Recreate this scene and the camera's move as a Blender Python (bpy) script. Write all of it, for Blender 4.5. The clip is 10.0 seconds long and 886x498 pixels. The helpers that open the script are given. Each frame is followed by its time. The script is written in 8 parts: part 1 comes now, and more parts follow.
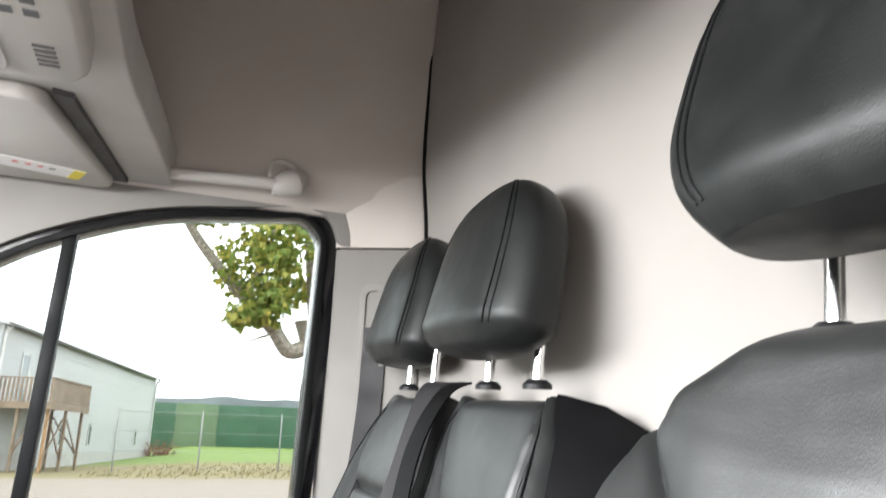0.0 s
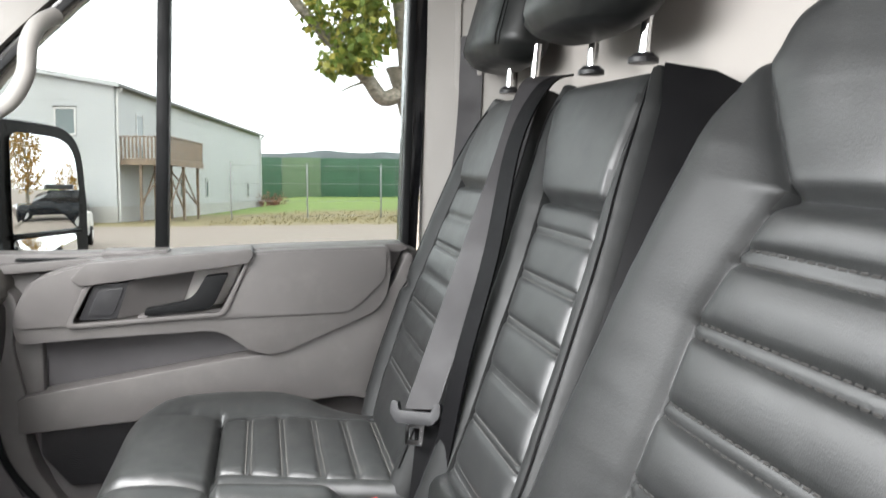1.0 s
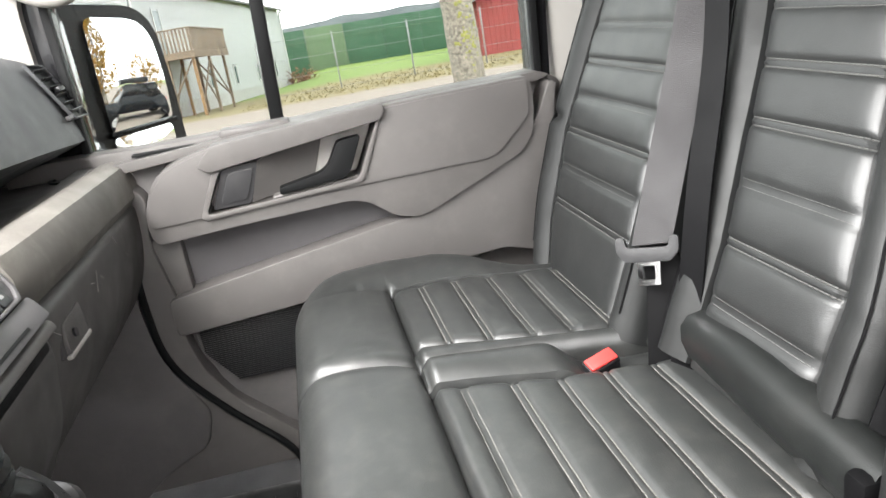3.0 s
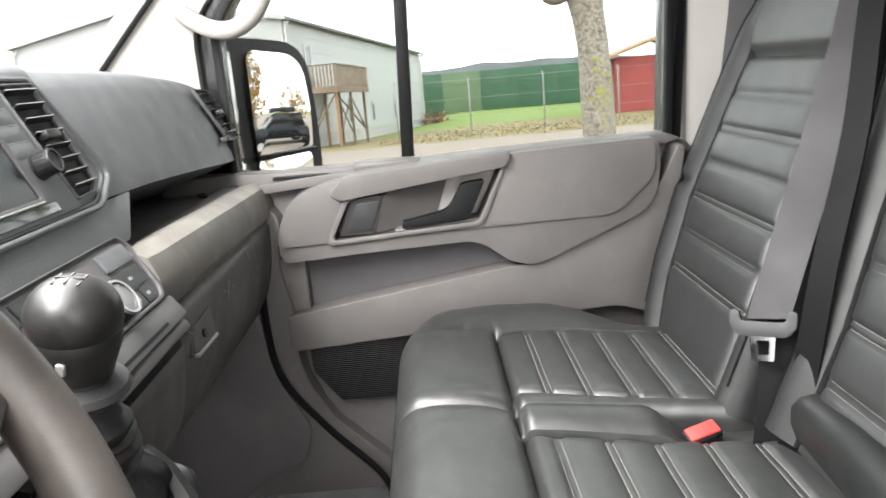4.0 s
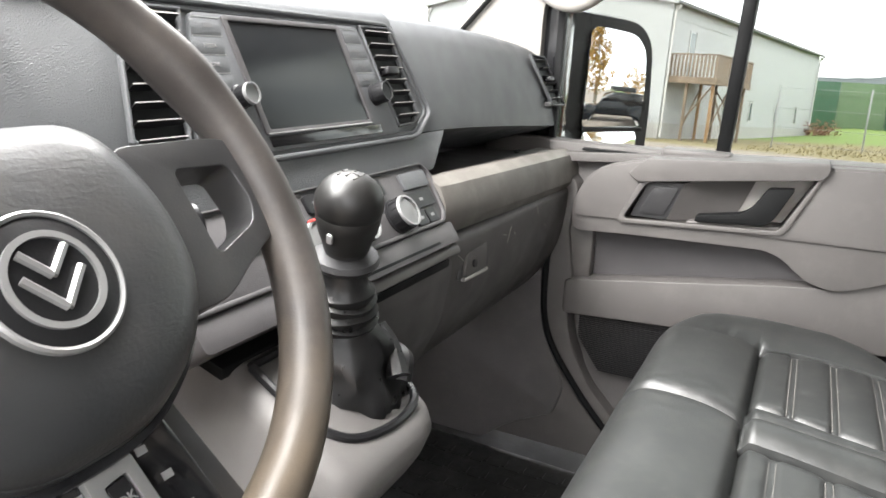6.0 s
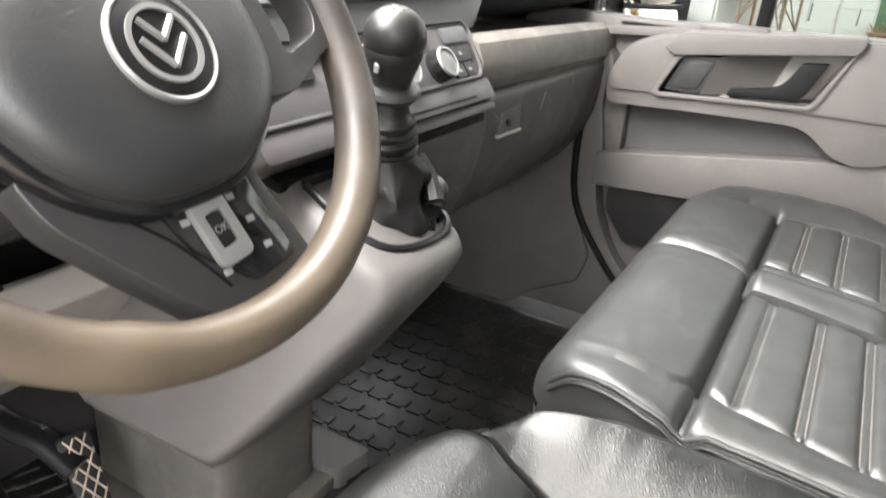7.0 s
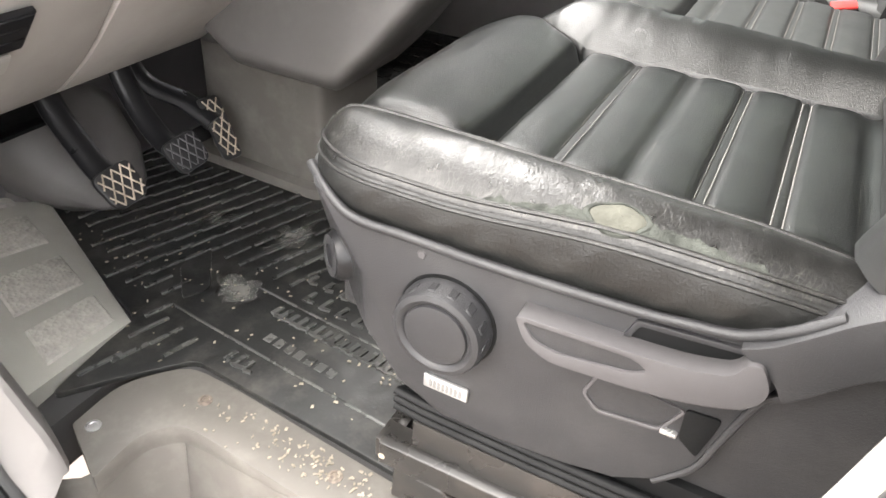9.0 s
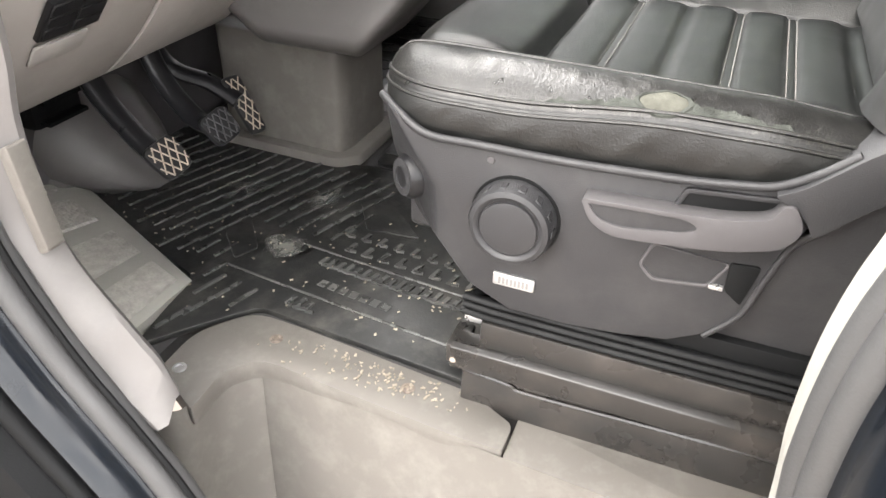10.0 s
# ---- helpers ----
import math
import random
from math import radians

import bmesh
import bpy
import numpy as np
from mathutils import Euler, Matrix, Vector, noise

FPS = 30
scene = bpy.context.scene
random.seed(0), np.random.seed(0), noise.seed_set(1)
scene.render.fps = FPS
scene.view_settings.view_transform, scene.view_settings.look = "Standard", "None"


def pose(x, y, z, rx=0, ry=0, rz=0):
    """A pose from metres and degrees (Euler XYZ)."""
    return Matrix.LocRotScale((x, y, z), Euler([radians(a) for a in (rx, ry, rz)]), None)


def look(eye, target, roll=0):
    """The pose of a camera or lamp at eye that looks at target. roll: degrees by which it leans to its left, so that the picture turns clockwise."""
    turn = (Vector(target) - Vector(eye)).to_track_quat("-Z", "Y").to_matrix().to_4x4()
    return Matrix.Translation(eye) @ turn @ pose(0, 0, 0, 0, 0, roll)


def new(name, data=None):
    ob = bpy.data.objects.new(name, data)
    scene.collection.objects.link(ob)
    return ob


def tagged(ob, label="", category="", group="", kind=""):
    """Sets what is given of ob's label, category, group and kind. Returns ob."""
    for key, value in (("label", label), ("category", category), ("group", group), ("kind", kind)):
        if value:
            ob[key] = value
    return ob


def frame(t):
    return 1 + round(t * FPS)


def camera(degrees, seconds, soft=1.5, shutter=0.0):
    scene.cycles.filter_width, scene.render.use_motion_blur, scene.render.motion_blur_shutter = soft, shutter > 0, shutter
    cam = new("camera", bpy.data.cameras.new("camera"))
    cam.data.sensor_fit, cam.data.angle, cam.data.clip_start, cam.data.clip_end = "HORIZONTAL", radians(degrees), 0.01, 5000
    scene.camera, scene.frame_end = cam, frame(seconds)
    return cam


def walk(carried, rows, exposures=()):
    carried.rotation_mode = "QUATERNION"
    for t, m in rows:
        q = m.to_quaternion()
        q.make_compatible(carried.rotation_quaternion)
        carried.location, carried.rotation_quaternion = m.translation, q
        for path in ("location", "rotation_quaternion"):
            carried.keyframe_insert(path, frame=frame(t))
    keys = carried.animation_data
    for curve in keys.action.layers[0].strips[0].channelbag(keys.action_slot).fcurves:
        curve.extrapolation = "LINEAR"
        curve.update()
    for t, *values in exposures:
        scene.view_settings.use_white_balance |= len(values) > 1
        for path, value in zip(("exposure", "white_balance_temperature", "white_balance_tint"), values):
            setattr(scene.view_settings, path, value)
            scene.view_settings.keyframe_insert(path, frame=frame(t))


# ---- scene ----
cam = camera(62.2, 10.0, shutter=0.2)
EXPOSURES = [(0.0, 2.28, 6300, 10), (0.5, 2.0, 6320, 10), (1.0, 1.96, 6350, 10), (2.5, 2.36, 6500, 10), (4.0, 2.22, 6520, 10), (5.5, 2.16, 6500, 10), (7.0, 2.48, 6680, 11), (7.5, 2.58, 6720, 11), (8.0, 2.58, 6720, 11), (9.0, 2.30, 6700, 11), (10.0, 2.15, 6650, 11)]
PATH = [
    (0, (0.282, 0.241, 1.831), (0.96, 2.076, 2.247), 2.6),
    (0.5, (0.268, 0.232, 1.786), (0.838, 2.148, 1.845), 2.5),
    (1, (0.268, 0.231, 1.743), (0.739, 2.157, 1.48), 1.0),
    (1.5, (0.217, 0.276, 1.711), (0.636, 2.176, 1.251), -3.1),
    (2, (0.147, 0.368, 1.708), (0.537, 2.248, 1.148), -7.3),
    (2.5, (0.113, 0.422, 1.701), (0.454, 2.288, 1.068), -9.8),
    (2.7, (0.104, 0.422, 1.7), (0.43, 2.285, 1.05), -9.7),
    (3.8, (0.101, 0.394, 1.703), (0.211, 2.322, 1.182), -5.7),
    (4, (0.1, 0.391, 1.704), (0.115, 2.332, 1.22), -4.8),
    (4.5, (0.119, 0.374, 1.703), (-0.097, 2.305, 1.232), -2.8),
    (5, (0.15, 0.369, 1.698), (-0.275, 2.265, 1.221), -0.6),
    (5.5, (0.21, 0.354, 1.698), (-0.44, 2.185, 1.223), 1.3),
    (5.7, (0.203, 0.343, 1.697), (-0.54, 2.136, 1.216), 1.8),
    (6.8, (0.226, 0.285, 1.669), (-0.712, 1.909, 0.973), 4.0),
    (7, (0.25, 0.252, 1.655), (-0.62, 1.875, 0.873), 4.3),
    (7.2, (0.259, 0.205, 1.637), (-0.527, 1.827, 0.77), 4.6),
    (7.3, (0.271, 0.173, 1.636), (-0.498, 1.784, 0.735), 4.6),
    (7.5, (0.251, 0.117, 1.616), (-0.431, 1.745, 0.676), 5.0),
    (8, (0.255, -0.006, 1.589), (-0.349, 1.579, 0.528), 5.7),
    (8.5, (0.308, -0.097, 1.573), (-0.327, 1.435, 0.454), 5.9),
    (9, (0.355, -0.173, 1.563), (-0.331, 1.319, 0.421), 4.6),
    (9.5, (0.345, -0.249, 1.55), (-0.347, 1.235, 0.403), 2.5),
    (10, (0.319, -0.343, 1.537), (-0.281, 1.195, 0.407), 1.4),
]
walk(cam, [(t, look(eye, target, roll)) for t, eye, target, roll in PATH], EXPOSURES)

# ---- light ----
world = bpy.data.worlds.new("sky")
scene.world = world
world.use_nodes = True
_nt = world.node_tree
_sky = _nt.nodes.new("ShaderNodeTexSky")
_sky.sky_type = 'NISHITA'
_sky.sun_disc = False
_sky.sun_elevation = radians(48)
_sky.sun_rotation = radians(200)
_sky.air_density, _sky.dust_density, _sky.ozone_density = 1.0, 6.0, 1.0
# overcast: the sky's colour is greyed by the cloud cover and broken by soft cloud banks
_tc = _nt.nodes.new("ShaderNodeTexCoord")
_cn = _nt.nodes.new("ShaderNodeTexNoise")
_cn.inputs["Scale"].default_value = 2.6
_cn.inputs["Detail"].default_value = 5.0
_mp = _nt.nodes.new("ShaderNodeMapping")
_mp.inputs["Scale"].default_value = (1.0, 1.0, 3.0)
_cr = _nt.nodes.new("ShaderNodeValToRGB")
_cr.color_ramp.elements[0].position, _cr.color_ramp.elements[0].color = 0.35, (5.6, 5.8, 6.1, 1)
_cr.color_ramp.elements[1].position, _cr.color_ramp.elements[1].color = 0.6, (9.6, 9.6, 9.6, 1)
_mx = _nt.nodes.new("ShaderNodeMix")
_mx.data_type = 'RGBA'
_mx.inputs[0].default_value = 0.9
_nt.links.new(_tc.outputs["Generated"], _mp.inputs[0])
_nt.links.new(_mp.outputs[0], _cn.inputs["Vector"])
_nt.links.new(_cn.outputs[0], _cr.inputs[0])
_nt.links.new(_sky.outputs[0], _mx.inputs[6])
_nt.links.new(_cr.outputs[0], _mx.inputs[7])
_nt.links.new(_mx.outputs[2], _nt.nodes["Background"].inputs[0])
_nt.nodes["Background"].inputs[1].default_value = 0.265
sun = new("sun", bpy.data.lights.new("sun", 'SUN'))
sun.data.energy, sun.data.angle, sun.data.color = 0.8, radians(40), (1.0, 0.97, 0.92)
sun.matrix_world = look((-6, -14, 16), (0, 0, 0))

# added area lamp inside the upper windscreen, topping up the sky light
def fill_lamp(name, at, to, w, h, power):
    ob = new(name, bpy.data.lights.new(name, 'AREA'))
    ob.data.shape, ob.data.size, ob.data.size_y, ob.data.energy = 'RECTANGLE', w, h, power
    ob.data.color = (1.0, 0.988, 0.968)
    ob.matrix_world = look(at, to)
    return ob
fill_lamp("windscreen_fill", (-0.40, 0.84, 2.13), (0.02, 0.92, 1.20), 1.15, 0.42, 16.0)

# ---- materials ----
def material(name, color, rough=0.5, metal=0.0, grain=0.0, scale=300.0, vary=0.12, vscale=6.0, spec=0.5, coat=0.0, kind='NOISE', dust=None, dustamt=0.0, dscale=9.0, rvary=0.1, wrinkle=0.0):
    """A surface with colour that varies softly, a fine grain in relief and an uneven gloss."""
    m = bpy.data.materials.new(name)
    m.use_nodes = True
    nt = m.node_tree
    b = nt.nodes["Principled BSDF"]
    L = nt.links.new
    tc = nt.nodes.new("ShaderNodeTexCoord")
    n1 = nt.nodes.new("ShaderNodeTexNoise")
    n1.inputs["Scale"].default_value, n1.inputs["Detail"].default_value = vscale, 6.0
    L(tc.outputs["Object"], n1.inputs["Vector"])
    ramp = nt.nodes.new("ShaderNodeMapRange")
    ramp.inputs[1].default_value, ramp.inputs[2].default_value = 0.3, 0.7
    ramp.inputs[3].default_value, ramp.inputs[4].default_value = 1 - vary, 1 + vary
    L(n1.outputs[0], ramp.inputs[0])
    mul = nt.nodes.new("ShaderNodeVectorMath")
    mul.operation = 'SCALE'
    mul.inputs[0].default_value = color[:3]
    L(ramp.outputs[0], mul.inputs["Scale"])
    col = mul.outputs[0]
    if dust:
        n3 = nt.nodes.new("ShaderNodeTexNoise")
        n3.inputs["Scale"].default_value, n3.inputs["Detail"].default_value, n3.inputs["Roughness"].default_value = dscale, 9.0, 0.7
        L(tc.outputs["Object"], n3.inputs["Vector"])
        r3 = nt.nodes.new("ShaderNodeMapRange")
        r3.inputs[1].default_value, r3.inputs[2].default_value = 0.48, 0.8
        r3.inputs[3].default_value, r3.inputs[4].default_value = 0.0, dustamt
        L(n3.outputs[0], r3.inputs[0])
        mx = nt.nodes.new("ShaderNodeMix")
        mx.data_type = 'RGBA'
        mx.inputs[7].default_value = (*dust[:3], 1)
        L(r3.outputs[0], mx.inputs[0])
        L(col, mx.inputs[6])
        col = mx.outputs[2]
    L(col, b.inputs["Base Color"])
    rr = nt.nodes.new("ShaderNodeMapRange")
    rr.inputs[1].default_value, rr.inputs[2].default_value = 0.3, 0.7
    rr.inputs[3].default_value, rr.inputs[4].default_value = max(rough - rvary, 0.02), min(rough + rvary, 1)
    n4 = nt.nodes.new("ShaderNodeTexNoise")
    n4.inputs["Scale"].default_value, n4.inputs["Detail"].default_value = vscale * 3.1, 4.0
    L(tc.outputs["Object"], n4.inputs["Vector"])
    L(n4.outputs[0], rr.inputs[0])
    L(rr.outputs[0], b.inputs["Roughness"])
    b.inputs["Metallic"].default_value = metal
    b.inputs["Specular IOR Level"].default_value = spec
    b.inputs["Coat Weight"].default_value = coat
    if grain:
        if kind == 'NOISE':
            n2 = nt.nodes.new("ShaderNodeTexNoise")
            n2.inputs["Detail"].default_value = 3.0
        else:
            n2 = nt.nodes.new("ShaderNodeTexVoronoi")
        n2.inputs["Scale"].default_value = scale
        L(tc.outputs["Object"], n2.inputs["Vector"])
        bump = nt.nodes.new("ShaderNodeBump")
        bump.inputs["Strength"].default_value = grain
        bump.inputs["Distance"].default_value = 0.001
        L(n2.outputs[0], bump.inputs["Height"])
        L(bump.outputs[0], b.inputs["Normal"])
        if wrinkle:
            n5 = nt.nodes.new("ShaderNodeTexNoise")
            n5.inputs["Scale"].default_value, n5.inputs["Detail"].default_value, n5.inputs["Distortion"].default_value = 260.0, 4.0, 1.2
            mp = nt.nodes.new("ShaderNodeMapping")
            mp.inputs["Scale"].default_value = (1.0, 0.35, 1.0)
            L(tc.outputs["Object"], mp.inputs[0])
            L(mp.outputs[0], n5.inputs["Vector"])
            b2 = nt.nodes.new("ShaderNodeBump")
            b2.inputs["Strength"].default_value, b2.inputs["Distance"].default_value = wrinkle, 0.002
            L(n5.outputs[0], b2.inputs["Height"])
            L(bump.outputs[0], b2.inputs["Normal"])
            L(b2.outputs[0], b.inputs["Normal"])
    return m


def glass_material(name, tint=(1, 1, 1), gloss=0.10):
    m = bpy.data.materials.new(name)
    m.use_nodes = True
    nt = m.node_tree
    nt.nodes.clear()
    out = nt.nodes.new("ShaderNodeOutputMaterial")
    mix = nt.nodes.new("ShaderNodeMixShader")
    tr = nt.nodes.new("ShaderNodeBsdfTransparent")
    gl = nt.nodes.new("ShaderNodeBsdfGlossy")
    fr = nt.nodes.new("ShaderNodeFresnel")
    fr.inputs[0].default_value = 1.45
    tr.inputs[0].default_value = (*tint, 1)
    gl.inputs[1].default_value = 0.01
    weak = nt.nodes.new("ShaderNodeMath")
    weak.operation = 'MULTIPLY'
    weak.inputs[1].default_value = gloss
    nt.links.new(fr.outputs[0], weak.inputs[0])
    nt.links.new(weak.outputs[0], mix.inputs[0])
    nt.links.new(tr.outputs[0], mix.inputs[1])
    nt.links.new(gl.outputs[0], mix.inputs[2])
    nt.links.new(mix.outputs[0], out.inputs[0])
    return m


LEATHER = material("black_leather", (0.0095, 0.0105, 0.0102), 0.42, grain=0.12, scale=800, kind='VORONOI', vary=0.22, vscale=9, dust=(0.05, 0.05, 0.047), dustamt=0.15, dscale=14, rvary=0.06, spec=0.28, wrinkle=0.05)
LEATHER_BACK = material("matte_black_leather", (0.0120, 0.0128, 0.0128), 0.445, grain=0.10, scale=800, kind='VORONOI', vary=0.16, vscale=9, dust=(0.07, 0.07, 0.068), dustamt=0.12, dscale=24, rvary=0.03, spec=0.68, wrinkle=0.06)
# Bench leather paler than the rest: dust, plus window sheen put into the colour.
LEATHER_BENCH = material("dusty_lifted_leather", (0.0190, 0.0202, 0.0198), 0.43, grain=0.15, scale=800, kind='VORONOI', vary=0.14, vscale=9, dust=(0.10, 0.098, 0.090), dustamt=0.25, dscale=40, rvary=0.02, spec=0.78, wrinkle=0.07)
RIM_LEATHER = material("dull_rim_leather", (0.012, 0.0127, 0.0127), 0.52, grain=0.10, scale=800, kind='VORONOI', vary=0.18, vscale=9, dust=(0.06, 0.06, 0.057), dustamt=0.1, dscale=14, rvary=0.04, spec=0.34, wrinkle=0.08)
LEATHER_WORN = material("worn_leather", (0.0085, 0.0085, 0.0082), 0.37, grain=0.35, scale=300, vary=0.3, vscale=20, dust=(0.06, 0.059, 0.055), dustamt=0.15, dscale=60, spec=0.46, wrinkle=0.2)
LEATHER_SEAT = material("grained_seat_leather", (0.0065, 0.0073, 0.0070), 0.32, grain=0.24, scale=800, kind='VORONOI', vary=0.22, vscale=9, dust=(0.05, 0.05, 0.047), dustamt=0.12, dscale=30, rvary=0.03, spec=0.54, wrinkle=0.12)
LEATHER_SIDE = material("creased_side_leather", (0.0085, 0.0088, 0.0085), 0.42, grain=0.25, scale=500, vary=0.3, vscale=20, dust=(0.05, 0.05, 0.046), dustamt=0.15, dscale=40, spec=0.5, wrinkle=0.25)
VINYL = material("black_vinyl", (0.0035, 0.0035, 0.0039), 0.5, grain=0.15, scale=900, kind='VORONOI', vary=0.15, spec=0.10)
STITCH = material("grey_thread", (0.115, 0.110, 0.102), 0.7, vary=0.1)
STITCH_DARK = material("dark_thread", (0.085, 0.085, 0.082), 0.7, vary=0.1)
TRIM = material("grey_plastic", (0.108, 0.102, 0.099), 0.50, grain=0.3, scale=900, vary=0.06, vscale=5, dust=(0.24, 0.23, 0.215), dustamt=0.2, dscale=11, spec=0.36)
TRIM_DARK = material("charcoal_plastic", (0.065, 0.062, 0.064), 0.48, grain=0.35, scale=800, vary=0.1, dust=(0.16, 0.155, 0.15), dustamt=0.12, spec=0.25)
TRIM_PALE = material("pale_grey_plastic", (0.33, 0.315, 0.297), 0.5, grain=0.3, scale=900, vary=0.07, dust=(0.46, 0.45, 0.41), dustamt=0.25, dscale=16)
DASH = material("slate_dash_plastic", (0.085, 0.088, 0.092), 0.5, grain=0.5, scale=800, kind='VORONOI', vary=0.08, spec=0.28)
PILLAR = material("beige_pillar_plastic", (0.215, 0.205, 0.191), 0.6, grain=0.2, scale=700, vary=0.04, spec=0.3)
SHELF = material("pale_shelf_plastic", (0.52, 0.50, 0.47), 0.55, grain=0.3, scale=900, vary=0.06, dust=(0.5, 0.48, 0.45), dustamt=0.2, dscale=16, spec=0.3)
HEADLINER = material("beige_headliner", (0.52, 0.48, 0.445), 0.9, grain=0.5, scale=900, vary=0.06, vscale=3, spec=0.1)
PARTITION = material("beige_partition", (0.315, 0.296, 0.276), 0.85, grain=0.3, scale=600, vary=0.06, vscale=3, spec=0.15)
SEATBASE = material("seat_base_plastic", (0.025, 0.025, 0.0265), 0.42, grain=0.5, scale=700, vary=0.12, dust=(0.15, 0.145, 0.14), dustamt=0.15, spec=0.34)
STEEL_BLACK = material("black_painted_steel", (0.02, 0.019, 0.018), 0.32, grain=0.1, scale=200, vary=0.2, dust=(0.12, 0.10, 0.085), dustamt=0.35)
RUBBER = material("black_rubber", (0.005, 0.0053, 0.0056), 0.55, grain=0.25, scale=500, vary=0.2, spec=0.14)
MATRUB = material("rubber_mat", (0.012, 0.0124, 0.0122), 0.38, grain=0.3, scale=300, vary=0.3, vscale=20, dust=(0.17, 0.160, 0.143), dustamt=0.30, dscale=13, spec=0.35)
SEAL = material("door_seal_rubber", (0.045, 0.045, 0.045), 0.6, grain=0.4, scale=400, vary=0.15)
CHROME = material("chrome", (0.82, 0.82, 0.82), 0.12, metal=1.0, vary=0.03)
SILVER = material("satin_silver", (0.55, 0.55, 0.55), 0.32, metal=0.8, vary=0.05)
GLOSSBLACK = material("gloss_black", (0.008, 0.008, 0.009), 0.15, vary=0.05)
SATINBLACK = material("satin_black", (0.011, 0.011, 0.012), 0.36, vary=0.1, grain=0.15, scale=700, spec=0.25)
SCREEN = material("dark_screen_glass", (0.008, 0.009, 0.010), 0.22, spec=0.3, vary=0.05, dust=(0.05, 0.05, 0.05), dustamt=0.05, dscale=60, rvary=0.015)
WHEELLEATHER = material("worn_wheel_leather", (0.034, 0.030, 0.028), 0.46, spec=0.36, grain=0.06, scale=800, kind='VORONOI', vary=0.25, vscale=14, dust=(0.11, 0.092, 0.076), dustamt=0.45, dscale=12)
HUB = material("airbag_cover", (0.019, 0.0200, 0.0212), 0.44, grain=0.14, scale=420, wrinkle=0.14, vary=0.12, dust=(0.09, 0.075, 0.06), dustamt=0.2)
SPOKE = material("satin_spoke_plastic", (0.022, 0.022, 0.023), 0.40, grain=0.15, scale=700, vary=0.12, spec=0.6, dust=(0.10, 0.09, 0.075), dustamt=0.15, dscale=30)
RED = material("red_plastic", (0.62, 0.05, 0.045), 0.45, vary=0.1)
YELLOW = material("yellow_plastic", (0.75, 0.62, 0.03), 0.4, vary=0.08)
WHITE = material("white_paper", (0.78, 0.77, 0.76), 0.6, vary=0.04)
PRINT = material("printed_marks", (0.19, 0.19, 0.19), 0.5, vary=0.02)
PRINT_DARK = material("dark_printed_marks", (0.08, 0.08, 0.08), 0.6, vary=0.02)
WEB = material("belt_webbing", (0.015, 0.0138, 0.015), 0.6, grain=0.6, scale=900, vary=0.12)
BLACKTHREAD = material("black_thread", (0.03, 0.029, 0.027), 0.7, vary=0.1)
FOAM = material("seat_foam", (0.082, 0.082, 0.069), 0.95, grain=0.8, scale=300, vary=0.3, vscale=60, spec=0.1)
LINING = material("frayed_lining", (0.042, 0.045, 0.040), 0.9, grain=0.8, scale=400, vary=0.5, vscale=70, spec=0.15)
RUST = material("rusty_screw", (0.14, 0.115, 0.095), 0.6, metal=0.3, vary=0.4, vscale=200)
# Same grey plastic as the sill, made paler where too little light falls.
KNEE = material("knee_panel_lifted", (0.32, 0.30, 0.281), 0.5, grain=0.3, scale=900, vary=0.08, dust=(0.32, 0.30, 0.275), dustamt=0.3, dscale=18)
DULLSILVER = material("dull_silver_plastic", (0.24, 0.24, 0.24), 0.42, metal=0.5, vary=0.05)
JAMBGREY = material("pale_pillar_plastic", (0.25, 0.243, 0.222), 0.55, grain=0.3, scale=900, vary=0.07, dust=(0.38, 0.37, 0.33), dustamt=0.25, dscale=16)
BODY = material("dark_blue_paint", (0.005, 0.0065, 0.009), 0.16, coat=0.1, vary=0.15, dust=(0.06, 0.055, 0.05), dustamt=0.12, spec=0.3)
BODY_WHITE = material("white_body_paint", (0.72, 0.72, 0.70), 0.3, coat=0.5, vary=0.04)
MIRROR = material("mirror_silver", (0.92, 0.93, 0.93), 0.0, metal=1.0, vary=0.0, rvary=0.0)
# Panes tinted darker than real glass, to dim the bright view outside.
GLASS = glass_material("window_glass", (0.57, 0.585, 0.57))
GLASS_DIMMED = glass_material("windscreen_glass", (0.64, 0.652, 0.65))
SILLGREY = material("scuffed_sill_plastic", (0.115, 0.107, 0.097), 0.50, grain=0.3, scale=900, vary=0.08, dust=(0.28, 0.27, 0.245), dustamt=0.3, dscale=18, spec=0.18)
MATBAR = material("worn_mat_ribs", (0.050, 0.0505, 0.049), 0.30, grain=0.2, scale=300, vary=0.4, vscale=16, dust=(0.20, 0.19, 0.17), dustamt=0.42, dscale=11)
KNOBLEATHER = material("dull_knob_leather", (0.010, 0.0098, 0.0095), 0.40, grain=0.12, scale=700, vary=0.25, vscale=20, spec=0.35)
TRIM_LOWER = material("dark_grey_plastic", (0.078, 0.074, 0.072), 0.48, grain=0.35, scale=850, vary=0.08, vscale=5, dust=(0.18, 0.172, 0.16), dustamt=0.25, dscale=14, spec=0.30)
DOORTRIM = material("door_panel_plastic", (0.086, 0.0805, 0.078), 0.52, grain=0.35, scale=850, vary=0.07, vscale=5, dust=(0.17, 0.162, 0.15), dustamt=0.22, dscale=13, spec=0.32)
KICK = material("kick_panel_plastic", (0.088, 0.083, 0.083), 0.55, grain=0.35, scale=850, vary=0.08, vscale=5, dust=(0.20, 0.19, 0.175), dustamt=0.2, dscale=12, spec=0.3)
CARPET = material("grey_floor_carpet", (0.035, 0.034, 0.034), 0.9, grain=0.8, scale=900, vary=0.15)


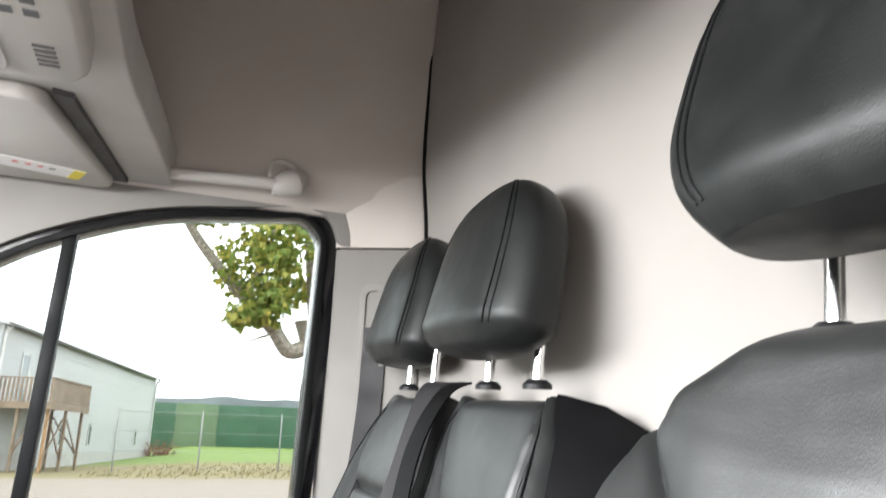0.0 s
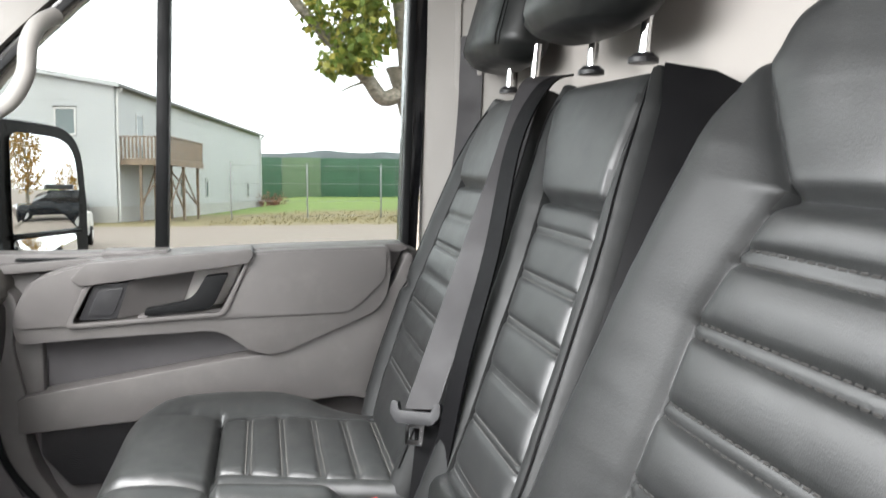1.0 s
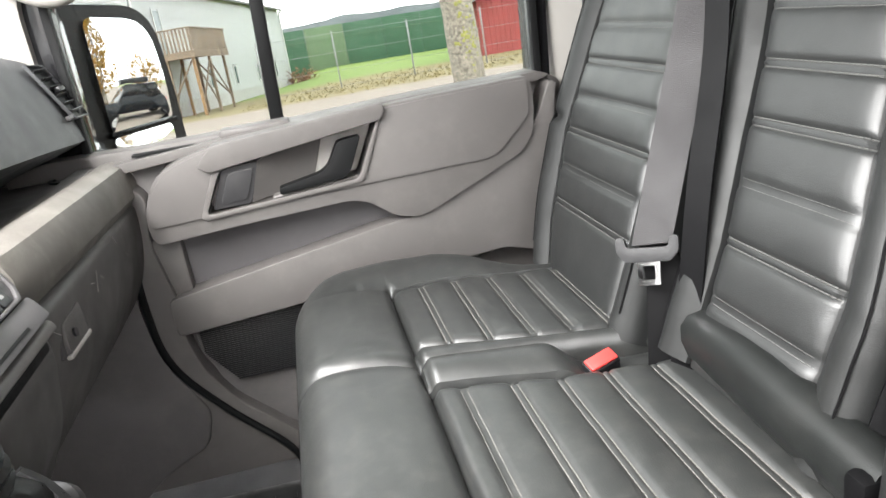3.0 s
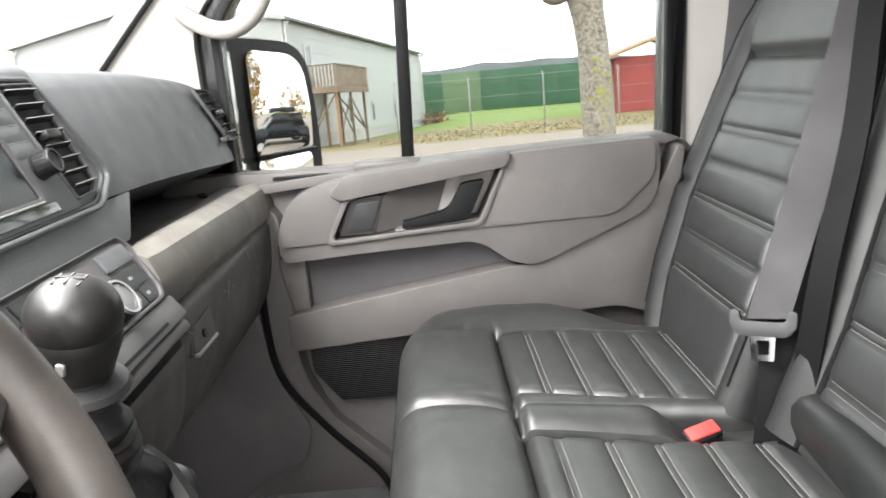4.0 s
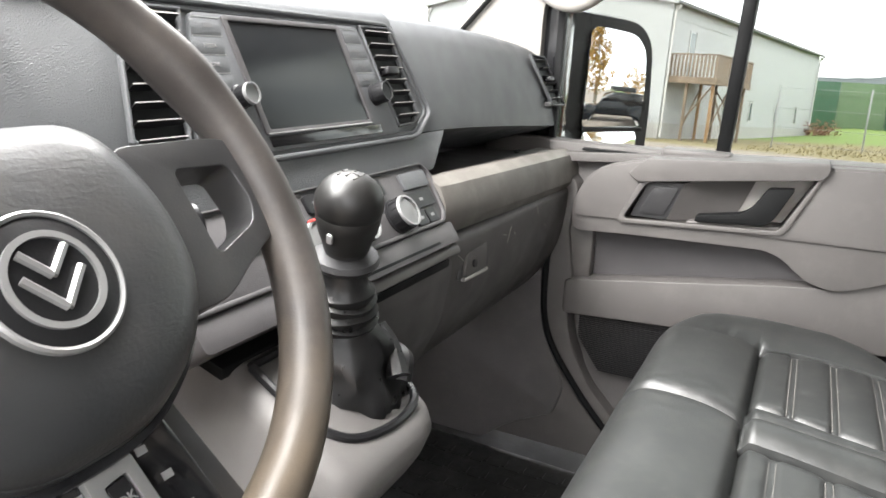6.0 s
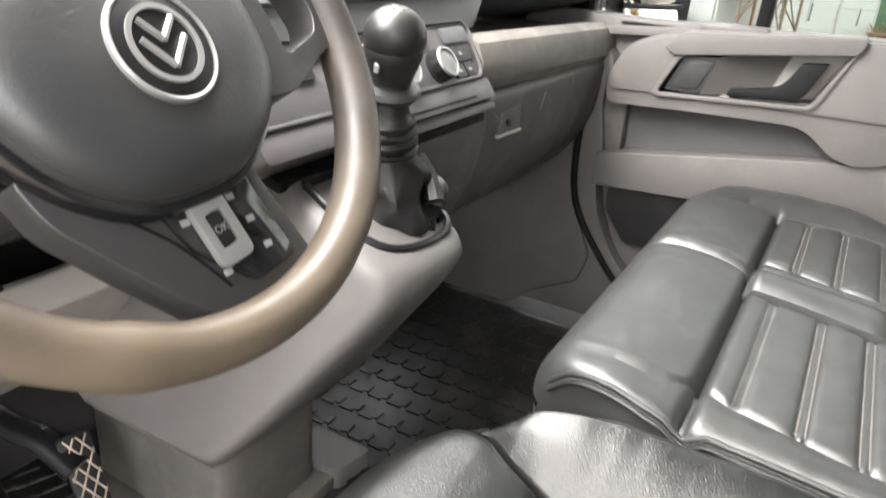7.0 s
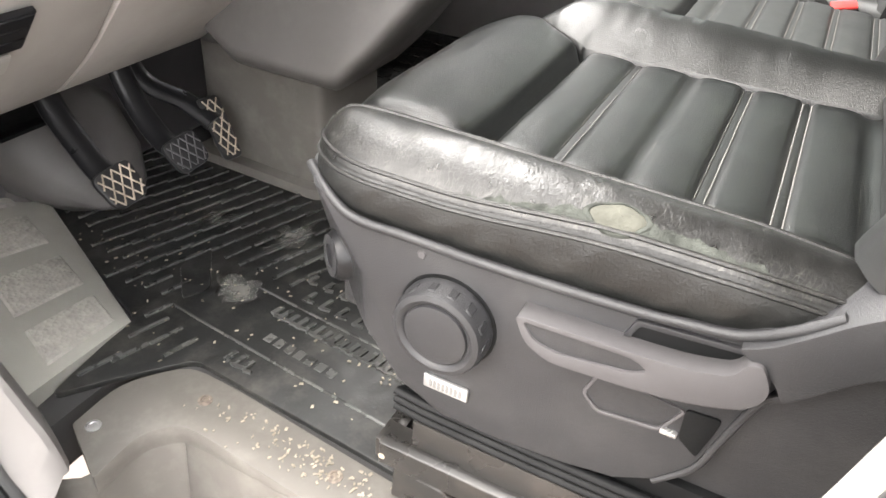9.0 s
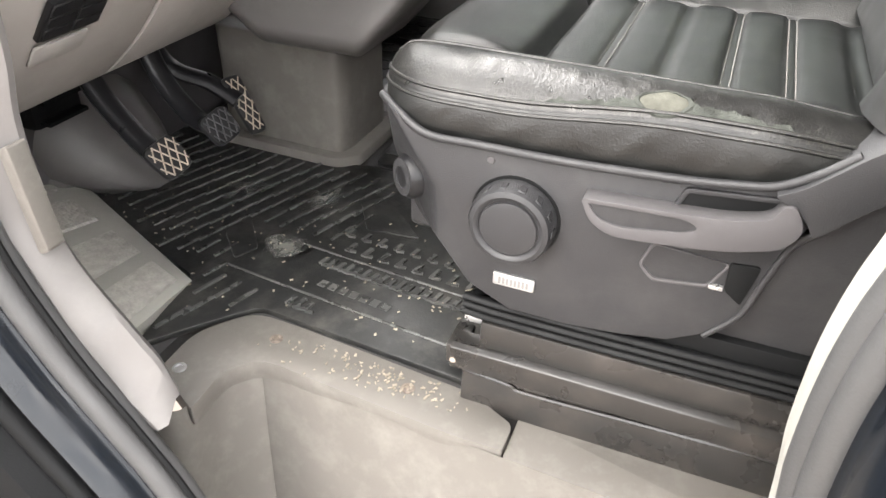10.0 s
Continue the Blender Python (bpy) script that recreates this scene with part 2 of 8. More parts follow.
def creased(m, tint, amount, scale):
    """Fine pale cracks running across a worn skin."""
    nt = m.node_tree
    b = nt.nodes["Principled BSDF"]
    L = nt.links.new
    src = b.inputs["Base Color"].links[0].from_socket
    tc = nt.nodes.new("ShaderNodeTexCoord")
    mp = nt.nodes.new("ShaderNodeMapping")
    mp.inputs["Rotation"].default_value = (0, 0, radians(28))
    mp.inputs["Scale"].default_value = (1.0, 0.16, 0.3)
    wob = nt.nodes.new("ShaderNodeTexNoise")
    wob.inputs["Scale"].default_value, wob.inputs["Detail"].default_value = 45.0, 4.0
    add = nt.nodes.new("ShaderNodeVectorMath")
    add.operation = 'MULTIPLY_ADD'
    add.inputs[1].default_value = (0.02, 0.02, 0.02)
    vo = nt.nodes.new("ShaderNodeTexVoronoi")
    vo.feature = 'DISTANCE_TO_EDGE'
    vo.inputs["Scale"].default_value = scale
    L(tc.outputs["Object"], wob.inputs["Vector"])
    L(wob.outputs["Color"], add.inputs[0])
    L(tc.outputs["Object"], add.inputs[2])
    L(add.outputs[0], mp.inputs[0])
    L(mp.outputs[0], vo.inputs["Vector"])
    mr = nt.nodes.new("ShaderNodeMapRange")
    mr.inputs[1].default_value, mr.inputs[2].default_value = 0.0, 0.07
    mr.inputs[3].default_value, mr.inputs[4].default_value = amount, 0.0
    L(vo.outputs["Distance"], mr.inputs[0])
    msk = nt.nodes.new("ShaderNodeTexNoise")
    msk.inputs["Scale"].default_value, msk.inputs["Detail"].default_value = 22.0, 3.0
    L(tc.outputs["Object"], msk.inputs["Vector"])
    m2 = nt.nodes.new("ShaderNodeMapRange")
    m2.inputs[1].default_value, m2.inputs[2].default_value = 0.4, 0.62
    L(msk.outputs[0], m2.inputs[0])
    mul = nt.nodes.new("ShaderNodeMath")
    mul.operation = 'MULTIPLY'
    L(mr.outputs[0], mul.inputs[0])
    L(m2.outputs[0], mul.inputs[1])
    mx = nt.nodes.new("ShaderNodeMix")
    mx.data_type = 'RGBA'
    mx.inputs[7].default_value = (*tint, 1)
    L(mul.outputs[0], mx.inputs[0])
    L(src, mx.inputs[6])
    L(mx.outputs[2], b.inputs["Base Color"])


def worn_lower(m, tint, lo, hi):
    """A tanned, rubbed lower half: tint comes in below hi and is full at lo (height over the base, 0 to 1)."""
    nt = m.node_tree
    b = nt.nodes["Principled BSDF"]
    L = nt.links.new
    src = b.inputs["Base Color"].links[0].from_socket
    tc = nt.nodes.new("ShaderNodeTexCoord")
    sep = nt.nodes.new("ShaderNodeSeparateXYZ")
    L(tc.outputs["Generated"], sep.inputs[0])
    ns = nt.nodes.new("ShaderNodeTexNoise")
    ns.inputs["Scale"].default_value, ns.inputs["Detail"].default_value = 5.0, 5.0
    L(tc.outputs["Generated"], ns.inputs["Vector"])
    ad = nt.nodes.new("ShaderNodeMath")
    ad.operation = 'MULTIPLY_ADD'
    ad.inputs[1].default_value = 0.5
    L(ns.outputs[0], ad.inputs[0])
    L(sep.outputs[2], ad.inputs[2])
    mr = nt.nodes.new("ShaderNodeMapRange")
    mr.inputs[1].default_value, mr.inputs[2].default_value = lo + 0.25, hi + 0.25
    mr.inputs[3].default_value, mr.inputs[4].default_value = 0.9, 0.0
    L(ad.outputs[0], mr.inputs[0])
    mx = nt.nodes.new("ShaderNodeMix")
    mx.data_type = 'RGBA'
    mx.inputs[7].default_value = (*tint, 1)
    L(mr.outputs[0], mx.inputs[0])
    L(src, mx.inputs[6])
    L(mx.outputs[2], b.inputs["Base Color"])


worn_lower(WHEELLEATHER, (0.098, 0.077, 0.054), 0.0, 0.34)
creased(LEATHER_WORN, (0.10, 0.097, 0.088), 0.4, 300)


# ---- builders ----
def part(name, bm, mat, parent, label="", smooth=40):
    me = bpy.data.meshes.new(name)
    bmesh.ops.recalc_face_normals(bm, faces=bm.faces)
    bm.to_mesh(me)
    bm.free()
    me.materials.append(mat)
    if smooth:
        me.shade_smooth()
        me.set_sharp_from_angle(angle=radians(smooth))
    ob = new(name, me)
    if parent is not None:
        ob.parent = parent
        ob.matrix_parent_inverse = parent_inverse(parent)
    if label:
        ob["label"] = label
    return ob


def parent_inverse(ob):
    return ob.matrix_basis.inverted() if ob.parent is None else Matrix.Identity(4)


def thing(name, at, label, category, group=""):
    ob = new(name)
    ob.empty_display_size = 0.05
    ob.matrix_basis = Matrix.Translation(at)
    return tagged(ob, label, category, group)


def solid(name, bm, mat, label, category, kind="", group="", smooth=40):
    """A thing or a piece of the setting that is one mesh."""
    return tagged(part(name, bm, mat, None, "", smooth), label, category, group, kind)


def bevel(bm, w, seg=2, angle=30):
    if w <= 0:
        return bm
    edges = [e for e in bm.edges if len(e.link_faces) == 2 and e.calc_face_angle(0) > radians(angle)]
    bmesh.ops.bevel(bm, geom=edges, offset=w, segments=seg, profile=0.5, affect='EDGES', clamp_overlap=True)
    return bm


def box(x0, x1, y0, y1, z0, z1, w=0.0, seg=2, m=None):
    bm = bmesh.new()
    bmesh.ops.create_cube(bm, size=1)
    for v in bm.verts:
        v.co = Vector(((x0 + x1) / 2 + v.co.x * (x1 - x0), (y0 + y1) / 2 + v.co.y * (y1 - y0), (z0 + z1) / 2 + v.co.z * (z1 - z0)))
    bevel(bm, w, seg)
    if m is not None:
        bm.transform(m)
    return bm


def prism(poly, axis, a, b, w=0.0, seg=2, m=None):
    """A polygon of 2D points drawn out along an axis from a to b. Axis y: points are (x, z); x: (y, z); z: (x, y)."""
    def at(p, d):
        return {'x': (d, p[0], p[1]), 'y': (p[0], d, p[1]), 'z': (p[0], p[1], d)}[axis]
    bm = bmesh.new()
    lo = [bm.verts.new(at(p, a)) for p in poly]
    hi = [bm.verts.new(at(p, b)) for p in poly]
    bm.faces.new(lo)
    bm.faces.new(hi[::-1])
    n = len(poly)
    for i in range(n):
        bm.faces.new((lo[i], hi[i], hi[(i + 1) % n], lo[(i + 1) % n]))
    bmesh.ops.recalc_face_normals(bm, faces=bm.faces)
    bevel(bm, w, seg, 25)
    if m is not None:
        bm.transform(m)
    return bm


def rounded(poly, r, n=4):
    """The polygon with its corners rounded off; r: one radius or one for each corner."""
    out = []
    k = len(poly)
    for i in range(k):
        p, q, s = Vector(poly[i - 1]), Vector(poly[i]), Vector(poly[(i + 1) % k])
        rr = r[i] if isinstance(r, (list, tuple)) else r
        rr = min(rr, (p - q).length * 0.48, (s - q).length * 0.48)
        if rr < 1e-4:
            out.append(tuple(q))
            continue
        a, b = q + (p - q).normalized() * rr, q + (s - q).normalized() * rr
        for j in range(n + 1):
            t = j / n
            out.append(tuple((1 - t) ** 2 * a + 2 * t * (1 - t) * q + t * t * b))
    return out


def loft(rings, cap=True, closed=True):
    """A skin over rings of points that all have the same count."""
    bm = bmesh.new()
    vs = [[bm.verts.new(p) for p in ring] for ring in rings]
    n = len(rings[0])
    for a, b in zip(vs, vs[1:]):
        for i in range(n if closed else n - 1):
            bm.faces.new((a[i], a[(i + 1) % n], b[(i + 1) % n], b[i]))
    if cap and closed:
        bm.faces.new(vs[0][::-1])
        bm.faces.new(vs[-1])
    bmesh.ops.recalc_face_normals(bm, faces=bm.faces)
    return bm


def smooth_path(pts, n=6):
    pts = [Vector(p) for p in pts]
    if len(pts) < 3:
        return pts
    out = []
    for i in range(len(pts) - 1):
        p0, p1, p2, p3 = pts[max(i - 1, 0)], pts[i], pts[i + 1], pts[min(i + 2, len(pts) - 1)]
        for j in range(n):
            t = j / n
            out.append(0.5 * ((2 * p1) + (p2 - p0) * t + (2 * p0 - 5 * p1 + 4 * p2 - p3) * t * t + (3 * p1 - p0 - 3 * p2 + p3) * t ** 3))
    out.append(pts[-1])
    return out


def tube(pts, r, seg=10, n=6, flat=1.0, up=(0, 0, 1), cap=True):
    """A rod along a smooth path. r: one radius, or a function of 0..1. flat: its second half-width over its first."""
    path = smooth_path(pts, n)
    rings = []
    side = None
    for i, p in enumerate(path):
        d = (path[min(i + 1, len(path) - 1)] - path[max(i - 1, 0)]).normalized()
        side = (d.cross(Vector(up)) if side is None else side - d * side.dot(d))
        if side.length < 1e-5:
            side = d.cross(Vector((1, 0, 0.1)))
        side.normalize()
        nor = side.cross(d).normalized()
        rr = r(i / (len(path) - 1)) if callable(r) else r
        rings.append([p + side * math.cos(2 * math.pi * k / seg) * rr + nor * math.sin(2 * math.pi * k / seg) * rr * flat for k in range(seg)])
    return loft(rings, cap)


def lathe(profile, seg=32, m=None):
    """Points (radius, height) turned about z."""
    bm = loft([[(r * math.cos(2 * math.pi * k / seg), r * math.sin(2 * math.pi * k / seg), h) for k in range(seg)] for r, h in profile])
    if m is not None:
        bm.transform(m)
    return bm


def join(*bms):
    out = bmesh.new()
    for b in bms:
        me = bpy.data.meshes.new("tmp")
        b.to_mesh(me)
        b.free()
        out.from_mesh(me)
        bpy.data.meshes.remove(me)
    return out


def aim(origin, zdir, xdir=(1, 0, 0)):
    """A frame at origin whose z points along zdir."""
    z = Vector(zdir).normalized()
    y = z.cross(Vector(xdir)).normalized()
    x = y.cross(z)
    return Matrix.Translation(origin) @ Matrix((x, y, z)).transposed().to_4x4()


def pad(surface, us, vs, back):
    """A stuffed form: surface(u, v) gives its front skin, back(u, v) its rear."""
    bm = bmesh.new()
    top = [[bm.verts.new(surface(u, v)) for v in vs] for u in us]
    bot = [[bm.verts.new(back(u, v)) for v in (0, 0.5, 1)] for u in us]
    for i in range(len(us) - 1):
        for j in range(len(vs) - 1):
            bm.faces.new((top[i][j], top[i][j + 1], top[i + 1][j + 1], top[i + 1][j]))
        for j in range(2):
            bm.faces.new((bot[i][j], bot[i + 1][j], bot[i + 1][j + 1], bot[i][j + 1]))
        bm.faces.new((top[i][0], top[i + 1][0], bot[i + 1][0], bot[i][0]))
        bm.faces.new((top[i][-1], bot[i][2], bot[i + 1][2], top[i + 1][-1]))
    for i, flip in ((0, 1), (len(us) - 1, -1)):
        ring = [*top[i], bot[i][2], bot[i][1], bot[i][0]]
        bm.faces.new(ring[::flip])
    bmesh.ops.recalc_face_normals(bm, faces=bm.faces)
    return bm


def ease(t):
    t = max(0.0, min(1.0, t))
    return t * t * (3 - 2 * t)


VS3 = [0, 0.004, 0.012, 0.03, 0.06, 0.10, 0.14, 0.165, 0.182, 0.192, 0.197, 0.2, 0.2025, 0.206, 0.212, 0.222, 0.236]
VS3 = VS3 + [0.26 + 0.04 * i for i in range(13)] + [1 - v for v in reversed(VS3)]
def threeway(v, y0, a, b, y1):
    """Sideways position across rim, insert and rim, so that the skin's rows follow the seams."""
    if v < 0.2:
        return y0 + (a - y0) * v / 0.2
    if v > 0.8:
        return b + (y1 - b) * (v - 0.8) / 0.2
    return a + (b - a) * (v - 0.2) / 0.6


def groove(d, w, depth):
    return -depth * math.exp(-(d / w) ** 2)


def roundoff(d, r):
    """How far a skin sinks at distance d from its rim, rounded by r."""
    if d >= r:
        return 0.0
    t = 1 - max(d, 0) / r
    return r * (1 - math.sqrt(max(1 - t * t, 0)))


def stitches(lines, length=0.0060, gap=0.0012, r=0.0010):
    """Single thread stitches along lines of points."""
    verts, faces = [], []
    for line in lines:
        line = [Vector(p) for p in line]
        total = sum((b - a).length for a, b in zip(line, line[1:]))
        cum = [0.0]
        for a, b in zip(line, line[1:]):
            cum.append(cum[-1] + (b - a).length)

        def at(s):
            for i in range(len(line) - 1):
                if s <= cum[i + 1] or i == len(line) - 2:
                    t = (s - cum[i]) / max(cum[i + 1] - cum[i], 1e-9)
                    return line[i].lerp(line[i + 1], t)
        s = 0.0
        while s + length < total:
            a, b = at(s), at(s + length)
            d = (b - a).normalized()
            side = d.cross(Vector((0.31, 0.2, 0.93))).normalized() * r
            nor = side.cross(d).normalized() * r
            k = len(verts)
            for p in (a, b):
                verts.extend([p + side, p + nor, p - side, p - nor])
            for i in range(4):
                faces.append((k + i, k + (i + 1) % 4, k + 4 + (i + 1) % 4, k + 4 + i))
            s += length + gap
    me = bpy.data.meshes.new("tmp")
    me.from_pydata([tuple(v) for v in verts], [], faces)
    bm = bmesh.new()
    bm.from_mesh(me)
    bpy.data.meshes.remove(me)
    return bm


def plate(outer, holes, axis, a, b, w=0.0, seg=2, m=None):
    """A slab with openings: outlines in the plane across the axis, drawn out from a to b."""
    def at(p, d):
        return {'x': (d, p[0], p[1]), 'y': (p[0], d, p[1]), 'z': (p[0], p[1], d)}[axis]
    bm = bmesh.new()
    edges = []
    for loop in (outer, *holes):
        vs = [bm.verts.new(at(p, a)) for p in loop]
        edges += [bm.edges.new((vs[i - 1], vs[i])) for i in range(len(vs))]
    bmesh.ops.triangle_fill(bm, use_beauty=True, use_dissolve=False, edges=edges)
    faces = list(bm.faces)
    got = bmesh.ops.extrude_face_region(bm, geom=faces)
    shift = Vector(at((0, 0), b)) - Vector(at((0, 0), a))
    bmesh.ops.translate(bm, verts=[g for g in got["geom"] if isinstance(g, bmesh.types.BMVert)], vec=shift)
    bmesh.ops.recalc_face_normals(bm, faces=bm.faces)
    if w:
        bevel(bm, w, seg, 30)
    if m is not None:
        bm.transform(m)
    return bm

# ---- cab shell ----
WINDOW = [(-0.278, 1.512), (0.566, 1.535), (0.583, 2.185), (0.545, 2.226), (0.25, 2.190), (0.10, 2.138), (-0.036, 2.070), (-0.165, 1.945), (-0.235, 1.868), (-0.278, 1.80)]

solid("floor", join(box(-0.95, 0.90, 0.30, 1.86, 0.76, 0.842), box(-0.95, -0.31, 0.10, 0.3005, 0.762, 0.8415)), CARPET, "grey carpeted cab floor under rubber mats", "floor", "structure")

# rear partition behind the seats
solid("wall_rear", box(0.80, 0.86, -0.02, 1.92, 0.78, 2.95), PARTITION, "beige padded partition wall behind the seats", "partition", "structure")
# high side wall above the passenger window, folding inwards to the roof
def side_wall(y, sign, x0, x1):
    prof = [(0.0, 2.235), (-0.015, 2.25), (-0.035, 2.28), (-0.045, 2.33), (-0.05, 2.42), (-0.065, 2.62), (-0.10, 2.78), (-0.22, 2.88), (-0.22, 2.93), (0.06, 2.93), (0.06, 2.235)]
    return prism([(y + sign * p, z) for p, z in prof], 'x', x0, x1, 0.006)
solid("wall_right", side_wall(1.84, 1, -0.20, 0.80), HEADLINER, "beige lined side wall above the passenger door", "wall", "structure")
solid("wall_left", side_wall(0.10, -1, -0.20, 0.80), HEADLINER, "beige lined side wall above the driver door", "wall", "structure")
solid("ceiling", box(-0.10, 0.90, -0.05, 1.99, 2.90, 2.96, 0.01), HEADLINER, "beige fabric headliner of the high roof", "ceiling", "structure")
solid("wall_front", prism([(-0.10, 2.32), (-0.30, 2.30), (-0.16, 2.96), (-0.10, 2.96)], 'y', -0.05, 1.99, 0.004), HEADLINER, "beige lined front of the high roof", "wall", "structure")

# pillar trim between the passenger window and the partition
bp = prism(rounded([(0.615, 1.90), (0.617, 1.852), (0.64, 1.838), (0.70, 1.805), (0.76, 1.768), (0.80, 1.752), (0.80, 1.90)], 0.012), 'z', 0.80, 2.165, 0.004)
pil = thing("trim_pillar_right", (0.7, 1.8, 0.85), "beige pillar trim beside the passenger seat, with belt guide", "pillar trim")
pil["kind"] = "structure"
part("pillar_cover", bp, PILLAR, pil)
UPC = rounded([(0.615, 1.90), (0.617, 1.850), (0.64, 1.834), (0.70, 1.80), (0.76, 1.764), (0.80, 1.748), (0.80, 1.90)], 0.012)
rings = []
for z in (2.169, 2.20, 2.25, 2.30, 2.35, 2.40, 2.44):
    k = ease((z - 2.169) / 0.23)
    rings.append([(x, y if y > 1.88 else y + (1.800 - y) * k, z) for x, y in UPC])
part("upper_cover", loft(rings), HEADLINER, pil)
part("seam_cord", tube([(0.797, 1.744, 2.05), (0.797, 1.746, 2.20), (0.797, 1.77, 2.30), (0.797, 1.786, 2.37), (0.797, 1.785, 2.5), (0.797, 1.776, 2.64), (0.797, 1.752, 2.79), (0.797, 1.66, 2.885)], 0.0045, 8), RUBBER, pil, "black rubber joint strip")
# belt outlet on the pillar
gm = aim((0.703, 1.802, 1.99), (-0.5, -0.86, 0.0), (0, 0, 1))
part("belt_guide", plate(rounded([(-0.12, -0.032), (0.10, -0.032), (0.10, 0.032), (-0.12, 0.032)], 0.03, 5), [rounded([(-0.10, -0.018), (0.08, -0.018), (0.08, 0.018), (-0.10, 0.018)], 0.016, 4)], 'z', -0.004, 0.006, 0.002, 2, gm), PILLAR, pil)

# windscreen pillar trim on the passenger side
def ring(c, a, b, ax, n=14):
    """A flattened ring round c, with half-axes a (across) and b, lying across the direction ax."""
    m = aim(c, ax, (0, 1, 0))
    return [m @ Vector((a * math.cos(2 * math.pi * k / n), b * math.sin(2 * math.pi * k / n), 0)) for k in range(n)]
def apillar(y, s):
    d = (0.62, 0.0, 0.60)
    return loft([ring((-0.655, y, 1.56), 0.05, 0.05, d), ring((-0.455, y, 1.80), 0.045, 0.045, d), ring((-0.275, y, 2.00), 0.045, 0.045, d), ring((-0.11, y + s * 0.005, 2.17), 0.048, 0.05, d), ring((0.04, y + s * 0.01, 2.255), 0.05, 0.055, (0.9, 0, 0.3)), ring((0.20, y + s * 0.01, 2.275), 0.05, 0.05, (1, 0, 0.05))])
ap = thing("trim_windscreen_pillar", (-0.6, 1.86, 1.7), "pale beige windscreen pillar trim with grab handle", "pillar trim")
ap["kind"] = "structure"
part("pillar_cover", apillar(1.875, 1), PILLAR, ap)
hb = tube([(-0.335, 1.835, 1.835), (-0.30, 1.79, 1.815), (-0.262, 1.765, 1.798), (-0.225, 1.76, 1.797), (-0.186, 1.76, 1.822), (-0.158, 1.762, 1.872), (-0.152, 1.768, 1.925), (-0.140, 1.79, 1.965), (-0.12, 1.835, 1.99)], 0.0165, 14, 6)
part("grab_handle", hb, PILLAR, ap)
hd = rounded([(-0.322, 1.56), (-0.322, 1.815), (-0.262, 1.882), (-0.182, 1.966), (-0.050, 2.092), (0.092, 2.162), (0.25, 2.212), (0.54, 2.248), (0.60, 2.235), (0.622, 2.17), (0.66, 2.17), (0.66, 2.31), (-0.05, 2.31), (-0.43, 1.83), (-0.62, 1.56)], [0.01, 0.05, 0.1, 0.1, 0.1, 0.1, 0.1, 0.03, 0.03, 0.02, 0.01, 0.01, 0.1, 0.05, 0.01])
part("header_cover", prism(hd, 'y', 1.830, 1.90, 0.012, 3), PILLAR, ap)
part("edge_gasket", tube([(-0.56, 1.822, 1.678), (-0.504, 1.820, 1.737), (-0.415, 1.820, 1.832), (-0.25, 1.82, 2.005), (-0.08, 1.82, 2.185)], 0.0055, 8, 4), RUBBER, ap)
solid("trim_windscreen_pillar_left", apillar(0.06, -1), PILLAR, "pale beige windscreen pillar trim on the driver side", "pillar trim", "structure")

# overhead shelf above the windscreen
shelf = thing("overhead_shelf", (0.0, 1.0, 2.25), "pale grey overhead shelf with recessed sun visor and console", "shelf")
shelf["kind"] = "structure"
sp = rounded([(-0.32, 1.84), (0.262, 1.815), (0.225, 1.50), (0.195, 1.26), (0.185, 1.0), (0.185, 0.12), (-0.32, 0.12)], [0.01, 0.02, 0.1, 0.06, 0.1, 0.02, 0.01])
part("shelf_board", prism(sp, 'z', 2.248, 2.325, 0.016, 3), SHELF, shelf)
vis = part("sun_visor", prism(rounded([(-0.24, 1.80), (0.135, 1.80), (0.152, 1.775), (0.085, 1.36), (0.06, 1.345), (-0.24, 1.345)], 0.02), 'z', 2.222, 2.246, 0.008, 3), SHELF, shelf, "pale grey folded sun visor with warning label")
part("visor_gap", prism([(0.150, 1.79), (0.176, 1.79), (0.118, 1.36), (0.092, 1.352)], 'z', 2.238, 2.2475), TRIM_DARK, shelf)
lm = Matrix.Translation((0.035, 1.70, 2.2215)) @ pose(0, 0, 0, 180, 0, 18)
part("warning_label", box(-0.07, 0.07, -0.032, 0.032, 0, 0.0008, m=lm), WHITE, vis, "white and yellow warning label with red marks")
part("label_band", box(0.050, 0.07, -0.032, 0.032, 0.0009, 0.0014, m=lm), YELLOW, vis)
for i in range(4):
    part("print_bar", box(-0.048 + i * 0.02, -0.038 + i * 0.02, 0.006, 0.014, 0.0009, 0.0013, m=lm), RED if i < 3 else PRINT_DARK, vis)
con = part("overhead_console", prism(rounded([(-0.26, 1.235), (0.135, 1.225), (0.160, 1.19), (0.165, 0.75), (-0.26, 0.75)], 0.03), 'z', 2.205, 2.262, 0.014, 3), SHELF, shelf)
for k in range(5):
    part("vent_slot", box(0.105 + 0.0, 0.128, 1.165 - k * 0.013, 1.170 - k * 0.013, 2.2035, 2.2055), TRIM_DARK, con)
for k in range(3):
    for j in range(3):
        part("print_bar", box(0.06 + j * 0.024, 0.074 + j * 0.024, 1.03 - k * 0.028, 1.045 - k * 0.028, 2.2038, 2.2052), PRINT_DARK, con)
part("map_lamp", prism(rounded([(-0.10, 1.20), (0.07, 1.20), (0.07, 1.10), (-0.10, 1.10)], 0.02), 'z', 2.201, 2.2055, 0.002), WHITE, con, "milky plastic lamp cover")
